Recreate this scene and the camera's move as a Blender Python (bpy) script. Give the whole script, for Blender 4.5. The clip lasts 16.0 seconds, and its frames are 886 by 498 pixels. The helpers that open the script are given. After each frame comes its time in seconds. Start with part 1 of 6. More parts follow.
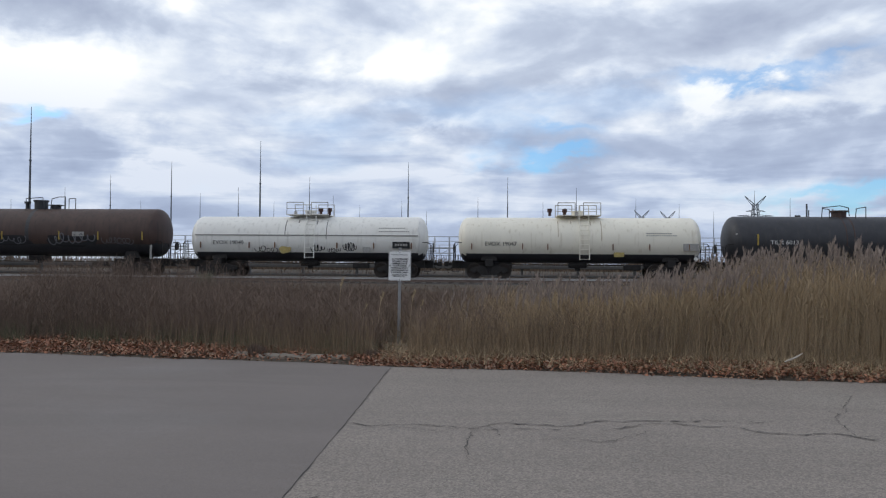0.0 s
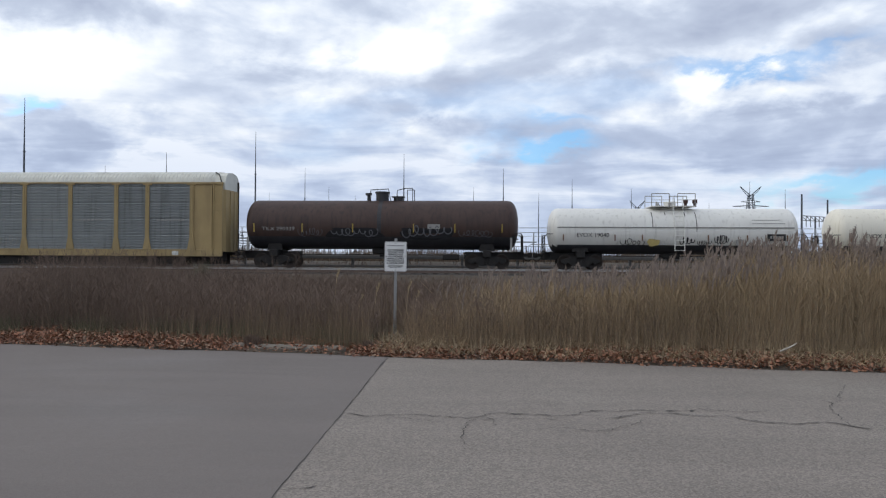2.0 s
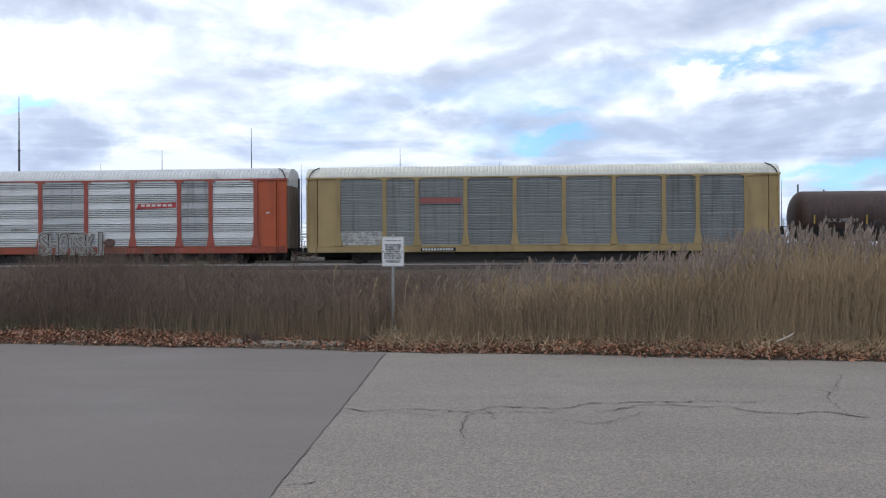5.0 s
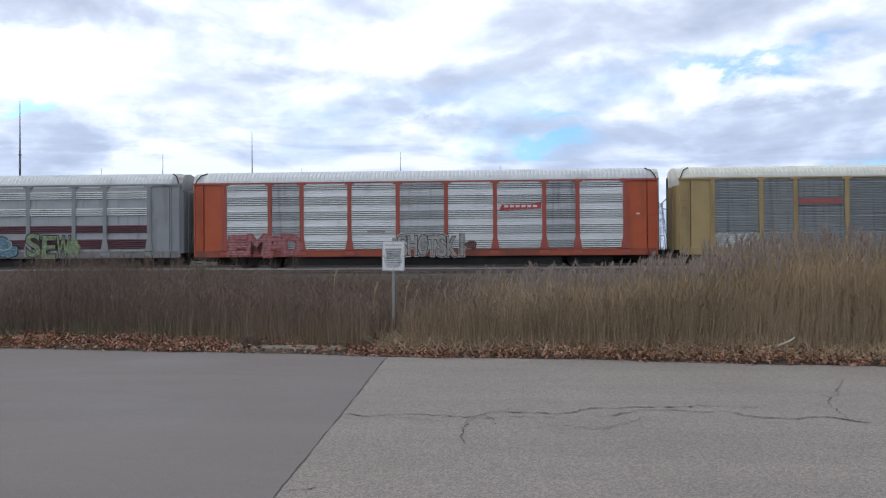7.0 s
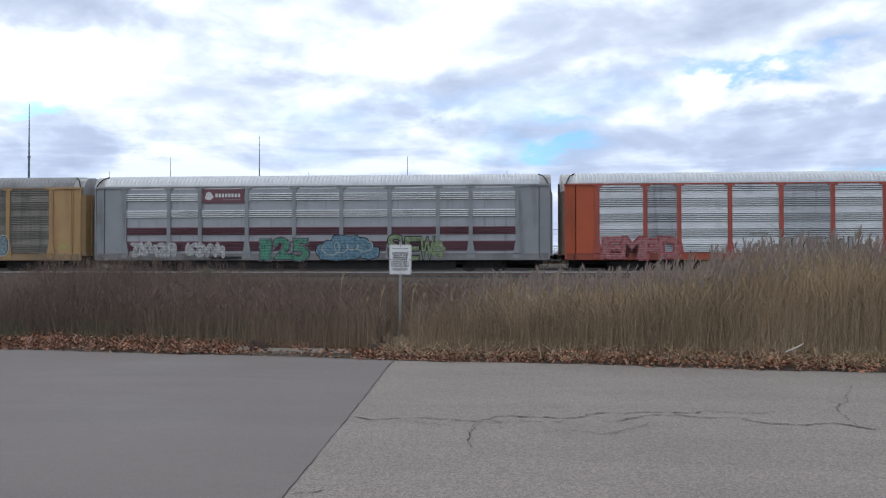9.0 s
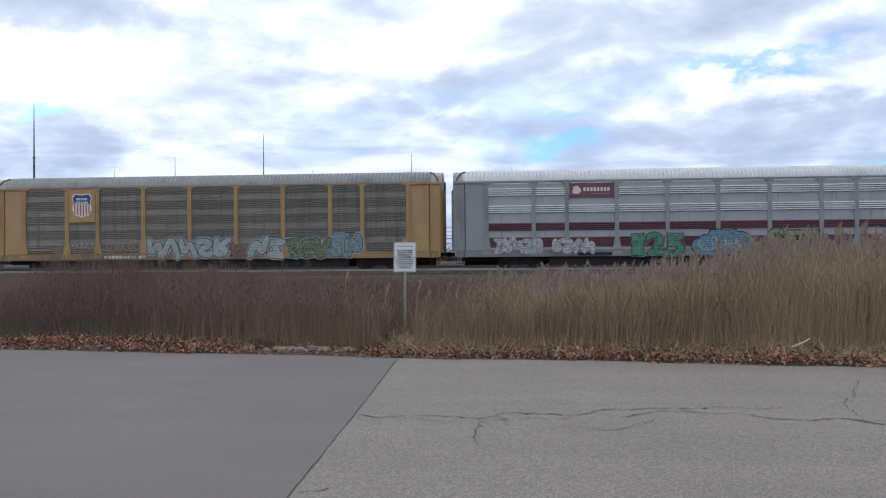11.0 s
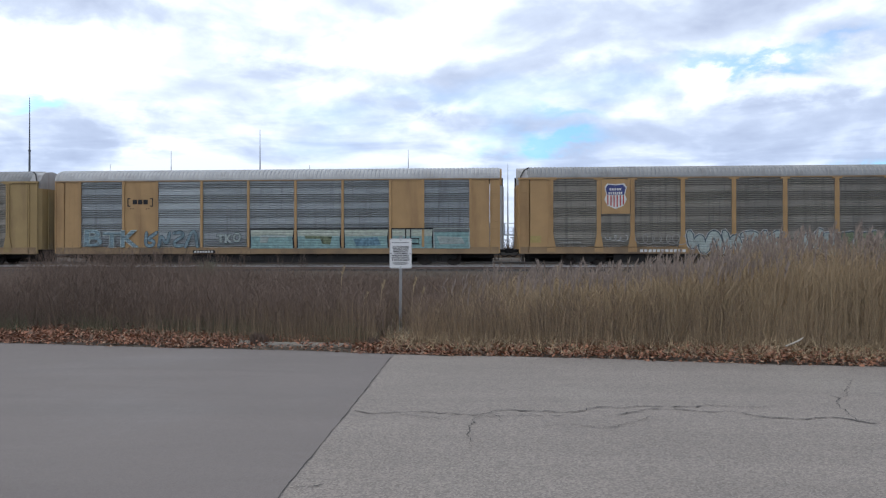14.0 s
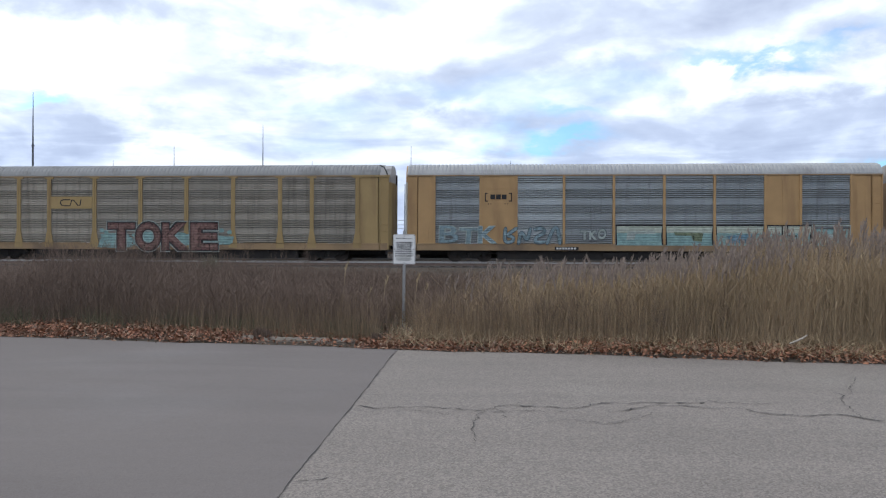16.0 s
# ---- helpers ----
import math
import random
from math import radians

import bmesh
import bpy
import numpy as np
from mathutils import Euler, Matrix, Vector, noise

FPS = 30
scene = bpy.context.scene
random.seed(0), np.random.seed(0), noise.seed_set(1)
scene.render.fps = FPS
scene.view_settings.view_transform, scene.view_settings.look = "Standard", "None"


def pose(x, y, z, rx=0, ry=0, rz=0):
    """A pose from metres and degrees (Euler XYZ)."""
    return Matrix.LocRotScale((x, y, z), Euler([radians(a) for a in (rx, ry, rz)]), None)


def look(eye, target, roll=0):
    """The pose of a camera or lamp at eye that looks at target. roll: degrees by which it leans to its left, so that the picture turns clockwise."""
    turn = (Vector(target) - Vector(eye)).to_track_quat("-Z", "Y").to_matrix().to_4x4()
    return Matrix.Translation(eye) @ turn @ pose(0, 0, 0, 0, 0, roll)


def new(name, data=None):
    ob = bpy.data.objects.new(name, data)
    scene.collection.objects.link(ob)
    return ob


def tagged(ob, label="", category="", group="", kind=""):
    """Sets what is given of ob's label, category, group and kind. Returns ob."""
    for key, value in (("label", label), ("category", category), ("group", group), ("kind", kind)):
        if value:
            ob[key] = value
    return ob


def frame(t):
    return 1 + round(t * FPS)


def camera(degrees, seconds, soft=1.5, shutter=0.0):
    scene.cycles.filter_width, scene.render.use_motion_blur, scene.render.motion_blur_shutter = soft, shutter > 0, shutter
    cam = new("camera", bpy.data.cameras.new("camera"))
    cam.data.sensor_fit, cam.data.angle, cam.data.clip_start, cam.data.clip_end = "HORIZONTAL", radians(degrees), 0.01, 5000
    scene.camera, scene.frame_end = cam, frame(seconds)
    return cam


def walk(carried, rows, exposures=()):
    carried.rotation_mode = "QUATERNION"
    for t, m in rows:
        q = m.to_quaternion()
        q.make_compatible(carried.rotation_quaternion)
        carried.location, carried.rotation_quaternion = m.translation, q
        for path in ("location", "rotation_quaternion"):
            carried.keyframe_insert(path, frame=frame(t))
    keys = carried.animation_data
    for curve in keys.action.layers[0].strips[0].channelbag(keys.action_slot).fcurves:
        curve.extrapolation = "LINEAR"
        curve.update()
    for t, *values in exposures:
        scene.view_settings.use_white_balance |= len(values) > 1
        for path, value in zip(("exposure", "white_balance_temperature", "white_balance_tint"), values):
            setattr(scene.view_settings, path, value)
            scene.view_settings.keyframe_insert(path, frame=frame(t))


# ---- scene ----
S0, V0, ACC = 0.0, 11.231, -0.0093  # the train's run along x: metres, m/s, m/s2
EYE = (0.0, 0.0, 1.7)


def aim(yaw, pitch, roll, dx, dy, dz):
    """The handheld camera: yaw to its left, pitch up, roll, and the small sway of the hand."""
    eye = Vector((EYE[0] + dx, EYE[1] + dy, EYE[2] + dz))
    a, b = radians(yaw), radians(pitch)
    way = Vector((-math.sin(a) * math.cos(b), math.cos(a) * math.cos(b), math.sin(b)))
    return look(eye, eye + way * 10, roll)


cam = camera(60, 16.0, soft=1.2)
walk(cam, [
    (0.0, aim(3.823, 1.316, 0.438, 0.006, 0.010, -0.001)),
    (0.5, aim(3.864, 1.173, 0.526, 0.009, 0.006, -0.003)),
    (1.0, aim(3.751, 0.986, 0.638, 0.006, 0.007, -0.003)),
    (1.5, aim(3.624, 0.813, 0.598, 0.005, 0.003, -0.003)),
    (2.0, aim(3.503, 0.639, 0.341, 0.004, 0.007, -0.005)),
    (2.5, aim(3.460, 0.455, 0.177, 0.003, 0.002, -0.001)),
    (3.0, aim(3.440, 0.362, 0.225, -0.001, 0.005, -0.006)),
    (3.5, aim(3.400, 0.253, 0.200, -0.000, 0.000, 0.000)),
    (4.0, aim(3.345, 0.186, -0.011, 0.003, -0.002, -0.002)),
    (6.5, aim(3.281, 0.374, -0.424, 0.007, -0.004, 0.006)),
    (7.0, aim(3.334, 0.503, -0.355, 0.008, -0.003, 0.009)),
    (7.5, aim(3.426, 0.625, -0.146, -0.002, -0.002, 0.009)),
    (8.0, aim(3.538, 0.793, 0.063, -0.007, 0.007, -0.003)),
    (8.5, aim(3.672, 0.812, -0.014, -0.003, -0.009, 0.003)),
    (9.0, aim(3.803, 0.804, -0.053, -0.006, -0.002, 0.005)),
    (11.5, aim(4.154, 0.591, -0.539, -0.004, 0.017, 0.001)),
    (12.0, aim(4.064, 0.596, -0.568, -0.006, 0.008, -0.004)),
    (12.5, aim(3.975, 0.574, -0.425, -0.001, -0.000, 0.001)),
    (13.0, aim(3.903, 0.486, -0.286, -0.002, 0.005, 0.002)),
    (13.5, aim(3.814, 0.459, -0.127, -0.006, 0.001, -0.006)),
    (14.0, aim(3.864, 0.329, -0.049, 0.002, 0.003, 0.011)),
    (14.5, aim(3.827, 0.292, 0.066, -0.011, -0.001, 0.006)),
    (15.0, aim(3.886, 0.249, 0.132, -0.016, 0.006, -0.003)),
    (15.5, aim(3.974, 0.150, 0.156, -0.016, 0.003, 0.006)),
    (16.0, aim(4.035, 0.096, 0.212, -0.023, 0.009, -0.008)),
], [(0.0, -0.06, 6350, 10), (1.0, -0.05, 6400, 10), (2.0, 0.05, 6400, 10), (3.0, 0.20, 6350, 10), (3.5, 0.30, 6350, 10), (9.0, 0.31, 6300, 10), (12.5, 0.33, 6250, 10), (16.0, 0.39, 6300, 10)])


# ---- light ----
def build_world():
    w = bpy.data.worlds.new("overcast_sky")
    scene.world = w
    w.use_nodes = True
    nt = w.node_tree
    nt.nodes.clear()
    N, L = nt.nodes.new, nt.links.new

    def math_node(op, a, b=None):
        n = N("ShaderNodeMath")
        n.operation = op
        for i, v in enumerate((a, b)):
            if v is None:
                continue
            if isinstance(v, (int, float)):
                n.inputs[i].default_value = v
            else:
                L(v, n.inputs[i])
        return n.outputs[0]

    def ramp(fac, stops):
        n = N("ShaderNodeValToRGB")
        els = n.color_ramp.elements
        while len(els) < len(stops):
            els.new(0.5)
        for e, (p, c) in zip(els, stops):
            e.position, e.color = p, (*c, 1)
        L(fac, n.inputs[0])
        return n.outputs[0]

    def mix(fac, a, b, mode="MIX"):
        n = N("ShaderNodeMix")
        n.data_type, n.blend_type = "RGBA", mode
        for sock, v in ((n.inputs[0], fac), (n.inputs[6], a), (n.inputs[7], b)):
            if isinstance(v, (int, float)):
                sock.default_value = v
            elif isinstance(v, tuple):
                sock.default_value = (*v, 1)
            else:
                L(v, sock)
        return n.outputs[2]

    tc = N("ShaderNodeTexCoord")
    sep = N("ShaderNodeSeparateXYZ")
    L(tc.outputs["Generated"], sep.inputs[0])
    X, Y, Z = sep.outputs
    # a cloud deck seen in perspective: flattened towards the horizon
    lift = math_node("ADD", math_node("MAXIMUM", Z, 0.0), 0.30)
    comb = N("ShaderNodeCombineXYZ")
    L(math_node("DIVIDE", X, lift), comb.inputs[0])
    L(math_node("DIVIDE", Y, lift), comb.inputs[1])

    def cloud_noise(scale, detail, rough, off, dist=0.0, stretch=(1, 1, 1)):
        mp = N("ShaderNodeMapping")
        mp.inputs["Location"].default_value = off
        mp.inputs["Scale"].default_value = stretch
        L(comb.outputs[0], mp.inputs[0])
        n = N("ShaderNodeTexNoise")
        n.inputs["Scale"].default_value, n.inputs["Detail"].default_value = scale, detail
        n.inputs["Roughness"].default_value, n.inputs["Distortion"].default_value = rough, dist
        L(mp.outputs[0], n.inputs["Vector"])
        return n.outputs["Fac"]

    def billow(scale, detail, rough, off, dist=0.0):
        """Heaped cloud, about twice as wide as high wherever one looks."""
        mp = N("ShaderNodeMapping")
        mp.inputs["Location"].default_value = off
        mp.inputs["Scale"].default_value = (1, 1, 2.0)
        L(tc.outputs["Generated"], mp.inputs[0])
        n = N("ShaderNodeTexNoise")
        n.inputs["Scale"].default_value, n.inputs["Detail"].default_value = scale, detail
        n.inputs["Roughness"].default_value, n.inputs["Distortion"].default_value = rough, dist
        L(mp.outputs[0], n.inputs["Vector"])
        return n.outputs["Fac"]

    body = billow(5.0, 7, 0.49, (3.1, 1.7, 0), 0.25)
    lit = billow(5.0, 7, 0.49, (3.085, 1.7, 0.04), 0.25)  # the same field, a step towards the light
    heap = billow(13.0, 7, 0.55, (1.3, 4.1, 2.0), 0.3)
    wide = cloud_noise(0.8, 4, 0.5, (0.4, 2.2, 0), 0.2, (0.7, 1.0, 1))
    wisp = cloud_noise(7.0, 6, 0.6, (5.0, 1.0, 0), 0.6, (0.5, 1.0, 1))

    # bearing and height, bent by the wisps so that every mass has a ragged rim
    bent = billow(8.0, 7, 0.56, (7.3, 2.9, 0.6), 0.3)
    azim = math_node("ADD", math_node("ARCTAN2", X, Y), math_node("ADD", math_node("MULTIPLY", math_node("SUBTRACT", heap, 0.5), 0.16), math_node("MULTIPLY", math_node("SUBTRACT", body, 0.5), 0.25)))
    high = math_node("ADD", Z, math_node("ADD", math_node("MULTIPLY", math_node("SUBTRACT", bent, 0.5), 0.12), math_node("MULTIPLY", math_node("SUBTRACT", heap, 0.5), 0.05)))

    def mass(az, el, wa, we, amount, slope=0.0):
        """A soft cloud mass (light above nought, dark below) at a bearing and height of the sky."""
        du = math_node("SUBTRACT", azim, az)
        dv = math_node("SUBTRACT", math_node("SUBTRACT", high, el), math_node("MULTIPLY", du, slope))
        u, v = math_node("MULTIPLY", du, 1 / wa), math_node("MULTIPLY", dv, 1 / we)
        q = math_node("ADD", math_node("MULTIPLY", u, u), math_node("MULTIPLY", v, v))
        return math_node("MULTIPLY", math_node("POWER", 2.718, math_node("MULTIPLY", q, -1.0)), amount)

    relief = math_node("MULTIPLY", math_node("SUBTRACT", body, lit), 1.5)
    shade = math_node("ADD", math_node("MULTIPLY", math_node("SUBTRACT", body, 0.5), 1.15), math_node("MULTIPLY", math_node("SUBTRACT", wide, 0.5), 0.3))
    shade = math_node("ADD", math_node("ADD", shade, relief), math_node("ADD", math_node("MULTIPLY", math_node("SUBTRACT", wisp, 0.5), 0.16), math_node("MULTIPLY", math_node("SUBTRACT", heap, 0.5), 0.5)))
    for m in ((-0.52, 0.215, 0.11, 0.040, 0.50), (-0.54, 0.290, 0.16, 0.024, -0.40), (-0.31, 0.210, 0.13, 0.026, -0.24), (-0.56, 0.125, 0.12, 0.022, -0.05),
              (-0.08, 0.192, 0.055, 0.013, 0.32), (-0.43, 0.145, 0.08, 0.016, 0.40), (-0.25, 0.270, 0.14, 0.028, 0.30), (0.15, 0.208, 0.12, 0.017, -0.24),
              (0.33, 0.290, 0.18, 0.028, -0.06), (0.35, 0.205, 0.15, 0.020, 0.45), (0.35, 0.160, 0.20, 0.020, -0.14), (0.05, 0.250, 0.16, 0.020, 0.12), (-0.22, 0.160, 0.20, 0.012, -0.10)):
        shade = math_node("ADD", shade, mass(*m))
    # long flat streaks low down, where the deck is seen edge on
    lay = N("ShaderNodeCombineXYZ")
    L(math_node("MULTIPLY", math_node("ARCTAN2", X, Y), 5.0), lay.inputs[0])
    L(math_node("MULTIPLY", Z, 33.0), lay.inputs[1])
    strata = N("ShaderNodeTexNoise")
    strata.inputs["Scale"].default_value, strata.inputs["Detail"].default_value = 1.0, 6
    strata.inputs["Roughness"].default_value, strata.inputs["Distortion"].default_value = 0.55, 0.5
    L(lay.outputs[0], strata.inputs["Vector"])
    near_ground = ramp(Z, [(0.12, (1, 1, 1)), (0.21, (0, 0, 0))])
    shade = math_node("ADD", shade, math_node("MULTIPLY", math_node("MULTIPLY", math_node("SUBTRACT", strata.outputs["Fac"], 0.49), 1.7), near_ground))
    # the brighter quarter, where the sun stands behind the deck
    glow_ = math_node("MULTIPLY", math_node("SUBTRACT", 0.12, math_node("ARCTAN2", X, Y)), 0.08)
    shade = math_node("ADD", math_node("ADD", shade, glow_), 0.50)
    cloud = ramp(shade, [(0.02, (0.44, 0.50, 0.64)), (0.36, (0.57, 0.64, 0.775)), (0.53, (0.72, 0.79, 0.91)), (0.68, (0.90, 0.95, 1.01)), (0.85, (1.12, 1.13, 1.13))])
    sky = N("ShaderNodeTexSky")
    sky.sky_type, sky.sun_disc = "NISHITA", False
    sky.sun_elevation, sky.sun_rotation = radians(35), radians(-80)
    blue = mix(1.0, sky.outputs[0], (0.095, 0.150, 0.195), "MULTIPLY")
    gaps = 0.0
    for m in ((0.067, 0.142, 0.055, 0.014, 1.15), (0.32, 0.233, 0.11, 0.008, 0.75, 0.05), (-0.553, 0.173, 0.03, 0.008, 0.8), (0.43, 0.088, 0.10, 0.011, 1.0), (0.11, 0.178, 0.05, 0.008, 0.45)):
        gaps = math_node("ADD", mass(*m), gaps)
    holes = cloud_noise(0.75, 6, 0.55, (1.2, 5.6, 0), 0.3, (0.6, 1.0, 1))
    thin = math_node("MULTIPLY", math_node("MAXIMUM", math_node("SUBTRACT", holes, 0.60), 0.0), 4.0)
    opened = math_node("MINIMUM", math_node("ADD", math_node("MULTIPLY", gaps, 0.95), thin), 0.85)
    col = mix(opened, cloud, blue)
    # the deck lies thicker and greyer low down
    low = ramp(Z, [(0.11, (1, 1, 1)), (0.24, (0, 0, 0))])
    col = mix(math_node("MULTIPLY", low, math_node("SUBTRACT", 1.0, opened)), col, (0.745, 0.785, 0.87), "MULTIPLY")
    # pale haze along the horizon
    haze = ramp(Z, [(0.0, (1, 1, 1)), (0.13, (0.66, 0.66, 0.66)), (0.23, (0, 0, 0))])
    veil = math_node("MULTIPLY", haze, math_node("SUBTRACT", 0.24, math_node("MULTIPLY", opened, 0.24)))
    col = mix(veil, col, (0.56, 0.64, 0.78))
    bg = N("ShaderNodeBackground")
    bg.inputs["Strength"].default_value = 0.98
    L(col, bg.inputs[0])
    out = N("ShaderNodeOutputWorld")
    L(bg.outputs[0], out.inputs[0])


build_world()
sun_data = bpy.data.lights.new("sun", "SUN")
sun_data.energy, sun_data.angle, sun_data.color = 0.5, radians(20), (1.0, 0.95, 0.88)
sun = new("sun", sun_data)
sun.matrix_world = look((-56, 10, 40), (0, 0, 0))


# ---- materials ----
def mat(name, base, rough=0.6, metal=0.0, var=0.25, scale=4.0, bump=0.15, fine=60.0, dirt=None, dirt_amt=0.0, streak=0.0, island=0.0, rand=0.0, spec=0.4, ribs=0.0, worn=0.0):
    """A weathered surface: two scales of colour change, dirt blotches or vertical run-off, fine relief."""
    m = bpy.data.materials.new(name)
    m.use_nodes = True
    nt = m.node_tree
    N, L = nt.nodes.new, nt.links.new
    b = nt.nodes["Principled BSDF"]
    b.inputs["Roughness"].default_value, b.inputs["Metallic"].default_value = rough, metal
    b.inputs["Specular IOR Level"].default_value = spec
    tc = N("ShaderNodeTexCoord")

    def noise_tex(sc, detail=4, stretch=None):
        n = N("ShaderNodeTexNoise")
        n.inputs["Scale"].default_value, n.inputs["Detail"].default_value = sc, detail
        if stretch:
            mp = N("ShaderNodeMapping")
            mp.inputs["Scale"].default_value = stretch
            L(tc.outputs["Object"], mp.inputs[0])
            L(mp.outputs[0], n.inputs["Vector"])
        else:
            L(tc.outputs["Object"], n.inputs["Vector"])
        return n.outputs["Fac"]

    def mixc(fac, a, c, mode="MIX"):
        n = N("ShaderNodeMix")
        n.data_type, n.blend_type = "RGBA", mode
        for sock, v in ((n.inputs[0], fac), (n.inputs[6], a), (n.inputs[7], c)):
            if isinstance(v, (int, float)):
                sock.default_value = v
            elif isinstance(v, tuple):
                sock.default_value = (*v, 1)
            else:
                L(v, sock)
        return n.outputs[2]

    def remap(fac, lo, hi, to_lo=0.0, to_hi=1.0):
        n = N("ShaderNodeMapRange")
        n.inputs["From Min"].default_value, n.inputs["From Max"].default_value = lo, hi
        n.inputs["To Min"].default_value, n.inputs["To Max"].default_value = to_lo, to_hi
        L(fac, n.inputs[0])
        return n.outputs[0]

    lo = tuple(c * (1 - var) for c in base)
    hi = tuple(min(1, c * (1 + var)) for c in base)
    col = mixc(remap(noise_tex(scale), 0.3, 0.7), lo, hi)
    grain = noise_tex(fine, 3)
    col = mixc(0.5, col, mixc(remap(grain, 0.3, 0.7), lo, hi))
    if island or rand:
        src = N("ShaderNodeNewGeometry").outputs["Random Per Island"] if island else N("ShaderNodeObjectInfo").outputs["Random"]
        k = island or rand
        cc = N("ShaderNodeMix")
        cc.data_type, cc.blend_type = "RGBA", "MULTIPLY"
        cc.inputs[0].default_value = 1.0
        L(col, cc.inputs[6])
        L(mixc(src, (1 - k, 1 - k, 1 - k * 0.9), (1 + k, 1 + k * 0.9, 1 + k * 0.8)), cc.inputs[7])
        col = cc.outputs[2]
    if dirt:
        if streak:
            f = noise_tex(1.0, 5, (streak, streak, 0.30))
        else:
            f = noise_tex(scale * 0.6, 6)
        col = mixc(remap(f, 0.62 - dirt_amt * 0.4, 0.72, 0.0, min(1.0, 0.35 + dirt_amt)), col, dirt)
    if worn:
        # thin sprayed paint lets the sheet show through in patches
        L(remap(noise_tex(5.0, 6), 0.35, 0.62, 1.0 - worn, 1.0), b.inputs["Alpha"])
    L(col, b.inputs["Base Color"])
    L(remap(grain, 0.3, 0.7, max(0.05, rough - 0.1), min(1, rough + 0.1)), b.inputs["Roughness"])
    if bump:
        bp = N("ShaderNodeBump")
        bp.inputs["Strength"].default_value, bp.inputs["Distance"].default_value = bump, 0.02
        L(grain, bp.inputs["Height"])
        last = bp
        if ribs:
            # the paint follows the ribs of the sheet under it
            wave = N("ShaderNodeTexWave")
            wave.wave_type, wave.bands_direction = "BANDS", "Z"
            wave.inputs["Scale"].default_value = ribs
            L(tc.outputs["Object"], wave.inputs["Vector"])
            last = N("ShaderNodeBump")
            last.inputs["Strength"].default_value, last.inputs["Distance"].default_value = 0.9, 0.035
            L(wave.outputs["Fac"], last.inputs["Height"])
            L(bp.outputs[0], last.inputs["Normal"])
        L(last.outputs[0], b.inputs["Normal"])
    return m


GRIME = (0.05, 0.042, 0.035)
RUST = (0.12, 0.055, 0.03)


def paving(name, base, stone, speck, blotch, stain):
    """Old paving: broad stains, worn lighter drifts, and single stones of the mix."""
    m = mat(name, base, 0.92, var=blotch, scale=0.5, bump=0.0, fine=9, dirt=stain, dirt_amt=0.22)
    nt = m.node_tree
    N, L = nt.nodes.new, nt.links.new
    b = nt.nodes["Principled BSDF"]
    col = b.inputs["Base Color"].links[0].from_socket
    tc = N("ShaderNodeTexCoord")
    cells = N("ShaderNodeTexVoronoi")
    cells.inputs["Scale"].default_value, cells.inputs["Randomness"].default_value = stone, 1.0
    L(tc.outputs["Object"], cells.inputs["Vector"])
    grey = N("ShaderNodeRGBToBW")
    L(cells.outputs["Color"], grey.inputs[0])
    rng = N("ShaderNodeMapRange")
    rng.inputs["From Min"].default_value, rng.inputs["From Max"].default_value = 0.2, 0.8
    rng.inputs["To Min"].default_value, rng.inputs["To Max"].default_value = 1 - speck, 1 + speck
    L(grey.outputs[0], rng.inputs[0])
    # tyre polish and run-off, drawn out along the lot
    mp = N("ShaderNodeMapping")
    mp.inputs["Scale"].default_value = (0.22, 1.1, 1)
    mp.inputs["Rotation"].default_value = (0, 0, radians(-8))
    L(tc.outputs["Object"], mp.inputs[0])
    drift = N("ShaderNodeTexNoise")
    drift.inputs["Scale"].default_value, drift.inputs["Detail"].default_value = 1.0, 7
    drift.inputs["Distortion"].default_value = 1.2
    L(mp.outputs[0], drift.inputs["Vector"])
    dr = N("ShaderNodeMapRange")
    dr.inputs["From Min"].default_value, dr.inputs["From Max"].default_value = 0.3, 0.7
    dr.inputs["To Min"].default_value, dr.inputs["To Max"].default_value = 0.94, 1.06
    L(drift.outputs["Fac"], dr.inputs[0])
    both = N("ShaderNodeMath")
    both.operation = "MULTIPLY"
    L(rng.outputs[0], both.inputs[0])
    L(dr.outputs[0], both.inputs[1])
    mul = N("ShaderNodeVectorMath")
    mul.operation = "SCALE"
    L(col, mul.inputs[0])
    L(both.outputs[0], mul.inputs["Scale"])
    L(mul.outputs[0], b.inputs["Base Color"])
    bp = N("ShaderNodeBump")
    bp.inputs["Strength"].default_value, bp.inputs["Distance"].default_value = 0.25, 0.004
    L(cells.outputs["Distance"], bp.inputs["Height"])
    L(bp.outputs[0], b.inputs["Normal"])
    return m


M_asphalt = paving("old_asphalt", (0.160, 0.138, 0.125), 120, 0.10, 0.07, (0.19, 0.173, 0.163))
M_aggregate = paving("worn_aggregate_paving", (0.212, 0.183, 0.158), 68, 0.25, 0.10, (0.245, 0.22, 0.188))
M_crack = mat("crack_filled_with_dirt", (0.055, 0.05, 0.046), 0.95, var=0.3)
M_ground = mat("dead_grass_soil", (0.075, 0.058, 0.042), 0.95, var=0.4, scale=0.8, bump=0.8, fine=9)
M_ballast = mat("ballast_stone", (0.046, 0.040, 0.036), 0.95, var=0.4, scale=3, bump=1.0, fine=22)
M_tie = mat("creosoted_timber", (0.05, 0.04, 0.034), 0.9, var=0.4, scale=3)
M_rail = mat("rail_steel", (0.16, 0.12, 0.10), 0.5, 0.6, var=0.3)
M_railtop = mat("polished_rail_head", (0.44, 0.43, 0.42), 0.5, 0.5, var=0.1)
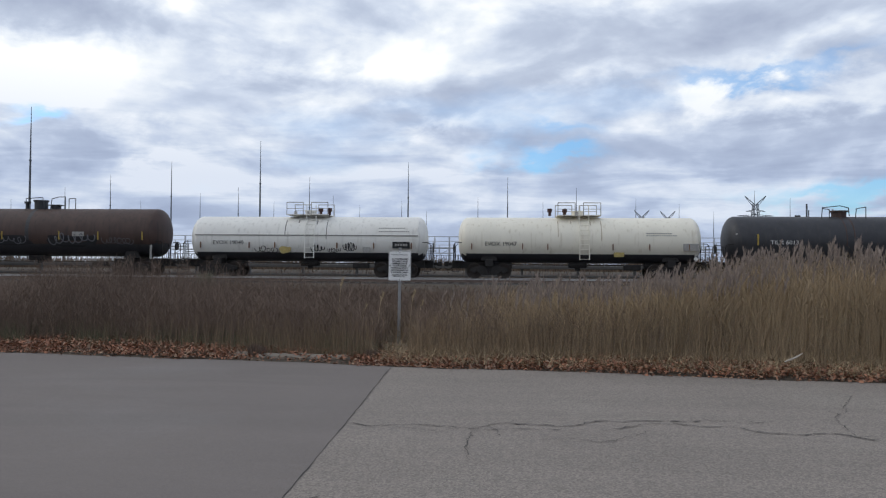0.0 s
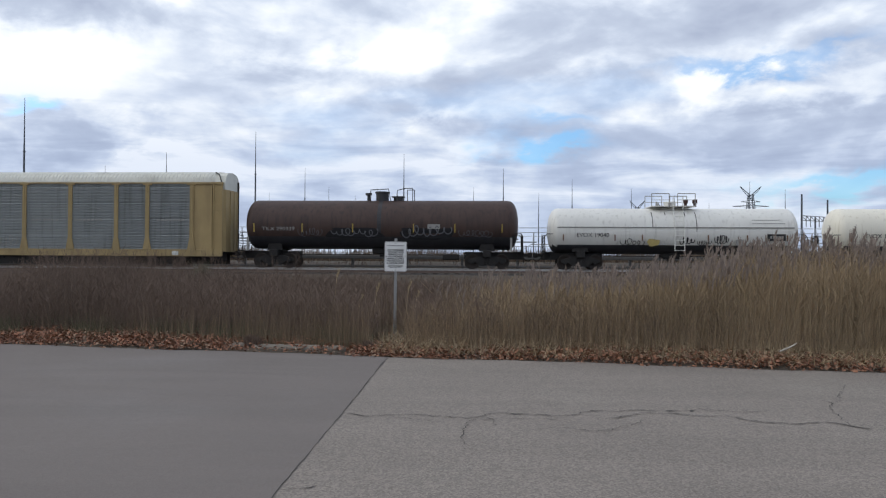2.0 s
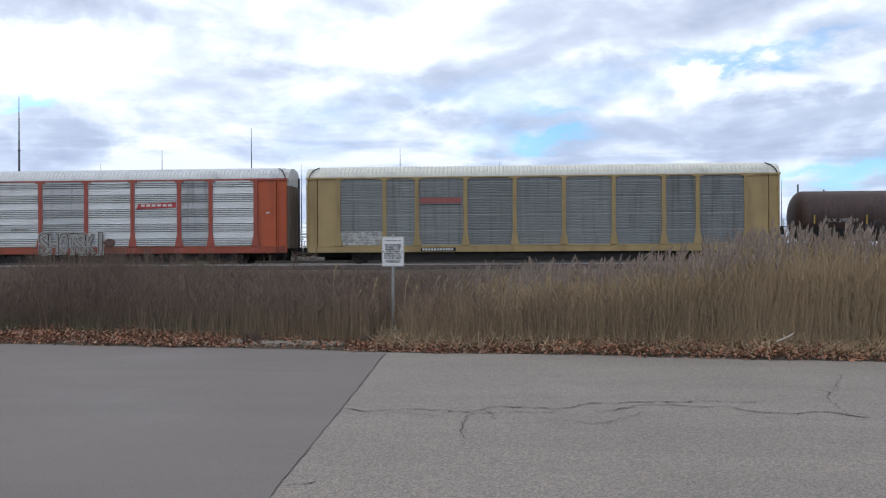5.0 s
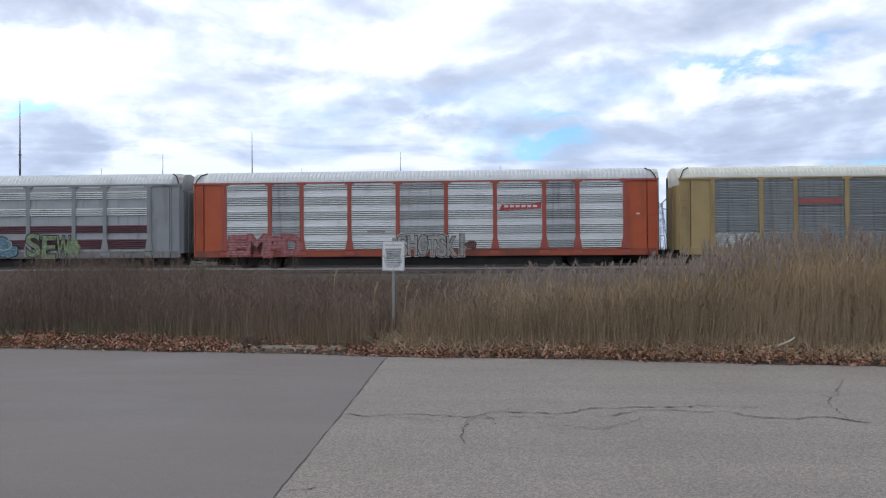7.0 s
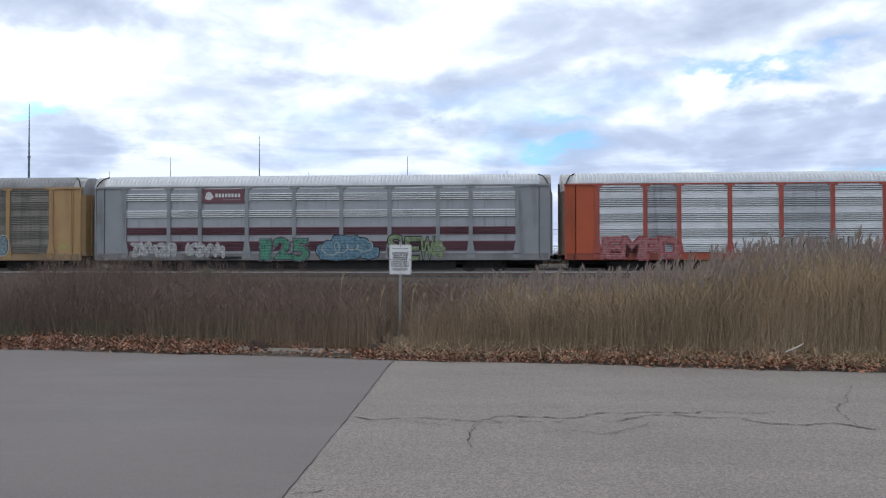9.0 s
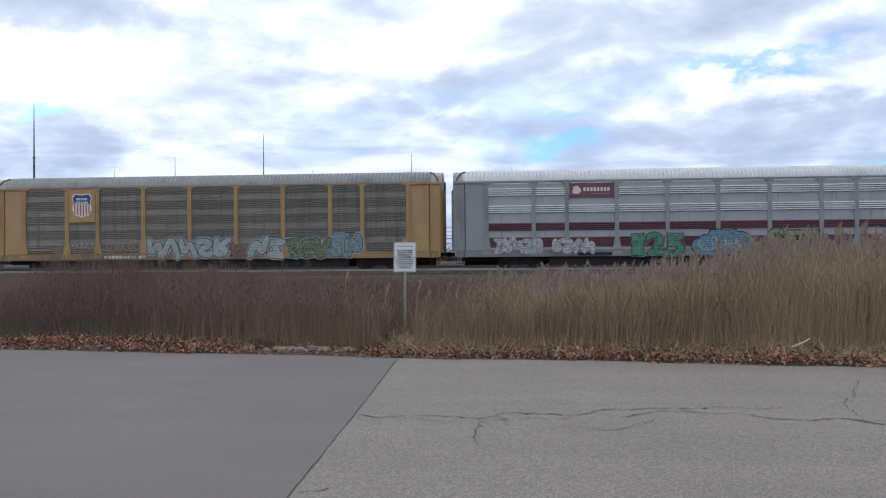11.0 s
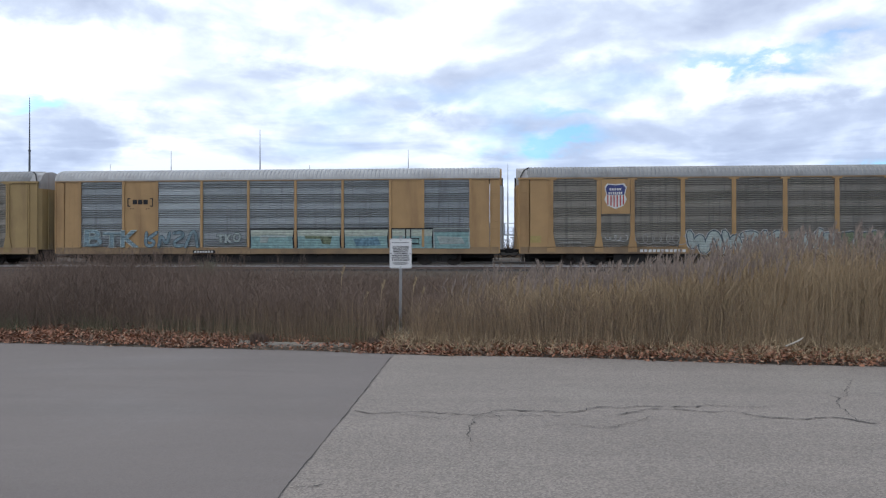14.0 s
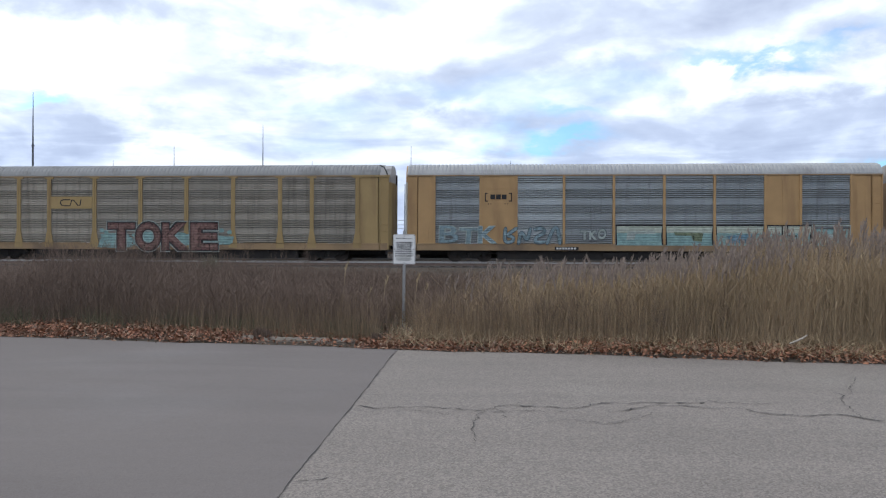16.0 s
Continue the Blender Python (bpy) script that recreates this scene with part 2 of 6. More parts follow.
M_concrete = mat("old_concrete", (0.25, 0.222, 0.185), 0.92, var=0.2, scale=3, bump=0.5, dirt=(0.15, 0.13, 0.11), dirt_amt=0.2)
M_reed = mat("dry_reed_stalk", (0.335, 0.254, 0.158), 0.85, var=0.32, scale=0.8, bump=0, island=0.30)
M_reedgold = mat("golden_reed_leaf", (0.36, 0.265, 0.145), 0.85, var=0.2, scale=0.6, bump=0, island=0.3)
M_plume = mat("reed_plume", (0.275, 0.225, 0.19), 0.95, var=0.2, scale=2, bump=0, island=0.25)
M_weed = mat("dead_weed_stalk", (0.150, 0.109, 0.084), 0.9, var=0.42, scale=0.45, bump=0, island=0.28)
M_greenweed = mat("low_green_weed", (0.125, 0.125, 0.075), 0.9, var=0.25, scale=0.8, bump=0, island=0.3)
M_weedfar = mat("low_dry_weeds", (0.135, 0.10, 0.072), 0.9, var=0.3, scale=0.2, bump=0, island=0.4)
M_straw = mat("pale_straw", (0.36, 0.28, 0.17), 0.85, var=0.2, bump=0, island=0.3)
M_leaf = mat("fallen_leaf", (0.265, 0.128, 0.076), 0.85, var=0.3, scale=1.5, bump=0, island=0.5)
M_leafpale = mat("bleached_leaf", (0.29, 0.20, 0.135), 0.85, var=0.25, scale=1.5, bump=0, island=0.4)
M_stick = mat("bleached_wood", (0.38, 0.34, 0.29), 0.85, var=0.2, scale=8)
M_galv = mat("galvanised_steel", (0.33, 0.33, 0.33), 0.5, 0.5, var=0.15, scale=8)
M_signwhite = mat("white_sign_face", (0.72, 0.72, 0.71), 0.5, var=0.06, scale=10, bump=0)
M_black = mat("black_print", (0.03, 0.03, 0.03), 0.6, var=0.1, bump=0)
M_under = mat("grimy_black_steel", (0.022, 0.020, 0.019), 0.85, var=0.4, scale=3, dirt=(0.048, 0.038, 0.03), dirt_amt=0.15)
M_wheel = mat("wheel_steel", (0.045, 0.037, 0.032), 0.6, 0.5, var=0.3)
M_mast = mat("grey_steel_mast", (0.10, 0.11, 0.125), 0.6, 0.3, var=0.15)
M_barrier = mat("weathered_barrier", (0.10, 0.097, 0.095), 0.8, var=0.25)
M_bush = mat("pale_green_brush", (0.17, 0.16, 0.115), 0.9, var=0.2, bump=0, island=0.3)
M_drygrass = mat("thin_dry_grass", (0.215, 0.158, 0.10), 0.9, var=0.25, scale=0.5, bump=0, island=0.4)
M_subst = mat("substation_galvanised", (0.42, 0.44, 0.47), 0.6, 0.2, var=0.2)
M_conifer = mat("conifer_needles", (0.03, 0.045, 0.03), 0.9, var=0.3, bump=0, island=0.4)
M_bark = mat("bark", (0.06, 0.045, 0.035), 0.95, var=0.3)


# ---- mesh tools ----
class Geo:
    """A growing mesh: corner points and faces, with a material slot for each face."""

    def __init__(self):
        self.v, self.f, self.s = [], [], []

    def add(self, verts, faces, slot=0):
        n = len(self.v)
        self.v += [tuple(p) for p in verts]
        self.f += [tuple(n + i for i in f) for f in faces]
        self.s += [slot] * len(faces)
        return self

    def box(self, x0, x1, y0, y1, z0, z1, slot=0, ch=0.0):
        if ch <= 0:
            p = [(x, y, z) for x in (x0, x1) for y in (y0, y1) for z in (z0, z1)]
            return self.add(p, [(0, 1, 3, 2), (4, 6, 7, 5), (0, 4, 5, 1), (2, 3, 7, 6), (0, 2, 6, 4), (1, 5, 7, 3)], slot)
        # bevelled upright edges and rims
        ring = []
        for z, i in ((z0, ch), (z0 + ch, 0), (z1 - ch, 0), (z1, ch)):
            c = ch
            ring.append([(x0 + i, y0 + i + c, z), (x0 + i + c, y0 + i, z), (x1 - i - c, y0 + i, z), (x1 - i, y0 + i + c, z),
                         (x1 - i, y1 - i - c, z), (x1 - i - c, y1 - i, z), (x0 + i + c, y1 - i, z), (x0 + i, y1 - i - c, z)])
        return self.loft(ring, True, slot)

    def loft(self, rings, caps=True, slot=0, closed=True):
        k = len(rings[0])
        v = [p for r in rings for p in r]
        f = []
        for i in range(len(rings) - 1):
            for j in range(k if closed else k - 1):
                a, b = i * k + j, i * k + (j + 1) % k
                f.append((a, b, b + k, a + k))
        if caps:
            f.append(tuple(range(k))[::-1])
            f.append(tuple((len(rings) - 1) * k + j for j in range(k)))
        return self.add(v, f, slot)

    def tube(self, a, b, r, seg=6, slot=0, r2=None):
        a, b = Vector(a), Vector(b)
        d = (b - a).normalized()
        u = d.orthogonal().normalized()
        w = d.cross(u)
        rings = []
        for p, q in ((a, r), (b, r if r2 is None else r2)):
            rings.append([tuple(p + (u * math.cos(t) + w * math.sin(t)) * q) for t in (2 * math.pi * i / seg for i in range(seg))])
        return self.loft(rings, True, slot)

    def path(self, pts, r, seg=6, slot=0):
        for a, b in zip(pts, pts[1:]):
            self.tube(a, b, r, seg, slot)
        return self

    def plate(self, pts, y, th, slot=0):
        """A flat plate: outline of (x, z), its face at y, th thick away from the viewer."""
        n = len(pts)
        v = [(x, y, z) for x, z in pts] + [(x, y + th, z) for x, z in pts]
        f = [tuple(range(n)), tuple(range(2 * n - 1, n - 1, -1))] + [(i, n + i, n + (i + 1) % n, (i + 1) % n) for i in range(n)]
        return self.add(v, f, slot)

    def mesh(self, name, mats, smooth=False):
        me = bpy.data.meshes.new(name)
        me.from_pydata(self.v, [], self.f)
        for m in mats if isinstance(mats, (list, tuple)) else [mats]:
            me.materials.append(m)
        if len(me.materials) > 1:
            me.polygons.foreach_set("material_index", self.s)
        bm = bmesh.new()
        bm.from_mesh(me)
        bmesh.ops.recalc_face_normals(bm, faces=bm.faces)
        bm.to_mesh(me)
        bm.free()
        if smooth:
            me.polygons.foreach_set("use_smooth", [True] * len(me.polygons))
            me.set_sharp_from_angle(angle=radians(35))
        return me


def part(name, geo, material, parent, label="", smooth=False):
    """One mesh object under a thing or under a part; geo may be a Geo or a mesh that is shared."""
    me = geo if isinstance(geo, bpy.types.Mesh) else geo.mesh(name, material, smooth)
    ob = new(name, me)
    ob.parent = parent
    return tagged(ob, label)


def thing(name, label, category, at=None, group="", kind=""):
    ob = new(name)
    ob.empty_display_size = 0.2
    ob.matrix_basis = at or Matrix()
    return tagged(ob, label, category, group, kind)


def single(name, geo, material, label, category, group="", kind="", smooth=False):
    return tagged(new(name, geo.mesh(name, material, smooth)), label, category, group, kind)


def lettering(text, size, width, x, y, z, material, parent, name="lettering", bold=0.0):
    """Raised lettering, facing -y, its left lower corner at x, z, squeezed or spread to width."""
    cu = bpy.data.curves.new(name, "FONT")
    cu.body, cu.size, cu.extrude, cu.offset = text, size * 1.37, 0.002, bold
    ob = bpy.data.objects.new(name, cu)
    scene.collection.objects.link(ob)
    bpy.context.view_layer.update()
    me = bpy.data.meshes.new_from_object(ob.evaluated_get(bpy.context.evaluated_depsgraph_get()))
    bpy.data.objects.remove(ob)
    co = np.empty(len(me.vertices) * 3)
    me.vertices.foreach_get("co", co)
    co = co.reshape(-1, 3)
    w = co[:, 0].max() - co[:, 0].min()
    k = width / w if width else 1.0
    out = np.stack([x + (co[:, 0] - co[:, 0].min()) * k, y - co[:, 2], z + co[:, 1]], 1)
    me.vertices.foreach_set("co", out.ravel())
    me.materials.clear()
    me.materials.append(material)
    return part(name, me, None, parent)


# ---- the ground ----
TRACK_Y, NEAR_TRACK_Y, RAIL_Z = 47.55, 43.2, 1.0


def edge_y(x):
    """The edge of the paved lot: a slanting line."""
    return 12.79 - 0.142 * x + 0.05 * math.sin(x * 1.3) + 0.03 * math.sin(x * 3.7 + 1)


def ground_z(x, y):
    e = edge_y(max(-60, min(60, x)))
    if y < e:
        return -0.05
    d = y - e
    if y < 37:
        return -0.01 + 0.10 * min(1, d / 2.0) + 0.10 * min(1, d / 20) + 0.03 * math.sin(x * 0.7 + y * 0.45)
    if y < 40.5:
        return 0.19 + 0.55 * (y - 37) / 3.5
    if y < 51:
        return 0.74
    if y < 54:
        return 0.74 - 0.3 * (y - 51) / 3
    if y < 58:
        return 0.44 + 0.96 * (y - 54) / 4
    return 1.4


def axis(parts):
    out = []
    for a, b, n in parts:
        out += [a + (b - a) * i / n for i in range(n)]
    return out + [parts[-1][1]]


def build_ground():
    xs = axis([(-3000, -300, 9), (-300, -40, 13), (-40, 40, 110), (40, 300, 13), (300, 3000, 9)])
    ys = axis([(-300, -20, 10), (-20, 10, 8), (10, 16, 24), (16, 54, 60), (54, 300, 20), (300, 4500, 12)])
    g = Geo()
    g.v = [(x, y, ground_z(x, y)) for y in ys for x in xs]
    k = len(xs)
    g.f = [(j * k + i, j * k + i + 1, (j + 1) * k + i + 1, (j + 1) * k + i) for j in range(len(ys) - 1) for i in range(k - 1)]
    g.s = [0] * len(g.f)
    single("ground", g, M_ground, "brown soil and matted dead grass field", "ground", kind="structure", smooth=True)


def joint_x(y):
    """The joint of the two pours: a slightly slanting, worn line."""
    y = max(4.0, y)
    return -1.51 - 0.027 * (y - 5.4) + 0.006 * math.sin(y * 0.9) + 0.003 * math.sin(y * 4.1) + 0.003 * math.sin(y * 11) + 0.003 * math.sin(y * 23)


def build_lot():
    """The paved lot, in two pours that meet at a straight joint."""
    for name, x0, x1, m, label in (("pavement_west", -60.0, -1.604, M_asphalt, "smooth dark grey old asphalt pavement"),
                                   ("pavement_east", -1.600, 60.0, M_aggregate, "rough pale grey worn aggregate pavement, cracked")):
        n = 160
        xs = [x0 + (x1 - x0) * i / n for i in range(n + 1)]
        ys = axis([(-40, 4, 10), (4, 12, 40)])
        g = Geo()
        rings = []
        for i, x in enumerate(xs):
            e = edge_y(x) + 0.03 * math.sin(x * 9.1) + 0.02 * math.sin(x * 17.3)
            w = 1.0 if abs(x - (-1.6)) < 0.1 else 0.0
            rings.append([(x + w * (joint_x(y) + 1.602), y if y < 12 else e, 0.0 + 0.004 * math.sin(x * 0.9) * math.sin(y * 0.7)) for y in ys])
        k = len(ys)
        g.v = [p for r in rings for p in r]
        g.f = [(i * k + j, (i + 1) * k + j, (i + 1) * k + j + 1, i * k + j + 1) for i in range(n) for j in range(k - 1)]
        # the broken rim towards the verge
        b = len(g.v)
        for r in rings:
            x, y, z = r[-1]
            g.v.append((x, y + 0.03, -0.06))
        g.f += [(i * k + k - 1, (i + 1) * k + k - 1, b + i + 1, b + i) for i in range(n)]
        g.s = [0] * len(g.f)
        single(name, g, m, label, "pavement", kind="structure")


def crack(pts, w, seed):
    """A ragged crack as a thin dark ribbon, lying on the paving."""
    rnd = random.Random(seed)
    out = []
    for (xa, ya), (xb, yb) in zip(pts, pts[1:]):
        n = max(2, int(math.hypot(xb - xa, yb - ya) / 0.06))
        for i in range(n):
            t = i / n
            out.append((xa + (xb - xa) * t + rnd.uniform(-0.03, 0.03), ya + (yb - ya) * t + rnd.uniform(-0.035, 0.035) + 0.05 * math.sin(7 * (xa + (xb - xa) * t) + seed)))
    out.append(pts[-1])
    g = Geo()
    v = []
    for i, (x, y) in enumerate(out):
        a, b = out[max(0, i - 1)], out[min(len(out) - 1, i + 1)]
        dx, dy = b[0] - a[0], b[1] - a[1]
        l = math.hypot(dx, dy) or 1
        q = 0.88 * w * rnd.choice((0.3, 0.6, 0.9, 1.2, 1.9)) * (0.4 if i in (0, len(out) - 1) else 1)
        v += [(x - dy / l * q, y + dx / l * q, 0.009), (x + dy / l * q, y - dx / l * q, 0.009)]
    g.add(v, [(2 * i, 2 * i + 1, 2 * i + 3, 2 * i + 2) for i in range(len(out) - 1)])
    return g


def build_cracks():
    # the long main cracks
    wide = [
        ([(-0.5, 8.21), (-0.32, 8.16), (-0.15, 8.11), (0.02, 8.34), (0.24, 8.39), (0.57, 8.41), (0.79, 8.3), (0.95, 8.34), (1.14, 8.63), (1.5, 8.69), (1.89, 8.68), (2.32, 8.78)], 0.0128),
        ([(1.15, 8.17), (1.33, 8.3), (1.62, 8.48), (2.0, 8.57), (2.34, 8.48), (2.61, 8.42)], 0.0083),
        ([(2.61, 8.42), (2.78, 8.26), (3.19, 8.12), (3.55, 8.19), (3.68, 8.1), (3.85, 7.97)], 0.0085),
    ]
    # hairline branches
    thin = [
        ([(2.32, 8.78), (2.79, 8.79), (3.16, 8.72)], 0.0060),
        ([(3.68, 8.1), (4.1, 8.02), (4.6, 7.9)], 0.0060),
        ([(-0.15, 8.11), (0.13, 8.04), (0.58, 8.16), (0.78, 8.25)], 0.0053),
        ([(-1.56, 8.25), (-1.28, 8.16), (-1.03, 8.24), (-0.76, 8.16), (-0.5, 8.21)], 0.0067),
        ([(-1.03, 8.05), (-0.74, 7.99), (-0.49, 7.94)], 0.0045),
        ([(0.22, 7.62), (0.66, 7.65), (1.08, 7.66), (1.42, 7.89), (1.69, 8.16)], 0.0045),
        ([(-0.15, 8.11), (-0.24, 7.67), (-0.24, 7.47), (-0.26, 7.18), (-0.23, 6.99), (-0.2, 6.77)], 0.0050),
        ([(0.08, 7.83), (0.06, 8.05), (-0.03, 8.18)], 0.0060),
        ([(0.22, 8.42), (0.26, 8.62)], 0.0053),
        ([(4.83, 10.69), (4.4, 9.96), (4.19, 9.53), (3.97, 9.23), (3.84, 8.86), (3.76, 8.45), (3.68, 8.1)], 0.0045),
        ([(3.97, 9.56), (4.02, 9.46), (4.02, 9.33)], 0.0050),
        ([(-1.5, 5.54), (-1.39, 5.58), (-1.26, 5.62)], 0.0053),
    ]
    for i, (pts, w) in enumerate(wide + thin):
        single("pavement_crack", crack(pts, w, 20 + i), M_crack, "dark ragged crack in the pale pavement", "crack", kind="structure")
    g = Geo()
    ys = axis([(-20, 4, 20), (4, 12.78, 90)])
    v = []
    for y in ys:
        q = 0.0042 + 0.0034 * math.sin(y * 5.3) * math.sin(y * 2.2)
        v += [(joint_x(y) - q, y, 0.007), (joint_x(y) + q, y, 0.007)]
    g.add(v, [(2 * i, 2 * i + 1, 2 * i + 3, 2 * i + 2) for i in range(len(ys) - 1)])
    single("pavement_joint", g, M_crack, "straight dark joint between two pavements", "joint", kind="structure")


def build_tracks():
    for ty in (TRACK_Y, NEAR_TRACK_Y):
        g = Geo()
        rings = []
        for i in range(161):
            x = -160 + 2 * i
            q = 0.05 * math.sin(i * 1.7)
            rings.append([(x, ty - 2.6 + q, 0.45), (x, ty - 1.75 + q * 0.5, 0.80 + 0.02 * math.sin(i * 2.3)), (x, ty + 1.75, 0.80), (x, ty + 2.6, 0.45)])
        g.loft(rings, False, closed=False)
        bed = single("ballast_bed", g, M_ballast, "grey crushed stone ballast under the rails", "ballast", kind="structure")
        for side in (-0.7175, 0.7175):
            r = Geo()
            y = ty + side
            prof = [(-0.07, -0.17), (0.07, -0.17), (0.07, -0.155), (0.012, -0.13), (0.012, -0.045), (0.036, -0.035), (0.036, -0.008), (0.028, 0), (-0.028, 0), (-0.036, -0.008), (-0.036, -0.035), (-0.012, -0.045), (-0.012, -0.13), (-0.07, -0.155)]
            r.loft([[(x, y + a, RAIL_Z + b) for a, b in prof] for x in (-160, 160)], True)
            rail = thing("rail", "rusty steel running rail with a polished head", "rail", kind="structure", group="rails of the two tracks")
            part("rail_body", r, M_rail, rail)
            part("rail_head", Geo().box(-160, 160, y - 0.039, y + 0.039, RAIL_Z - 0.02, RAIL_Z + 0.0025), M_railtop, rail, "polished steel rail head")
        tie = Geo().box(-0.115, 0.115, -1.3, 1.3, -0.08, 0.05, ch=0.015).mesh("tie", M_tie)
        for i in range(140):
            o = part("tie", tie, None, bed)
            o.location = (-42 + i * 0.6, ty + 0.03 * math.sin(i * 7.7), 0.79)


# ---- train parts ----
WHEEL_R = 0.457
spinning = []  # (wheelset, x on its car)


def wheelset_mesh():
    g = Geo()
    seg = 20
    for s in (-1, 1):
        prof = [(0.03, 0.0), (0.12, 0.0), (0.14, 0.02), (0.36, -0.02), (0.40, -0.045), (WHEEL_R, -0.045), (WHEEL_R, 0.06), (WHEEL_R + 0.025, 0.075), (WHEEL_R + 0.02, 0.095), (0.41, 0.095), (0.38, 0.05), (0.14, 0.06), (0.09, 0.10)]
        rings = []
        for r, d in prof:
            rings.append([(r * math.cos(2 * math.pi * k / seg), s * (0.80 - d), r * math.sin(2 * math.pi * k / seg)) for k in range(seg)])
        g.loft(rings, True)
    g.tube((0, -0.95, 0), (0, 0.95, 0), 0.08, 10)
    return g.mesh("wheelset", M_wheel, True)


def frame_mesh():
    """The side frame of a truck: a cast arch with spring pocket, pedestals and bearing caps."""
    g = Geo()
    for y0, y1 in ((-1.10, -0.92), (0.92, 1.10)):
        outer = [(-1.15, 0.44), (-1.15, 0.62), (-0.95, 0.66), (-0.5, 0.80), (0.5, 0.80), (0.95, 0.66), (1.15, 0.62), (1.15, 0.44), (0.95, 0.40), (0.75, 0.46), (0.42, 0.20), (-0.42, 0.20), (-0.75, 0.46), (-0.95, 0.40)]
        g.plate(outer, y0, y1 - y0)
        yo = y0 - 0.05 if y0 < 0 else y1 + 0.05
        for x in (-0.89, 0.89):
            g.tube((x, yo, WHEEL_R), (x, yo + (0.07 if y0 < 0 else -0.07), WHEEL_R), 0.12, 10)
        for x in (-0.14, 0, 0.14):
            g.tube((x, (y0 + y1) / 2 - (0.1 if y0 < 0 else -0.1), 0.28), (x, (y0 + y1) / 2 - (0.1 if y0 < 0 else -0.1), 0.55), 0.055, 8)
    g.box(-0.2, 0.2, -1.0, 1.0, 0.5, 0.72, ch=0.03)
    return g.mesh("side_frame", M_under)


WHEELSET, TRUCK = wheelset_mesh(), frame_mesh()


def trucks(car, xs):
    for x in xs:
        tr = part("truck", TRUCK, None, car, "cast steel truck frame, grimy black")
        tr.location = (x, 0, 0)
        for dx in (-0.89, 0.89):
            w = part("wheelset", WHEELSET, None, tr, "two steel wheels on an axle")
            w.location = (dx, 0, WHEEL_R)
            spinning.append((w, dx, x))


def couplers(car, half, reach):
    for s in (-1, 1):
        g = Geo()
        g.box(min(s * half, s * (half + reach)), max(s * half, s * (half + reach)), -0.09, 0.09, 0.78, 0.96, ch=0.02)
        g.box(min(s * (half + reach - 0.05), s * (half + reach + 0.22)), max(s * (half + reach - 0.05), s * (half + reach + 0.22)), -0.16, 0.16, 0.72, 1.02, ch=0.04)
        part("coupler", g, M_under, car)
        h = Geo().path([(s * half, 0.25, 0.8), (s * (half + 0.2), 0.28, 0.55), (s * (half + reach), 0.2, 0.5), (s * (half + reach + 0.2), 0.1, 0.62)], 0.03, 6)
        part("brake_hose", h, M_under, car)


def blob(cx, cz, w, h, rnd, n=22, squash=0.5):
    """A rounded, uneven letter-like outline."""
    pts = []
    ph = rnd.uniform(0, 6)
    for i in range(n):
        a = 2 * math.pi * i / n
        ca, sa = math.cos(a), math.sin(a)
        q = 1 - 0.09 * math.sin(3 * a + ph) - 0.07 * math.sin(5 * a + ph * 2) - 0.04 * math.sin(8 * a + ph * 3)
        sx = math.copysign(abs(ca) ** squash, ca)
        sz = math.copysign(abs(sa) ** squash, sa)
        pts.append((cx + 0.5 * w * sx * q, cz + 0.5 * h * sz * q))
    return pts


def stroke(pts, w):
    """The outline of a thick open line through (x, z) points."""
    left, right = [], []
    for i, (x, z) in enumerate(pts):
        a, b = pts[max(0, i - 1)], pts[min(len(pts) - 1, i + 1)]
        dx, dz = b[0] - a[0], b[1] - a[1]
        l = math.hypot(dx, dz) or 1
        left.append((x - dz / l * w, z + dx / l * w))
        right.append((x + dz / l * w, z - dx / l * w))
    return left, right


def ribbon(g, pts, w, y):
    a, b = stroke(pts, w)
    n = len(pts)
    g.add([(x, y, z) for x, z in a] + [(x, y, z) for x, z in b], [(i, i + 1, n + i + 1, n + i) for i in range(n - 1)])


SWEEPS = (((0, 0), (0.3, 1), (0.62, 1), (0.95, 0)), ((0.12, 0.05), (0.1, 0.95), (0.8, 0.9), (0.78, 0.55), (0.2, 0.5), (0.95, 0.02)),
          ((0.95, 0.85), (0.5, 1), (0.1, 0.72), (0.1, 0.3), (0.5, 0.02), (0.95, 0.2), (0.6, 0.45)), ((0.08, 0), (0.2, 0.98), (0.72, 0.06), (0.9, 1)),
          ((0.05, 0.92), (0.95, 1), (0.5, 0.98), (0.42, 0.05), (0.05, 0.1), (0.9, 0)), ((0.9, 0.92), (0.3, 1), (0.08, 0.7), (0.8, 0.4), (0.7, 0.05), (0.05, 0.12)))


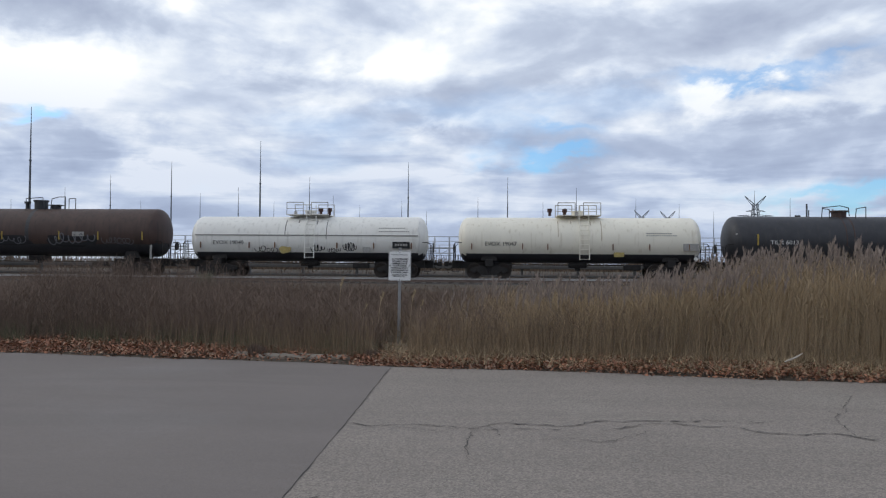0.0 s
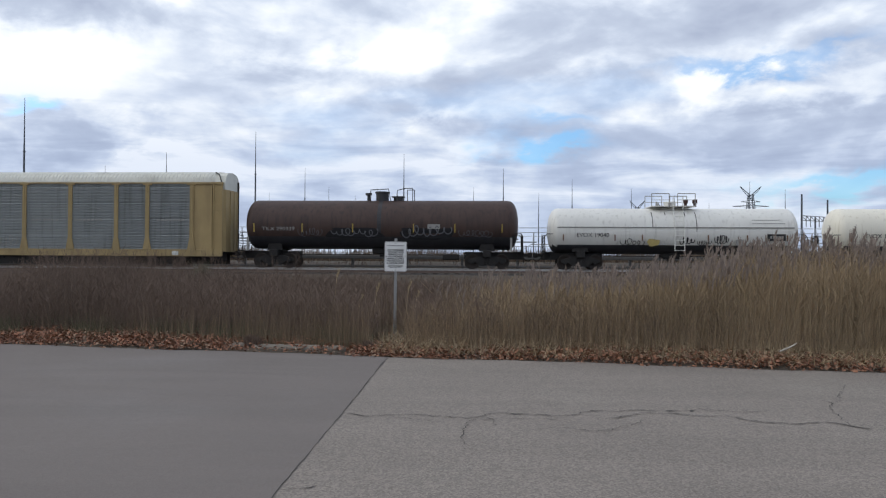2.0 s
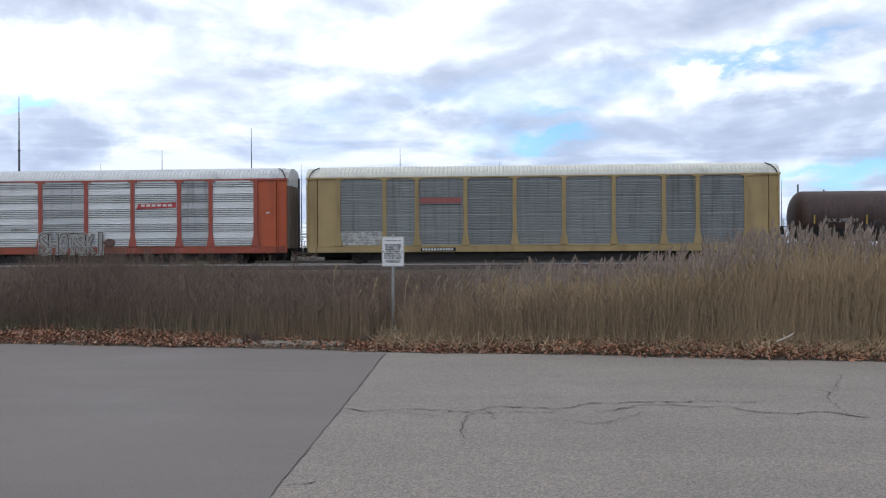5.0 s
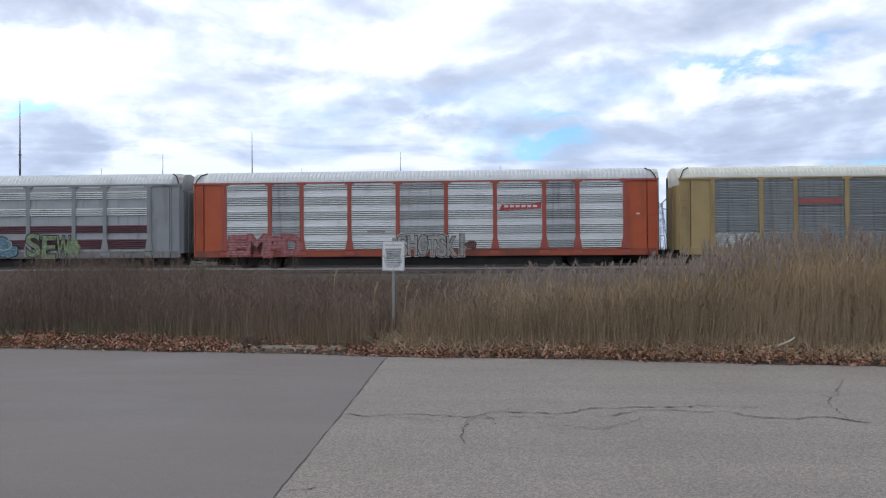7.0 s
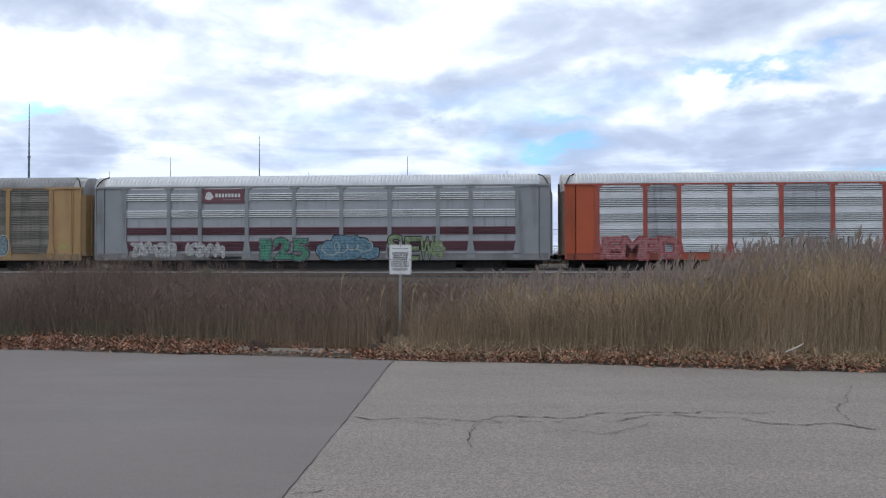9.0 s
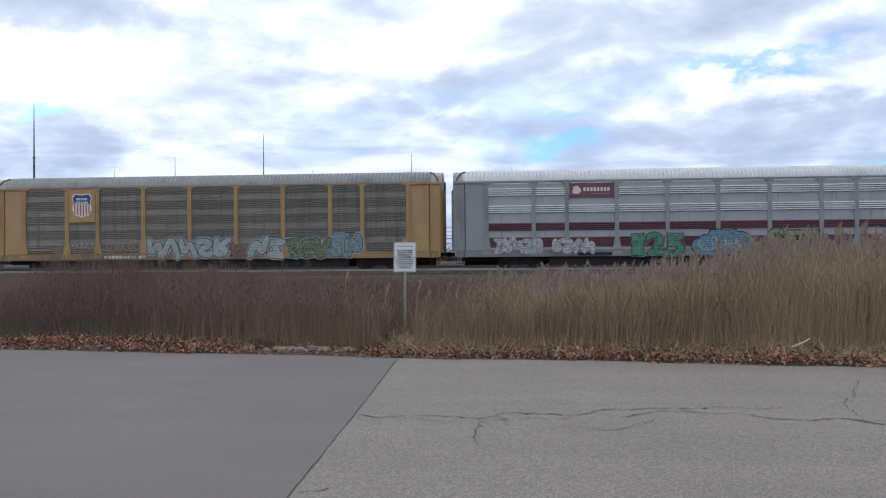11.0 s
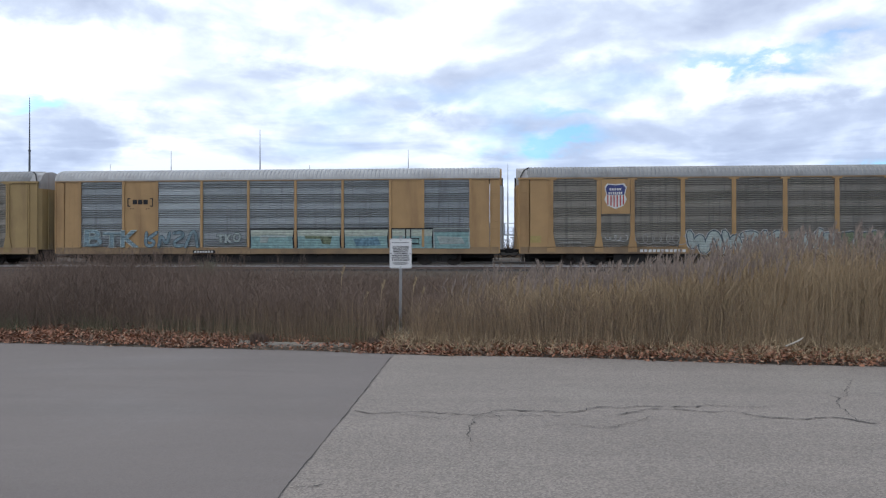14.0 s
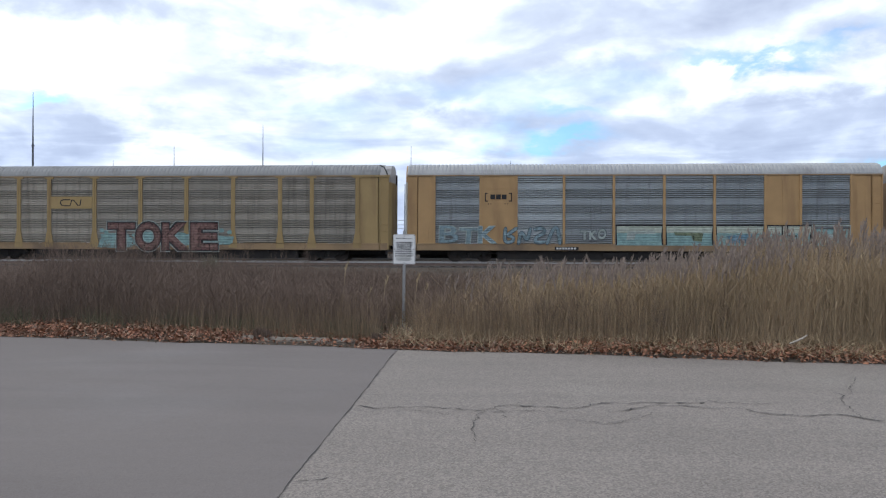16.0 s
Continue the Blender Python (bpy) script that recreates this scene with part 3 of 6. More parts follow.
def swept(g, pts, w, y, grow=0.0):
    """A thick, smoothly turning, round-ended line that leans a hair forward along its way."""
    for _ in range(3):
        cut = [pts[0]]
        for (xa, za), (xb, zb) in zip(pts, pts[1:]):
            cut += [(xa * 0.75 + xb * 0.25, za * 0.75 + zb * 0.25), (xa * 0.25 + xb * 0.75, za * 0.25 + zb * 0.75)]
        pts = cut + [pts[-1]]
    n = len(pts)
    r = w / 2 + grow
    (xa, za), (xb, zb) = pts[0], pts[1]
    l = math.hypot(xb - xa, zb - za) or 1
    first = (xa - (xb - xa) / l * r, za - (zb - za) / l * r)
    (xa, za), (xb, zb) = pts[-1], pts[-2]
    l = math.hypot(xb - xa, zb - za) or 1
    last = (xa - (xb - xa) / l * r, za - (zb - za) / l * r)
    pts = [first] + pts + [last]
    v = []
    for i, (x, z) in enumerate(pts):
        a, b = pts[max(0, i - 1)], pts[min(n + 1, i + 1)]
        dx, dz = b[0] - a[0], b[1] - a[1]
        l = math.hypot(dx, dz) or 1
        q = r * (0.45 if i in (0, n + 1) else 0.9 if i in (1, n) else 1.0)
        yy = y - 0.004 * i / n
        v += [(x - dz / l * q, yy, z + dx / l * q), (x + dz / l * q, yy, z - dx / l * q)]
    g.add(v, [(2 * i, 2 * i + 1, 2 * i + 3, 2 * i + 2) for i in range(n + 1)])


def graffiti(car, x0, x1, z0, z1, letters, fill, line, seed, y=-1.56, halo=None, lw=0.05, thick=0.24):
    """A sprayed piece: interlocking swept strokes with outlines; no readable word."""
    rnd = random.Random(seed)
    w = (x1 - x0) / letters
    h = z1 - z0
    last = -1
    for i in range(letters):
        k = rnd.choice([q for q in range(len(SWEEPS)) if q != last])
        last = k
        tilt, dz, sq = rnd.uniform(-0.12, 0.16), rnd.uniform(-0.05, 0.05), rnd.uniform(0.88, 1.05)
        t = thick * h * 0.9
        mirror, turn = rnd.random() < 0.5, rnd.random() < 0.5
        pts = [(x0 + w * (i + 0.06 + 0.88 * u) + tilt * h * (v - 0.5), z0 + dz + t / 2 + (h - t) * v * sq) for u, v in ((1 - p if mirror else p, 1 - q if turn else q) for p, q in SWEEPS[k])]
        yl = y - 0.004 * (i % 2)
        if halo:
            g = Geo()
            swept(g, pts, t, yl, lw * 1.9)
            part("graffiti_shadow", g, halo, car)
        if line is not fill:
            g = Geo()
            swept(g, pts, t, yl - 0.008, lw)
            part("graffiti_outline", g, line, car)
        g = Geo()
        swept(g, pts, t, yl - 0.016)
        part("graffiti_letter", g, fill, car, "spray-painted graffiti stroke")


def scrawl(car, x0, x1, z0, z1, n, material, seed, y=-1.54, w=0.022):
    """Thin looping spray lines."""
    rnd = random.Random(seed)
    g = Geo()
    step = (x1 - x0) / n
    size = [rnd.uniform(0.3, 1.0) for _ in range(n + 2)]
    lift = [rnd.uniform(-0.35, 0.35) for _ in range(n + 2)]
    wide = [rnd.uniform(0.3, 0.95) for _ in range(n + 2)]
    pts = []
    for i in range(n * 14):
        t = i / 14
        k = int(t)
        f = t - k
        s = size[k] * (1 - f) + size[k + 1] * f
        u = lift[k] * (1 - f) + lift[k + 1] * f
        ang = 2 * math.pi * t + 2.2
        pts.append((x0 + step * t + (wide[k] * (1 - f) + wide[k + 1] * f) * step * s * math.cos(ang), (z0 + z1) / 2 + (z1 - z0) * (u * 0.5 + 0.5 * s * math.sin(ang))))
    ribbon(g, pts, w, y)
    part("graffiti_scrawl", g, material, car, "thin spray-painted scrawl")


def wrap(car, radius, cz, y=-1.53):
    """Lay the sprayed tags of a tank car round its shell."""
    for ob in car.children:
        if ob.name.startswith("graffiti"):
            for v in ob.data.vertices:
                v.co.y += -0.03 - math.sqrt(max(0.3, radius ** 2 - (v.co.z - cz) ** 2)) - y


def bars(car, x0, x1, z, h, n, material, y=-1.56, name="stencil_bar"):
    """Small lettering too small to read: a broken bar."""
    g = Geo()
    step = (x1 - x0) / n
    for i in range(n):
        g.box(x0 + i * step, x0 + (i + 0.72) * step, y - 0.003, y, z, z + h)
    part(name, g, material, car)


# ---- autoracks ----
POSTS = [-12.1, -9.3, -7.33, -4.4, -1.46, 1.46, 4.4, 7.33, 9.3, 12.1]
POSTS_BOXY = [-12.2, -9.41, -7.28, -4.46, -1.53, 1.4, 4.3, 7.21, 9.2, 12.06]
SILL0, SILL1, EAVE, ROOF = 0.68, 1.10, 5.15, 5.82


def panel_profile(kind):
    """Corrugation across the height: (z, depth) pairs, depth outward."""
    out = []
    z = SILL1
    if kind == "grouped":
        # four storeys of louvre-like ribs; a sloping shelf above each group, flat sheet between
        out = [(EAVE - 0.10, 0.0)]
        for k, top in enumerate((4.80, 3.77, 2.72, 1.86)):
            for i in range(4 if k < 3 else 5):
                a = top - (i + 1) * 0.122
                out += [(a + 0.112, 0.0), (a + 0.070, 0.080), (a + 0.050, 0.090), (a + 0.044, 0.085), (a + 0.040, -0.01), (a + 0.004, -0.01)]
        out.append((SILL1, 0.0))
        out = out[::-1]
    elif kind == "ribbed":
        # ribs all the way up: five bold ones, then three shallow ones
        n = int((EAVE - 0.06 - SILL1) / 0.113)
        for i in range(n):
            a = SILL1 + 0.03 + i * 0.113
            if i % 8 < 5:
                out += [(a + 0.004, -0.01), (a + 0.036, -0.01), (a + 0.040, 0.075), (a + 0.046, 0.082), (a + 0.066, 0.070), (a + 0.104, 0.0)]
            else:
                out += [(a + 0.030, 0.0), (a + 0.038, 0.034), (a + 0.060, 0.034), (a + 0.100, 0.0)]
    else:
        rib = 0.098
        n = int((EAVE - SILL1) / rib)
        for i in range(n):
            a = SILL1 + i * rib
            if i % 10 == 9 and kind == "seamed":
                out += [(a, -0.012), (a + 0.03, -0.012), (a + 0.05, 0.02)]
            else:
                out += [(a, 0.0), (a + 0.012, 0.046), (a + 0.03, 0.046), (a + 0.085, 0.0)]
    out.append((EAVE, 0.0))
    return out


def panel_geo(x0, x1, kind, flip=1, bands=False):
    prof = panel_profile(kind)
    y = -1.455
    g = Geo()
    ring = [(y - d, z) for z, d in prof] + [(y + 0.04, prof[-1][0]), (y + 0.04, prof[0][0])]
    g.loft([[(x, flip * a, b) for a, b in ring] for x in (x0, x1)], True)
    if kind in ("grouped", "ribbed"):
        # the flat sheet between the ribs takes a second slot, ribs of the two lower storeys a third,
        # the gaps between the ribs a fourth, coloured dark for their shade and rows of holes
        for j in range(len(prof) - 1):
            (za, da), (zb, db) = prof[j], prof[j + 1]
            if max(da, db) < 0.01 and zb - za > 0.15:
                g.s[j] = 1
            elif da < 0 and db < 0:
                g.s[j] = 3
            elif bands and (zb < 1.87 or 2.20 < za < 2.73):
                g.s[j] = 2
    return g


def roof_geo(half, hip):
    """A ribbed roof: transverse corrugation, rounded shoulders, narrowed at the ends where hip is set."""
    g = Geo()
    prof = [(-1.50, 0.0), (-1.49, 0.13), (-1.40, 0.35), (-1.20, 0.56), (-0.9, 0.69), (-0.45, 0.77), (0, 0.80)]
    prof = prof + [(-y, z) for y, z in prof[-2::-1]]
    rings = []
    step = 0.06
    n = int(2 * half / step)
    for i in range(n + 1):
        x = -half + i * step
        rib = (0.0, 0.05, 0.05, 0.05)[i % 4]
        d = half - abs(x)
        k = 1.0
        if hip and d < 0.75:
            k = 1.0 - 0.16 * (1 - d / 0.75) ** 1.6
        rings.append([(x, y * (k if hip else 1.0), EAVE + max(0.0, z * (1.0 if not hip else (0.9 + 0.1 * k)) + (rib if z > 0.02 else 0))) for y, z in prof])
    g.loft(rings, True)
    return g


def autorack(name_label, centre, paint, post_paint, sill_paint, panel_mat, roof_mat, end_mat, kind="fine", boxy=False, flat=None, bands=None, ribgap=None):
    car = thing("autorack_car", name_label, "rail car", group="freight train")
    half = 13.86 if boxy else 14.05
    posts = POSTS_BOXY if boxy else POSTS
    for side in (-1, 1):
        fl = -side
        for i, (a, b) in enumerate(zip(posts, posts[1:])):
            if side == -1 and boxy and i in (1, 7):
                g = Geo().box(a + 0.02, b - 0.02, -1.50, -1.43, SILL1, EAVE)
                mid = (a + b) / 2
                g.box(mid - 0.03, mid + 0.03, -1.515, -1.50, SILL1, EAVE)
                for z in (2.35, 4.4):
                    g.box(a + 0.05, b - 0.05, -1.512, -1.50, z, z + 0.06)
                part("blank_panel", g, paint, car)
                continue
            pm = panel_mat[i % len(panel_mat)]
            part("side_panel", panel_geo(a + 0.02, b - 0.02, kind, fl, bands is not None), [pm, flat or pm, bands or pm, ribgap] if kind in ("grouped", "ribbed") else pm, car)
        for x in posts:
            g = Geo()
            w = 0.075 if boxy else 0.12
            y0, y1 = (-1.562, -1.44)
            if not boxy:
                g.plate([(x - w, EAVE - 0.02), (x - w, SILL1 + 0.75), (x - w * 2.1, SILL1 + 0.05), (x - w * 2.1, SILL0 + 0.12), (x + w * 2.1, SILL0 + 0.12), (x + w * 2.1, SILL1 + 0.05), (x + w, SILL1 + 0.75), (x + w, EAVE - 0.02)], -1.55, 0.11)
                g.box(x - w * 2.3, x + w * 2.3, -1.56, -1.46, EAVE - 0.09, EAVE + 0.0)
                g.box(x - 0.02, x + 0.02, -1.575, -1.55, SILL1 + 0.7, EAVE - 0.1)
            else:
                g.box(x - w, x + w, y0, y1, SILL1, EAVE)
            if side == 1:
                g.v = [(p[0], -p[1], p[2]) for p in g.v]
            part("post", g, post_paint, car)
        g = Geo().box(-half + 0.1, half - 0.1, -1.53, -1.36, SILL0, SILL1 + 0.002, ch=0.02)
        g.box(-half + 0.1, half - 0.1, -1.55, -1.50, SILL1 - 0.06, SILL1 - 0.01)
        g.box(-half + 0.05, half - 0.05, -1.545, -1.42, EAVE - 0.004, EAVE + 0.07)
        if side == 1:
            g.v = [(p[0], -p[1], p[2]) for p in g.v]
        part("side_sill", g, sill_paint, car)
        for s in (-1, 1):
            # flat plate beside the end door, then the corner post with its ladder
            xa, xb = sorted((s * (half - 0.68), (posts[-1] if s > 0 else posts[0]) + s * (0.055 if boxy else 0.1)))
            g = Geo().box(xa, xb, -1.49, -1.42, SILL0 + 0.12, EAVE, ch=0.012)
            for q in ((xa + 0.25, xa + 0.31), (xb - 0.35, xb - 0.29)):
                if boxy:
                    g.box(q[0], q[1], -1.50, -1.49, SILL1, EAVE - 0.1)
            if boxy:
                for z in (2.3, 4.2):
                    g.box(xa + 0.1, xb - 0.1, -1.497, -1.49, z, z + 0.08)
            xc, xd = sorted((s * (half - 0.03), s * (half - 0.64)))
            c = Geo().box(xc, xd, -1.47 if not boxy else -1.485, -1.38, SILL0 + 0.05, EAVE, ch=0.015)
            for e in (xc + 0.05, xd - 0.05):
                c.box(e - 0.035, e + 0.035, -1.53, -1.46, SILL0 + 0.05, EAVE - 0.03)
            lad = Geo()
            for e in (xc + 0.07, xd - 0.07):
                lad.box(e - 0.012, e + 0.012, -1.535, -1.515, SILL0 + 0.2, SILL0 + 0.4 + 8 * 0.42)
            for i in range(9):
                z = SILL0 + 0.3 + i * 0.42
                lad.tube((xc + 0.07, -1.515, z), (xd - 0.07, -1.515, z), 0.012, 5)
            cap = Geo().box(min(s * (half + 0.02), s * (half - 2.3)), max(s * (half + 0.02), s * (half - 2.3)), -1.57, -1.44, EAVE - 0.03, EAVE + 0.08) if not boxy else None
            for gg, nm in ((g, "end_plate"), (c, "corner_post"), (lad, "ladder"), (cap, "eave_cap")):
                if gg is None:
                    continue
                if side == 1:
                    gg.v = [(p[0], -p[1], p[2]) for p in gg.v]
                part(nm, gg, post_paint if nm == "eave_cap" else paint, car)
    for s in (-1, 1):
        # the folded end doors, with a pale hood over them
        g = Geo()
        pr = [(-1.38, 0), (-1.2, 0.16), (-0.5, 0.24), (0.5, 0.24), (1.2, 0.16), (1.38, 0)]
        x0 = half - 0.05
        g.loft([[(s * (x0 + d * 0.9), y, z) for y, d in pr] + [(s * (x0 - 0.1), 1.38, z), (s * (x0 - 0.1), -1.38, z)] for z in (SILL0 + 0.3, EAVE - 0.35)], True)
        for y in (-0.62, 0.03, 0.62):
            g.box(min(s * x0, s * (x0 + 0.25)), max(s * x0, s * (x0 + 0.25)), y - 0.03, y + 0.03, SILL0 + 0.35, EAVE - 0.4)
        part("end_door", g, end_mat[0], car)
        h = Geo()
        top = [(-1.38, -0.35), (-1.36, 0.12), (-1.15, 0.50), (-0.8, 0.70), (0, 0.80), (0.8, 0.70), (1.15, 0.50), (1.36, 0.12), (1.38, -0.35)]
        h.loft([[(s * (x0 - 0.55), y, EAVE + z) for y, z in top], [(s * (x0 + 0.12), y * 0.97, EAVE + z) for y, z in top]], True)
        part("end_hood", h, end_mat[1], car)
        gasket = Geo()
        for y in (-1.05,):
            gasket.box(min(s * (x0 + 0.1), s * (x0 + 0.22)), max(s * (x0 + 0.1), s * (x0 + 0.22)), 0.95, 1.02, SILL0 + 0.4, EAVE + 0.3)
        part("door_edge", gasket, M_under, car)
    if not boxy:
        for s in (-1, 1):
            for fl in (-1, 1):
                x = s * (half - 0.42)
                trim = Geo().path([(x + s * 0.3, fl * 1.44, EAVE + 0.08), (x + s * 0.22, fl * 1.36, EAVE + 0.30), (x + s * 0.05, fl * 1.14, EAVE + 0.58), (x - s * 0.25, fl * 0.9, EAVE + 0.74)], 0.035, 5)
                part("roof_edge_strap", trim, M_under, car)
    part("roof", roof_geo(half - (0.45 if not boxy else 0.02), not boxy), roof_mat, car, "ribbed metal roof")
    u = Geo()
    u.box(-half + 0.4, half - 0.4, -0.45, 0.45, 0.42, SILL0 + 0.3, ch=0.03)
    u.box(-half + 0.4, half - 0.4, -1.4, 1.4, SILL0 + 0.2, SILL0 + 0.3)
    for i in range(13):
        x = -7.8 + i * 1.3
        u.box(x - 0.05, x + 0.05, -1.36, 1.36, 0.5, SILL0 + 0.2)
    u.box(-8.4, 8.4, -1.25, -1.15, 0.16, SILL0 + 0.2)
    u.box(-8.4, 8.4, 1.15, 1.25, 0.2, SILL0 + 0.2)
    # unseen far-side skirt, added to block light and view beneath the car
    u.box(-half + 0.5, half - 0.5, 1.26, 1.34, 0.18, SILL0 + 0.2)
    u.box(-2.2, -0.6, -1.32, -0.5, 0.24, 0.62, ch=0.05)
    u.tube((0.6, -0.9, 0.45), (2.1, -0.9, 0.45), 0.17, 10)
    u.tube((-9, -1.2, 0.5), (9, -1.2, 0.5), 0.03, 6)
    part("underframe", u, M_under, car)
    for s in (-1, 1):
        st = Geo()
        x = s * (half - 0.35)
        st.path([(x - 0.22, -1.45, SILL0 + 0.1), (x - 0.22, -1.47, 0.32), (x + 0.22, -1.47, 0.32), (x + 0.22, -1.45, SILL0 + 0.1)], 0.018, 5)
        part("sill_step", st, M_under, car)
    couplers(car, half - 0.1, 0.42)
    trucks(car, (-10.1, 10.1))
    running.append((car, centre))
    return car


running = []  # (car, its place along the train)


# ---- tank cars ----
def tank_shell(length, radius, cz, low, mats, name, car, label):
    """A shell with dished heads; faces under the line `low` take the second material."""
    g = Geo()
    seg = 48
    head = 0.62
    prof = [(-length / 2 + head * (1 - math.cos(a)), max(0.03, math.sin(a) ** 0.75)) for a in (math.pi / 2 * i / 9 for i in range(10))]
    n = 14
    body = [(-length / 2 + head + (length - 2 * head) * i / n, 1.0) for i in range(1, n)]
    full = prof + body + [(-x, r) for x, r in prof[::-1]]
    rings = [[(x, radius * r * math.sin(2 * math.pi * k / seg), cz + radius * r * math.cos(2 * math.pi * k / seg)) for k in range(seg)] for x, r in full]
    g.loft(rings, True)
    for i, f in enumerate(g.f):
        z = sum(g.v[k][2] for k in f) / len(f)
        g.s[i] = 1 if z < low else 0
    return part(name, g, mats, car, label, True)


def tank_running_gear(car, length, radius, cz):
    h = length / 2
    for s in (-1, 1):
        u = Geo()
        u.box(min(s * (h - 3.3), s * (h + 0.35)), max(s * (h - 3.3), s * (h + 0.35)), -0.35, 0.35, 0.62, 1.05, ch=0.03)
        u.box(s * (h - 1.9) - 0.25, s * (h - 1.9) + 0.25, -1.3, 1.3, 0.72, 1.15, ch=0.03)
        # saddle plates
        for y in (-0.95, 0.95):
            u.plate([(s * (h - 1.9) - 0.5, 1.1), (s * (h - 1.9) + 0.5, 1.1), (s * (h - 1.9) + 0.3, 1.75), (s * (h - 1.9) - 0.3, 1.75)], y, 0.05)
        u.box(s * (h + 0.02) - 0.28, s * (h + 0.02) + 0.28, -1.4, 1.4, 1.02, 1.08)
        part("stub_sill", u, M_under, car)
    b = Geo()
    b.box(-0.55, 0.55, -0.42, 0.42, cz - radius - 0.28, cz - radius + 0.1, ch=0.06)
    b.tube((0, 0, cz - radius - 0.45), (0, 0, cz - radius), 0.16, 10)
    part("bottom_outlet", b, M_under, car)
    part("brake_rod", Geo().tube((-h + 3, -0.6, 0.85), (h - 3, -0.6, 0.85), 0.03, 6), M_under, car)
    part("brake_cylinder", Geo().box(h - 4.6, h - 3.6, -0.75, -0.35, 0.55, 0.9, ch=0.04), M_under, car)
    for s in (-1, 1):
        x = s * (h + 0.25)
        for y in (-1.35, 1.35):
            q = 1 if y > 0 else -1
            r = Geo().path([(x, y, 1.05), (x, y, 2.0), (x - s * 0.12, y, 2.15), (x - s * 0.5, y * 0.98, 2.15)], 0.022, 6)
            r.tube((x, y, 2.0), (x, 0.5 * q, 2.0), 0.02, 6)
            r.tube((x, 0.5 * q, 2.0), (x, 0.5 * q, 1.05), 0.02, 6)
            part("end_railing", r, M_under, car)
        st = Geo().path([(x - s * 0.35, -1.42, 1.05), (x - s * 0.35, -1.42, 0.4), (x + s * 0.05, -1.42, 0.4), (x + s * 0.05, -1.42, 1.05)], 0.018, 5)
        part("sill_step", st, M_under, car)
        w = Geo().tube((x, 0.75, 1.9), (x + s * 0.04, 0.75, 1.9), 0.28, 14)
        part("brake_wheel" if s > 0 else "end_bracket", w, M_under, car)
    couplers(car, h + 0.3, 0.35)
    trucks(car, (-(h - 1.9), h - 1.9))


def tank_white(label, centre, length, white, number, seed, yellowish):
    car = thing("tank_car", label, "rail car", group="freight train")
    R_, cz = 1.40, 2.36
    # black belly: grime and the shade under the shell, put into the colour
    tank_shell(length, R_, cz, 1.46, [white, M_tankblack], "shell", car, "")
    if not yellowish:
        s = Geo()
        s.box(-length / 2 + 0.5, length / 2 - 0.5, -1.425, -1.39, 2.52, 2.58)
        part("jacket_seam", s, M_seam, car)
    p = Geo()
    zt = cz + R_ + 0.06
    p.box(-1.3, 1.3, -1.0, 1.0, zt, zt + 0.05)
    part("top_platform", p, white, car, "white steel walkway grating")
    for y in (-1.0, 1.0):
        for e in (-1, 1):
            r = Geo()
            for x in (e * 1.28, e * 0.25):
                r.tube((x, y, zt), (x, y, zt + 0.78), 0.024, 6)
            r.tube((e * 1.28, y, zt + 0.78), (e * 0.25, y, zt + 0.78), 0.024, 6)
            r.tube((e * 1.28, y, zt + 0.4), (e * 0.25, y, zt + 0.4), 0.016, 6)
            part("railing", r, M_railpaint, car, "thin steel railing")
    m = Geo()
    m.tube((0, 0, zt - 0.1), (0, 0, zt + 0.28), 0.36, 16)
    m.tube((0, 0, zt + 0.28), (0, 0, zt + 0.34), 0.42, 16)
    part("manway", m, white, car)
    for x in ((0.78, 1.33) if not yellowish else (-1.75, -0.85)):
        v = part("valve", Geo().tube((x, -0.7, zt), (x, -0.7, zt + 0.22), 0.09, 8), M_rustyvalve, car, "rusty valve")
        part("valve_cap", Geo().tube((x, -0.7, zt + 0.22), (x, -0.7, zt + 0.44), 0.15, 10), M_rustyvalve, v)
    for x in (-0.85, -0.1):
        v = Geo().tube((x, -0.5, zt), (x, -0.5, zt + 0.25), 0.1, 8)
        part("valve", v, M_railpaint, car)
    l = Geo()
    for x in (-0.02, 0.55):
        pts = [(x, -1.0, zt + 0.6), (x, -1.05, zt)] + [(x, -(R_ + 0.1) * math.sin(a), cz + (R_ + 0.1) * math.cos(a)) for a in (0.75, 1.0, 1.25, 1.57)] + [(x, -1.5, 1.15)]
        l.path(pts, 0.028, 6)
    for i in range(9):
        z = 1.2 + i * 0.29
        y = -1.5 if z < cz else -math.sqrt(max(0.05, (R_ + 0.1) ** 2 - (z - cz) ** 2))
        l.tube((-0.02, y, z), (0.55, y, z), 0.016, 5)
    part("ladder", l, white, car)
    for x, hgt in ((-1.28, 1.6), (1.28, 1.9), (-0.5, 0.4), (0.65, 0.55)):
        d = Geo()
        pts = [(x, -(R_ - 0.012) * math.sin(a), cz + (R_ - 0.012) * math.cos(a)) for a in (0.62 + hgt * 0.52 * i / 8 for i in range(9))]
        for a, b in zip(pts, pts[1:]):
            d.tube(a, b, 0.028, 5)
        part("stain_run", d, M_rustrun if yellowish else M_darkrun, car, "dark stain run down from the platform")
    for x in [-length / 2 + 0.85, -length / 2 + 3.9, -1.9, 1.95, length / 2 - 3.2, length / 2 - 0.9]:
        part("reflector", Geo().box(x - 0.03, x + 0.03, -1.425, -1.36, 1.75, 2.12), M_reflect, car, "rust-brown reflector strip")
    y = -1.412
    lettering(number, 0.25, 1.9, -length / 2 + 1.65, y, 1.98, M_black, car)
    return car, R_, cz


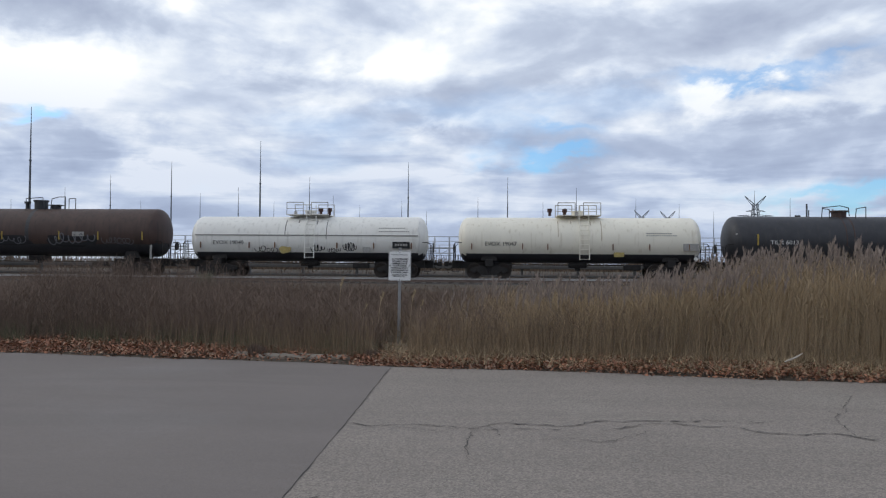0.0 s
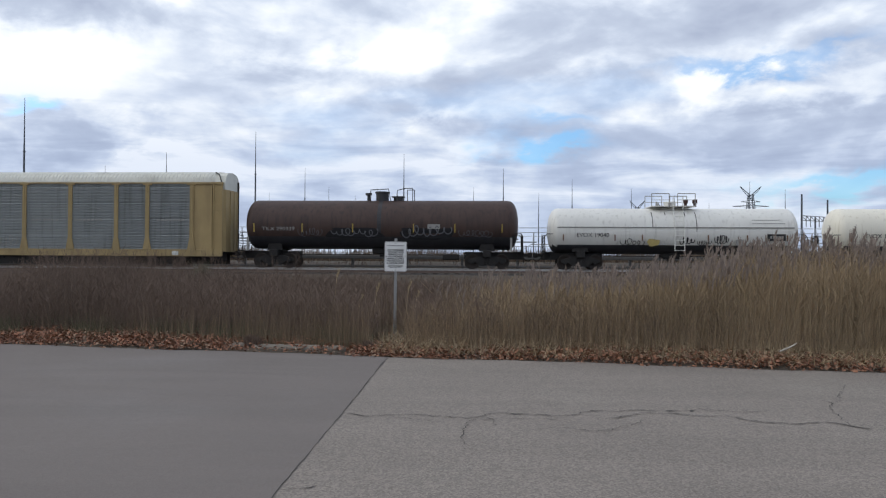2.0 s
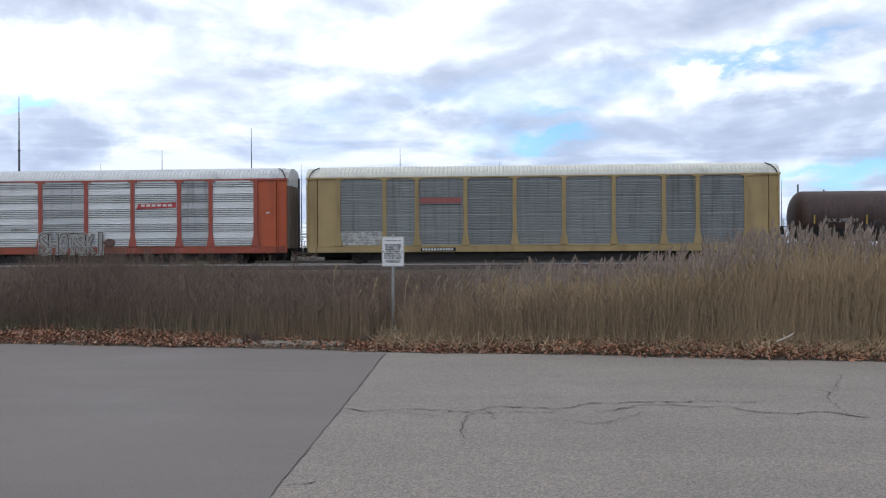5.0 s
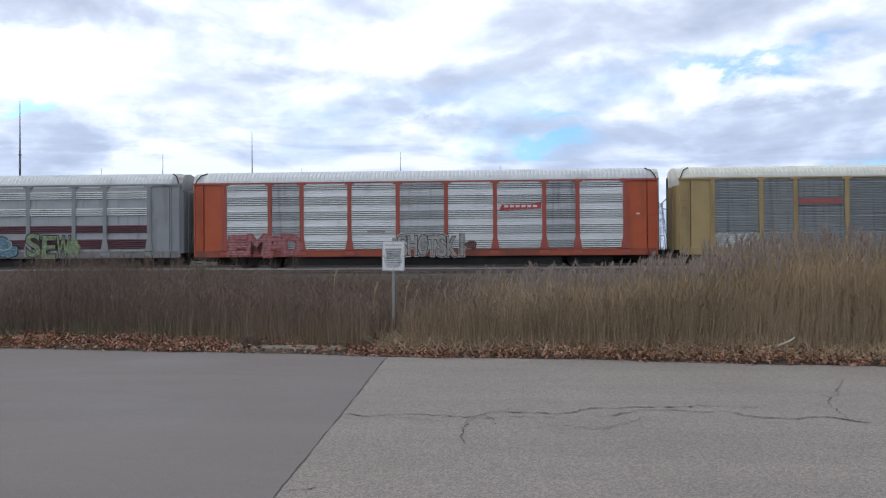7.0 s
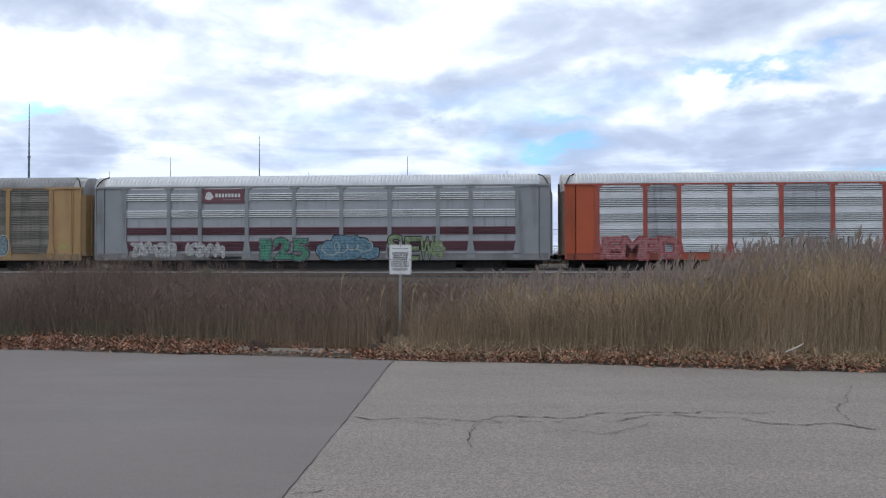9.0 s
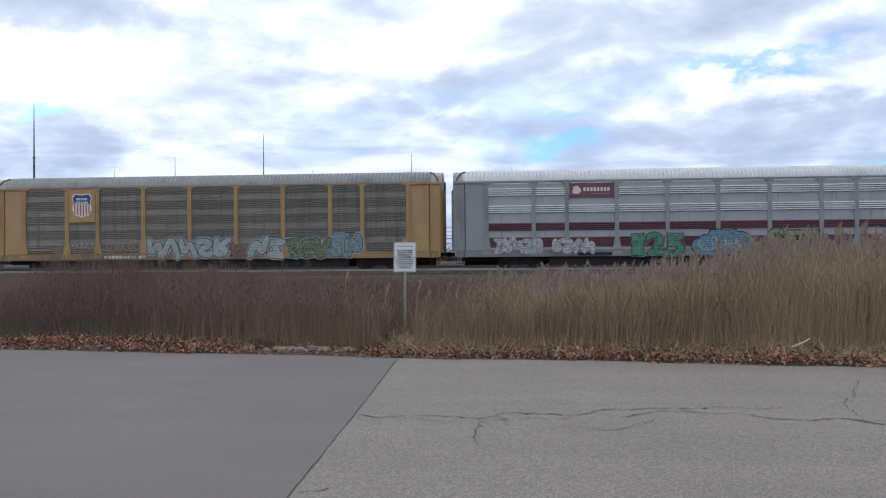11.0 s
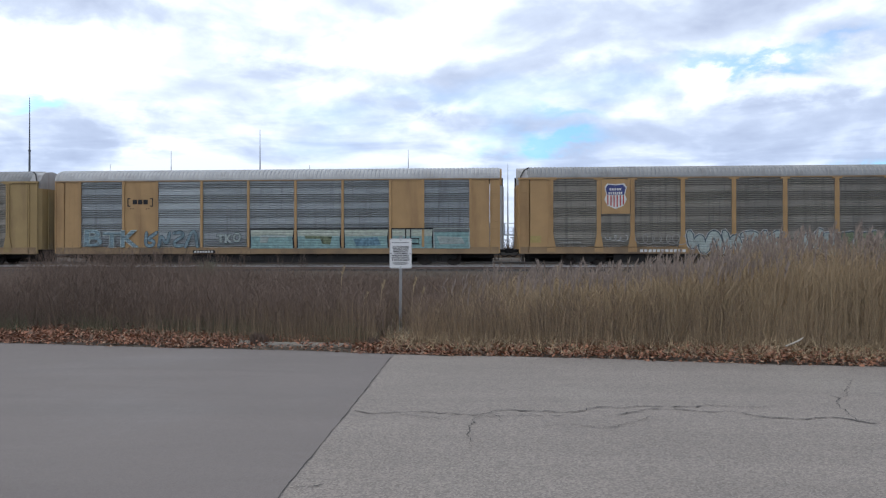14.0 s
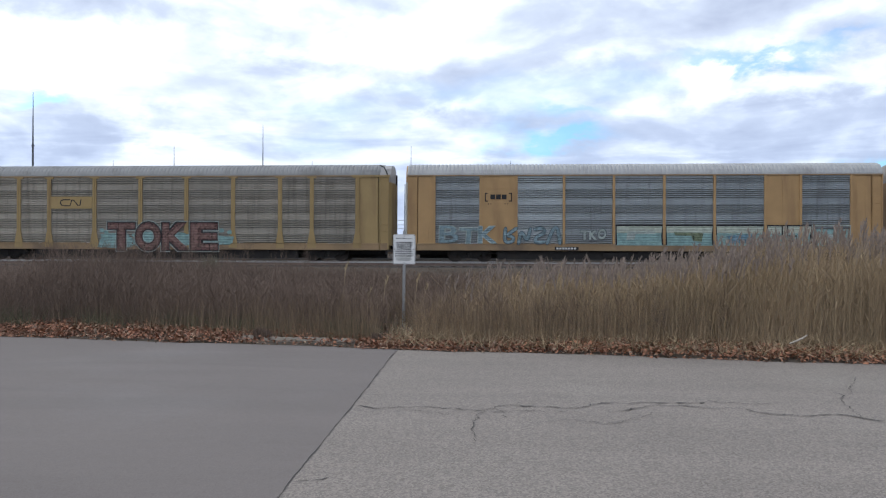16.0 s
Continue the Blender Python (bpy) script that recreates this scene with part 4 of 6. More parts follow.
M_tankwhite = mat("dirty_white_tank_paint", (0.76, 0.745, 0.69), 0.42, var=0.06, scale=1.0, bump=0.04, dirt=(0.5, 0.48, 0.43), dirt_amt=0.2, streak=5.0)
M_tankcream = mat("cream_tank_paint", (0.80, 0.755, 0.635), 0.42, var=0.06, scale=1.0, bump=0.05, dirt=(0.5, 0.43, 0.3), dirt_amt=0.15, streak=5.0)
M_dullspray = mat("dull_grey_spray", (0.13, 0.13, 0.14), 0.7, var=0.4, scale=5)
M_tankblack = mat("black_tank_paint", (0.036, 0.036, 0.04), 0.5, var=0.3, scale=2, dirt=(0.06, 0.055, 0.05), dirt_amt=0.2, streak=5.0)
M_tankrust = mat("rust_brown_tank_paint", (0.062, 0.036, 0.029), 0.6, var=0.3, scale=1.2, dirt=(0.030, 0.022, 0.02), dirt_amt=0.35, streak=5.0)
M_seam = mat("grimy_seam", (0.25, 0.24, 0.22), 0.7)
M_railpaint = mat("grey_rail_paint", (0.34, 0.33, 0.31), 0.6)
M_rustyvalve = mat("rusty_valve", (0.07, 0.035, 0.03), 0.7)
M_darkrun = mat("dark_oil_run", (0.09, 0.08, 0.07), 0.6)
M_rustrun = mat("rusty_run", (0.42, 0.33, 0.22), 0.7)
M_reflect = mat("rusty_reflector", (0.17, 0.085, 0.045), 0.6)
M_ochre = mat("ochre_reflector", (0.38, 0.27, 0.05), 0.6)
M_whitepaint = mat("white_stencil", (0.6, 0.6, 0.57), 0.6, bump=0)
M_greypaint = mat("grey_stencil", (0.30, 0.29, 0.27), 0.7, bump=0)
M_placard = mat("placard_yellow", (0.36, 0.28, 0.10), 0.6, var=0.3, scale=6)

M_yellow = mat("weathered_yellow_paint", (0.33, 0.23, 0.10), 0.6, var=0.15, scale=1.2, dirt=(0.20, 0.125, 0.06), dirt_amt=0.26, streak=1.6)
M_ochrepaint = mat("weathered_ochre_paint", (0.40, 0.25, 0.112), 0.6, var=0.15, scale=1.2, dirt=(0.25, 0.145, 0.07), dirt_amt=0.26, streak=1.6)
M_yellowpale = mat("faded_yellow_paint", (0.37, 0.27, 0.125), 0.65, var=0.15, scale=1.2, dirt=(0.22, 0.155, 0.08), dirt_amt=0.26, streak=1.6)
M_orange = mat("orange_red_paint", (0.42, 0.085, 0.03), 0.5, var=0.14, scale=1.2, dirt=(0.16, 0.05, 0.03), dirt_amt=0.18, streak=1.6)
M_greycar = mat("weathered_grey_paint", (0.27, 0.28, 0.285), 0.6, var=0.12, scale=1.2, dirt=(0.12, 0.11, 0.10), dirt_amt=0.22, streak=1.6)
M_p_blue = mat("bluegrey_galvanised_panel", (0.31, 0.335, 0.345), 0.5, 0.35, var=0.12, scale=1.5, dirt=(0.115, 0.115, 0.115), dirt_amt=0.2, streak=5.0, rand=0.08)
M_perforated = mat("perforated_galvanised_sheet", (0.335, 0.345, 0.355), 0.55, 0.2, var=0.12, scale=1.5, dirt=(0.17, 0.17, 0.17), dirt_amt=0.15, streak=5.0)
M_p_silver = mat("bright_galvanised_panel", (0.74, 0.75, 0.75), 0.40, 0.25, var=0.08, scale=1.5, dirt=(0.45, 0.45, 0.45), dirt_amt=0.08, rand=0.06)
M_p_worn = mat("replaced_grey_panel", (0.40, 0.43, 0.44), 0.5, 0.3, var=0.12, scale=1.0, dirt=(0.28, 0.30, 0.31), dirt_amt=0.2)
# gaps between the ribs: their shade and rows of holes painted as dark colour
M_ribgapdull = mat("dull_rib_gap_holes_and_shade", (0.16, 0.156, 0.146), 0.8, var=0.35, scale=2.0)
M_ribgap = mat("rib_gap_holes_and_shade", (0.075, 0.077, 0.08), 0.8, var=0.35, scale=2.0)
M_p_flat = mat("dull_galvanised_sheet", (0.46, 0.48, 0.50), 0.42, 0.4, var=0.14, scale=0.7, dirt=(0.34, 0.36, 0.38), dirt_amt=0.2, rand=0.14)
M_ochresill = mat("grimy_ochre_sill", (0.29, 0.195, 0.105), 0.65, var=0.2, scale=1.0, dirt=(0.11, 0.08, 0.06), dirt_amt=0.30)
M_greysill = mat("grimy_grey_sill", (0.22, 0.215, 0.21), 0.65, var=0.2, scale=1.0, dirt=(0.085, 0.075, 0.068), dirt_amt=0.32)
M_redpost = mat("faded_red_paint", (0.36, 0.085, 0.06), 0.55, var=0.14, scale=1.2, dirt=(0.17, 0.06, 0.045), dirt_amt=0.15, streak=5.0)
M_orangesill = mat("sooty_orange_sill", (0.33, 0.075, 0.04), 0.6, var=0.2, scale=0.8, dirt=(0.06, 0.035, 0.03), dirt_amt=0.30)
M_g_pink = mat("faded_pink_spray", (0.42, 0.185, 0.18), 0.6, var=0.15, ribs=3.2, worn=0.35)
M_g_grey = mat("warm_grey_spray", (0.40, 0.38, 0.35), 0.6, var=0.2, ribs=3.2, worn=0.25)
M_p_grey = mat("silver_grey_panel", (0.52, 0.53, 0.54), 0.42, 0.3, var=0.12, scale=1.5, dirt=(0.2, 0.19, 0.19), dirt_amt=0.2, streak=5.0, rand=0.06)
M_p_olive = mat("sooty_olive_panel", (0.25, 0.232, 0.20), 0.6, 0.25, var=0.15, scale=1.5, dirt=(0.12, 0.112, 0.097), dirt_amt=0.3, streak=5.0, rand=0.10)
M_p_brown = mat("sooty_brown_panel", (0.335, 0.305, 0.26), 0.6, 0.25, var=0.15, scale=1.5, dirt=(0.15, 0.135, 0.115), dirt_amt=0.3, streak=5.0, rand=0.10)
M_p_drab = mat("drab_grey_panel", (0.255, 0.27, 0.268), 0.55, 0.3, var=0.12, scale=1.5, dirt=(0.13, 0.13, 0.125), dirt_amt=0.25, streak=5.0, rand=0.08)
M_fadedred = mat("sun_faded_red", (0.30, 0.095, 0.085), 0.65, var=0.15)
M_roofwhite = mat("cream_roof", (0.62, 0.61, 0.54), 0.5, 0.1, var=0.1, scale=1.5, dirt=(0.4, 0.38, 0.32), dirt_amt=0.15)
M_roofsilver = mat("silver_roof", (0.56, 0.57, 0.57), 0.45, 0.3, var=0.1, scale=1.5, dirt=(0.34, 0.34, 0.33), dirt_amt=0.15)
M_roofgrey = mat("dull_grey_roof", (0.26, 0.26, 0.255), 0.6, 0.2, var=0.15, scale=1.5, dirt=(0.15, 0.14, 0.13), dirt_amt=0.25)
M_rooflight = mat("light_grey_roof", (0.38, 0.38, 0.375), 0.55, 0.2, var=0.12, scale=1.5, dirt=(0.24, 0.23, 0.22), dirt_amt=0.2)
M_hood = mat("pale_end_hood", (0.50, 0.50, 0.48), 0.6, var=0.15, scale=2, dirt=(0.3, 0.27, 0.24), dirt_amt=0.2, streak=5.0)
M_hoodgrey = mat("grey_end_hood", (0.36, 0.35, 0.34), 0.6, var=0.15, scale=2, dirt=(0.2, 0.17, 0.15), dirt_amt=0.25, streak=5.0)
M_enddark = mat("grimy_end_door", (0.17, 0.13, 0.10), 0.7, var=0.2, dirt=(0.07, 0.055, 0.045), dirt_amt=0.3, streak=5.0)
M_maroon = mat("maroon_paint", (0.155, 0.060, 0.075), 0.6, var=0.2, scale=1.5, dirt=(0.13, 0.08, 0.085), dirt_amt=0.25)
M_red = mat("faded_red_decal", (0.40, 0.055, 0.05), 0.6, var=0.15)
M_navy = mat("navy_decal", (0.04, 0.05, 0.17), 0.55, var=0.15)
M_g_red = mat("red_spray", (0.42, 0.13, 0.13), 0.6, var=0.2, ribs=3.2, worn=0.45)
M_g_white = mat("white_spray", (0.52, 0.52, 0.50), 0.7, var=0.2, ribs=3.2, worn=0.45)
M_g_green = mat("green_spray", (0.10, 0.30, 0.20), 0.6, var=0.25, ribs=3.2, worn=0.45)
M_g_blue = mat("blue_spray", (0.16, 0.28, 0.35), 0.6, var=0.25, ribs=3.2, worn=0.45)
M_g_lime = mat("lime_spray", (0.27, 0.34, 0.19), 0.6, var=0.2, ribs=3.2, worn=0.45)
M_g_lilac = mat("faded_lilac_spray", (0.30, 0.25, 0.30), 0.6, var=0.2, ribs=3.2, worn=0.6)
M_g_pale = mat("pale_mint_spray", (0.39, 0.44, 0.415), 0.6, var=0.3, scale=1.5, ribs=3.2, worn=0.2)
M_g_cream = mat("cream_mint_spray", (0.46, 0.50, 0.42), 0.6, var=0.2, ribs=3.2, worn=0.2)
M_g_teal = mat("teal_spray", (0.24, 0.38, 0.37), 0.6, var=0.3, ribs=3.2, worn=0.2)
M_g_brick = mat("brick_red_spray", (0.16, 0.08, 0.072), 0.6, var=0.35, scale=1.4, ribs=3.2, worn=0.45)
M_g_rose = mat("pale_brick_spray", (0.24, 0.14, 0.12), 0.6, var=0.3, scale=1.4, ribs=3.2, worn=0.45)
M_g_bluegrey = mat("blue_grey_spray", (0.24, 0.33, 0.36), 0.6, var=0.3, scale=1.5, ribs=3.2, worn=0.45)
M_g_slate = mat("slate_spray", (0.07, 0.095, 0.11), 0.7, var=0.3)
M_g_olive = mat("olive_green_spray", (0.19, 0.23, 0.14), 0.6, var=0.3, ribs=3.2, worn=0.45)
M_dark = mat("dark_spray", (0.022, 0.022, 0.024), 0.85, var=0.2, bump=0)


def dark_tank_brown():
    car = thing("tank_car", "rust-brown tank car with graffiti along its flank", "rail car", group="freight train")
    L_, R_, cz = 16.85, 1.52, 2.70
    tank_shell(L_, R_, cz, 2.0, [M_tankrust, M_tankblack], "shell", car, "")
    top = cz + R_
    d = Geo().tube((0.0, 0, top - 0.1), (0.0, 0, top + 0.45), 0.40, 18).tube((0, 0, top + 0.45), (0, 0, top + 0.55), 0.46, 18)
    part("dome", d, M_tankblack, car)
    v = part("valve", Geo().tube((-0.85, -0.1, top - 0.05), (-0.85, -0.1, top + 0.32), 0.1, 8), M_tankblack, car)
    part("valve_cap", Geo().tube((-0.85, -0.1, top + 0.32), (-0.85, -0.1, top + 0.46), 0.2, 10), M_tankblack, v)
    m = Geo().tube((1.0, 0, top - 0.1), (1.0, 0, top + 0.2), 0.3, 14).box(0.6, 1.4, -0.3, 0.3, top + 0.2, top + 0.26)
    part("manway", m, M_tankblack, car)
    for pts in ([(-0.65, -0.6, top - 0.2), (-0.65, -0.6, top + 0.62), (0.45, -0.6, top + 0.68), (0.62, -0.6, top - 0.2)],
                [(0.9, -0.5, top - 0.2), (1.0, -0.5, top + 0.6), (1.5, -0.6, top + 0.72), (1.95, -0.6, top + 0.72), (1.95, -0.6, top - 0.2)],
                [(1.5, 0.6, top - 0.2), (1.5, 0.6, top + 0.72), (1.95, 0.6, top + 0.72), (1.95, 0.6, top - 0.2)]):
        part("railing", Geo().path(pts, 0.025), M_tankblack, car)
    b = Geo()
    for a, c in ((-0.12, 0.12),):
        b.loft([[(x, (R_ + 0.012) * math.sin(t), cz + (R_ + 0.012) * math.cos(t)) for t in (2 * math.pi * k / 48 for k in range(48))] for x in (a, c)], False)
    part("shell_band", b, M_tankblack, car)
    for x in (-L_ / 2 + 0.75, -4.7, -1.6, 2.1, 4.6, L_ / 2 - 1.0):
        part("reflector", Geo().box(x - 0.03, x + 0.03, -1.545, -1.48, 2.2, 2.72), M_ochre, car, "faded yellow reflector strip")
    y = -1.527
    lettering("TILX 290339", 0.22, 2.0, -L_ / 2 + 1.25, y, 2.30, M_greypaint, car)
    part("graffiti_cloud", Geo().plate(blob(-1.5, 2.15, 3.3, 0.62, random.Random(31)), -1.528, 0.002), M_dark, car, "black spray cloud")
    part("graffiti_cloud", Geo().plate(blob(2.9, 2.15, 3.2, 0.66, random.Random(33)), -1.528, 0.002), M_dark, car, "black spray cloud")
    scrawl(car, -2.9, -0.1, 1.9, 2.5, 8, M_dullspray, 31, y=-1.535, w=0.026)
    scrawl(car, 1.5, 4.4, 1.8, 2.65, 7, M_dullspray, 47, y=-1.535, w=0.034)
    scrawl(car, 4.9, 6.8, 1.95, 2.4, 7, M_dullspray, 52, y=-1.535, w=0.016)
    scrawl(car, -4.9, -3.5, 1.95, 2.4, 6, M_dullspray, 53, y=-1.535, w=0.014)
    wrap(car, R_, cz)
    part("spray_patch", Geo().box(2.95, 3.7, -1.536, -1.52, 2.42, 2.7), M_greypaint, car)
    for x in (-L_ / 2 + 0.35, L_ / 2 - 0.45):
        part("side_post", Geo().box(x - 0.06, x + 0.06, -1.5, -1.42, 1.05, 1.9), M_greypaint, car)
    tank_running_gear(car, L_, R_, cz)
    running.append((car, -29.13))


def black_tank():
    car = thing("tank_car", "black tank car with a rusty dome and yellow marks", "rail car", group="freight train")
    L_, R_, cz = 13.6, 1.45, 2.42
    tank_shell(L_, R_, cz, 0.5, [M_tankblack, M_tankblack], "shell", car, "")
    top = cz + R_
    d = Geo().tube((0, 0, top - 0.1), (0, 0, top + 0.28), 0.42, 18).tube((0, 0, top + 0.28), (0, 0, top + 0.36), 0.52, 18)
    part("dome", d, M_tankrust, car)
    for pts in ([(-1.25, -0.6, top - 0.2), (-1.2, -0.6, top + 0.5), (-0.2, -0.6, top + 0.62), (0.3, -0.6, top + 0.5), (0.35, -0.6, top)],
                [(-0.8, -0.6, top - 0.2), (-0.8, -0.6, top + 0.4), (-1.2, -0.6, top + 0.45)],
                [(0.7, -0.6, top - 0.2), (0.75, -0.6, top + 0.45), (1.3, -0.6, top + 0.55), (1.3, -0.6, top - 0.2)]):
        part("railing", Geo().path(pts, 0.025), M_tankblack, car)
    part("vent_pipe", Geo().tube((-1.75, 0, top - 0.1), (-1.75, 0, top + 0.4), 0.03, 6), M_tankblack, car)
    part("valve", Geo().tube((-2.4, 0, top - 0.05), (-2.4, 0, top + 0.08), 0.16, 10), M_tankblack, car)
    for x, s in ((-0.15, 1.0), (0.3, 0.8)):
        w = Geo()
        pts = [(x, -(R_ - 0.07) * math.sin(a), cz + (R_ - 0.07) * math.cos(a)) for a in (0.2 + s * 1.6 * i / 8 for i in range(9))]
        for a, b in zip(pts, pts[1:]):
            w.tube(a, b, 0.09, 6)
        part("rust_run", w, M_tankrust, car, "rusty stain run down from the dome")
    part("reflector", Geo().box(-L_ / 2 + 1.55, -L_ / 2 + 1.63, -1.47, -1.41, 2.1, 2.75), M_ochre, car, "yellow reflector strip")
    part("placard", Geo().box(2.8, 3.4, -1.462, -1.44, 2.2, 2.5), M_placard, car, "yellow placard")
    part("placard", Geo().box(-L_ / 2 + 0.35, -L_ / 2 + 0.6, -1.36, -1.3, 2.7, 2.8), M_greypaint, car)
    lettering("TILX 6013", 0.24, 1.6, -L_ / 2 + 2.3, -1.457, 2.15, M_whitepaint, car)
    tank_running_gear(car, L_, R_, cz)
    running.append((car, 20.65))


def white_tanks():
    car, R_, cz = tank_white("dirty white tank car with small graffiti tags", -11.5, 14.8, M_tankwhite, "EVOX 19040", 3, False)
    y = -1.412
    scrawl(car, -3.1, -1.8, 1.46, 1.86, 5, M_under, 11, y=y - 0.004, w=0.018)
    part("spray_patch", Geo().plate(blob(-1.26, 1.66, 0.72, 0.42, random.Random(19), squash=0.8), -1.412, 0.01), M_placard, car, "dull yellow patch")
    scrawl(car, 0.35, 1.2, 1.48, 2, 4, M_dark, 12, y=y - 0.004, w=0.024)
    scrawl(car, 1.35, 2.15, 1.5, 1.82, 6, M_under, 13, y=y - 0.004, w=0.015)
    scrawl(car, 2.35, 3.15, 1.54, 2.15, 5, M_dark, 14, y=y - 0.004, w=0.022)
    part("stencil_box", Geo().box(3.55, 4.0, y - 0.002, y + 0.02, 1.5, 1.85), M_greypaint, car)
    part("stencil_box", Geo().box(5.35, 6.4, y - 0.002, y + 0.02, 1.78, 2.18), M_dark, car, "black consolidated stencil")
    bars(car, 5.5, 6.3, 1.92, 0.14, 5, M_greypaint, y=y - 0.003)
    bars(car, 4.5, 6.1, 2.98, 0.05, 14, M_greypaint, y=-1.27)
    bars(car, 4.5, 6.4, 2.78, 0.05, 16, M_greypaint, y=-1.36)
    wrap(car, R_, cz, y)
    tank_running_gear(car, 14.8, R_, cz)
    running.append((car, -11.5))
    car, R_, cz = tank_white("cream white tank car with rust-brown markers", 5.1, 14.6, M_tankcream, "EVOX 19047", 4, True)
    part("placard", Geo().box(2.0, 2.6, y - 0.004, y + 0.02, 1.35, 1.62), M_placard, car, "dull yellow placard")
    bars(car, 3.9, 5.4, 2.72, 0.07, 12, M_greypaint, y=-1.375)
    bars(car, 3.9, 5.7, 2.6, 0.05, 14, M_greypaint, y=-1.40)
    part("stencil_box", Geo().box(6.05, 6.95, y - 0.002, y + 0.02, 1.75, 2.15), M_greypaint, car)
    part("placard", Geo().plate([(6.75, 1.1), (6.9, 1.25), (6.75, 1.4), (6.6, 1.25)], y - 0.1, 0.02), M_whitepaint, car, "white diamond placard")
    tank_running_gear(car, 14.6, R_, cz)
    running.append((car, 5.1))


def shield(car, cx, z0, z1, w):
    """The railway's shield, as plain shapes: navy head, red and white stripes."""
    h = w / 2
    m = (z0 + z1) / 2
    out = [(cx - h * 0.75, z1), (cx, z1 - 0.05), (cx + h * 0.75, z1), (cx + h, z1 - 0.22), (cx + h * 0.85, m + 0.1), (cx + h, m - 0.2), (cx + h * 0.72, z0 + 0.2), (cx, z0), (cx - h * 0.72, z0 + 0.2), (cx - h, m - 0.2), (cx - h * 0.85, m + 0.1), (cx - h, z1 - 0.22)]
    sh = part("shield_emblem", Geo().plate(out, -1.559, 0.01), M_whitepaint, car, "shield of navy over red and white stripes")
    k = 0.90
    head = [(cx + (x - cx) * k, m + (z - m) * k) for x, z in out if z > m]
    part("emblem_head", Geo().plate(sorted(head, key=lambda p: math.atan2(p[1] - m - 0.3, p[0] - cx)), -1.564, 0.004), M_navy, sh)
    g = Geo()
    for i in range(6):
        x = cx - h * 0.70 + i * w * 0.70 / 5
        lo = z0 + 0.10 + 0.16 * abs(i - 2.5) / 2.5
        g.box(x - 0.035, x + 0.035, -1.565, -1.559, lo, m + 0.06)
    part("emblem_stripe", g, M_red, sh)
    bars(car, cx - 0.36, cx + 0.36, z1 - 0.42, 0.13, 5, M_whitepaint, y=-1.565)
    bars(car, cx - 0.42, cx + 0.42, z1 - 0.64, 0.13, 7, M_whitepaint, y=-1.565)


def toke(car):
    """The one legible piece of graffiti: four block letters over teal."""
    y = -1.575
    g = Geo()
    for x0, x1, z0, z1 in ((-4.1, -1.9, 0.75, 1.65), (-2.0, 2.2, 0.9, 1.75), (2.4, 4.4, 0.95, 1.55)):
        g.plate(blob((x0 + x1) / 2, (z0 + z1) / 2, x1 - x0, z1 - z0, random.Random(int(x0 * 10) % 97)), y + 0.008, 0.003)
    for i, x in enumerate((-3.9, -3.6, 3.7, 4.2)):
        g.plate(blob(x, 1.85 - 0.1 * (i % 2), 0.28, 0.24, random.Random(i)), y + 0.008, 0.003)
    part("graffiti_cloud", g, M_g_teal, car, "teal spray cloud")
    xs = [("T", -3.5, 1.72), ("O", -1.72, 1.58), ("K", -0.05, 1.72), ("E", 1.75, 1.72)]
    for ch, x, w in xs:
        lettering(ch, 1.60, w + 0.20, x - 0.10, y + 0.005, 0.74, M_g_pale, car, "graffiti_letter_glow", 0.21)
        lettering(ch, 1.60, w + 0.12, x - 0.06, y + 0.001, 0.74, M_dark, car, "graffiti_letter_edge", 0.17)
        lettering(ch, 1.56, w, x, y - 0.004, 0.76, M_g_brick, car, "graffiti_letter", 0.10)
        lettering(ch, 1.50, w - 0.16, x + 0.08, y - 0.008, 0.80, M_g_rose, car, "graffiti_letter_light", 0.0)


def word(car, text, x0, x1, z0, h, fill, edge, y=-1.575, weight=0.07, cloud=None, seed=1, rim=0.05):
    """A legible spray-painted word: swollen, jostling letters over a darker edge."""
    rnd = random.Random(seed)
    w = (x1 - x0) / len(text)
    for i, ch in enumerate(text):
        dz, k, shear = rnd.uniform(-0.05, 0.05) * h, rnd.uniform(0.94, 1.06), rnd.uniform(-0.06, 0.12)
        ww = w * {"I": 0.36, "1": 0.62}.get(ch, 1.0)
        for nm, m, grow, dy in (("graffiti_shadow", cloud, 2.4 * rim, 0.0), ("graffiti_letter_edge", edge, rim, 0.006), ("graffiti_letter", fill, 0.0, 0.012)):
            if m is None:
                continue
            ob = lettering(ch, h * k, ww * 0.98 + 2 * grow, x0 + (i + 0.5) * w - 0.49 * ww - grow, y - dy - 0.002 * (i % 2), z0 + dz, m, car, nm, weight + grow)
            for v in ob.data.vertices:
                v.co.x += shear * (v.co.z - z0)


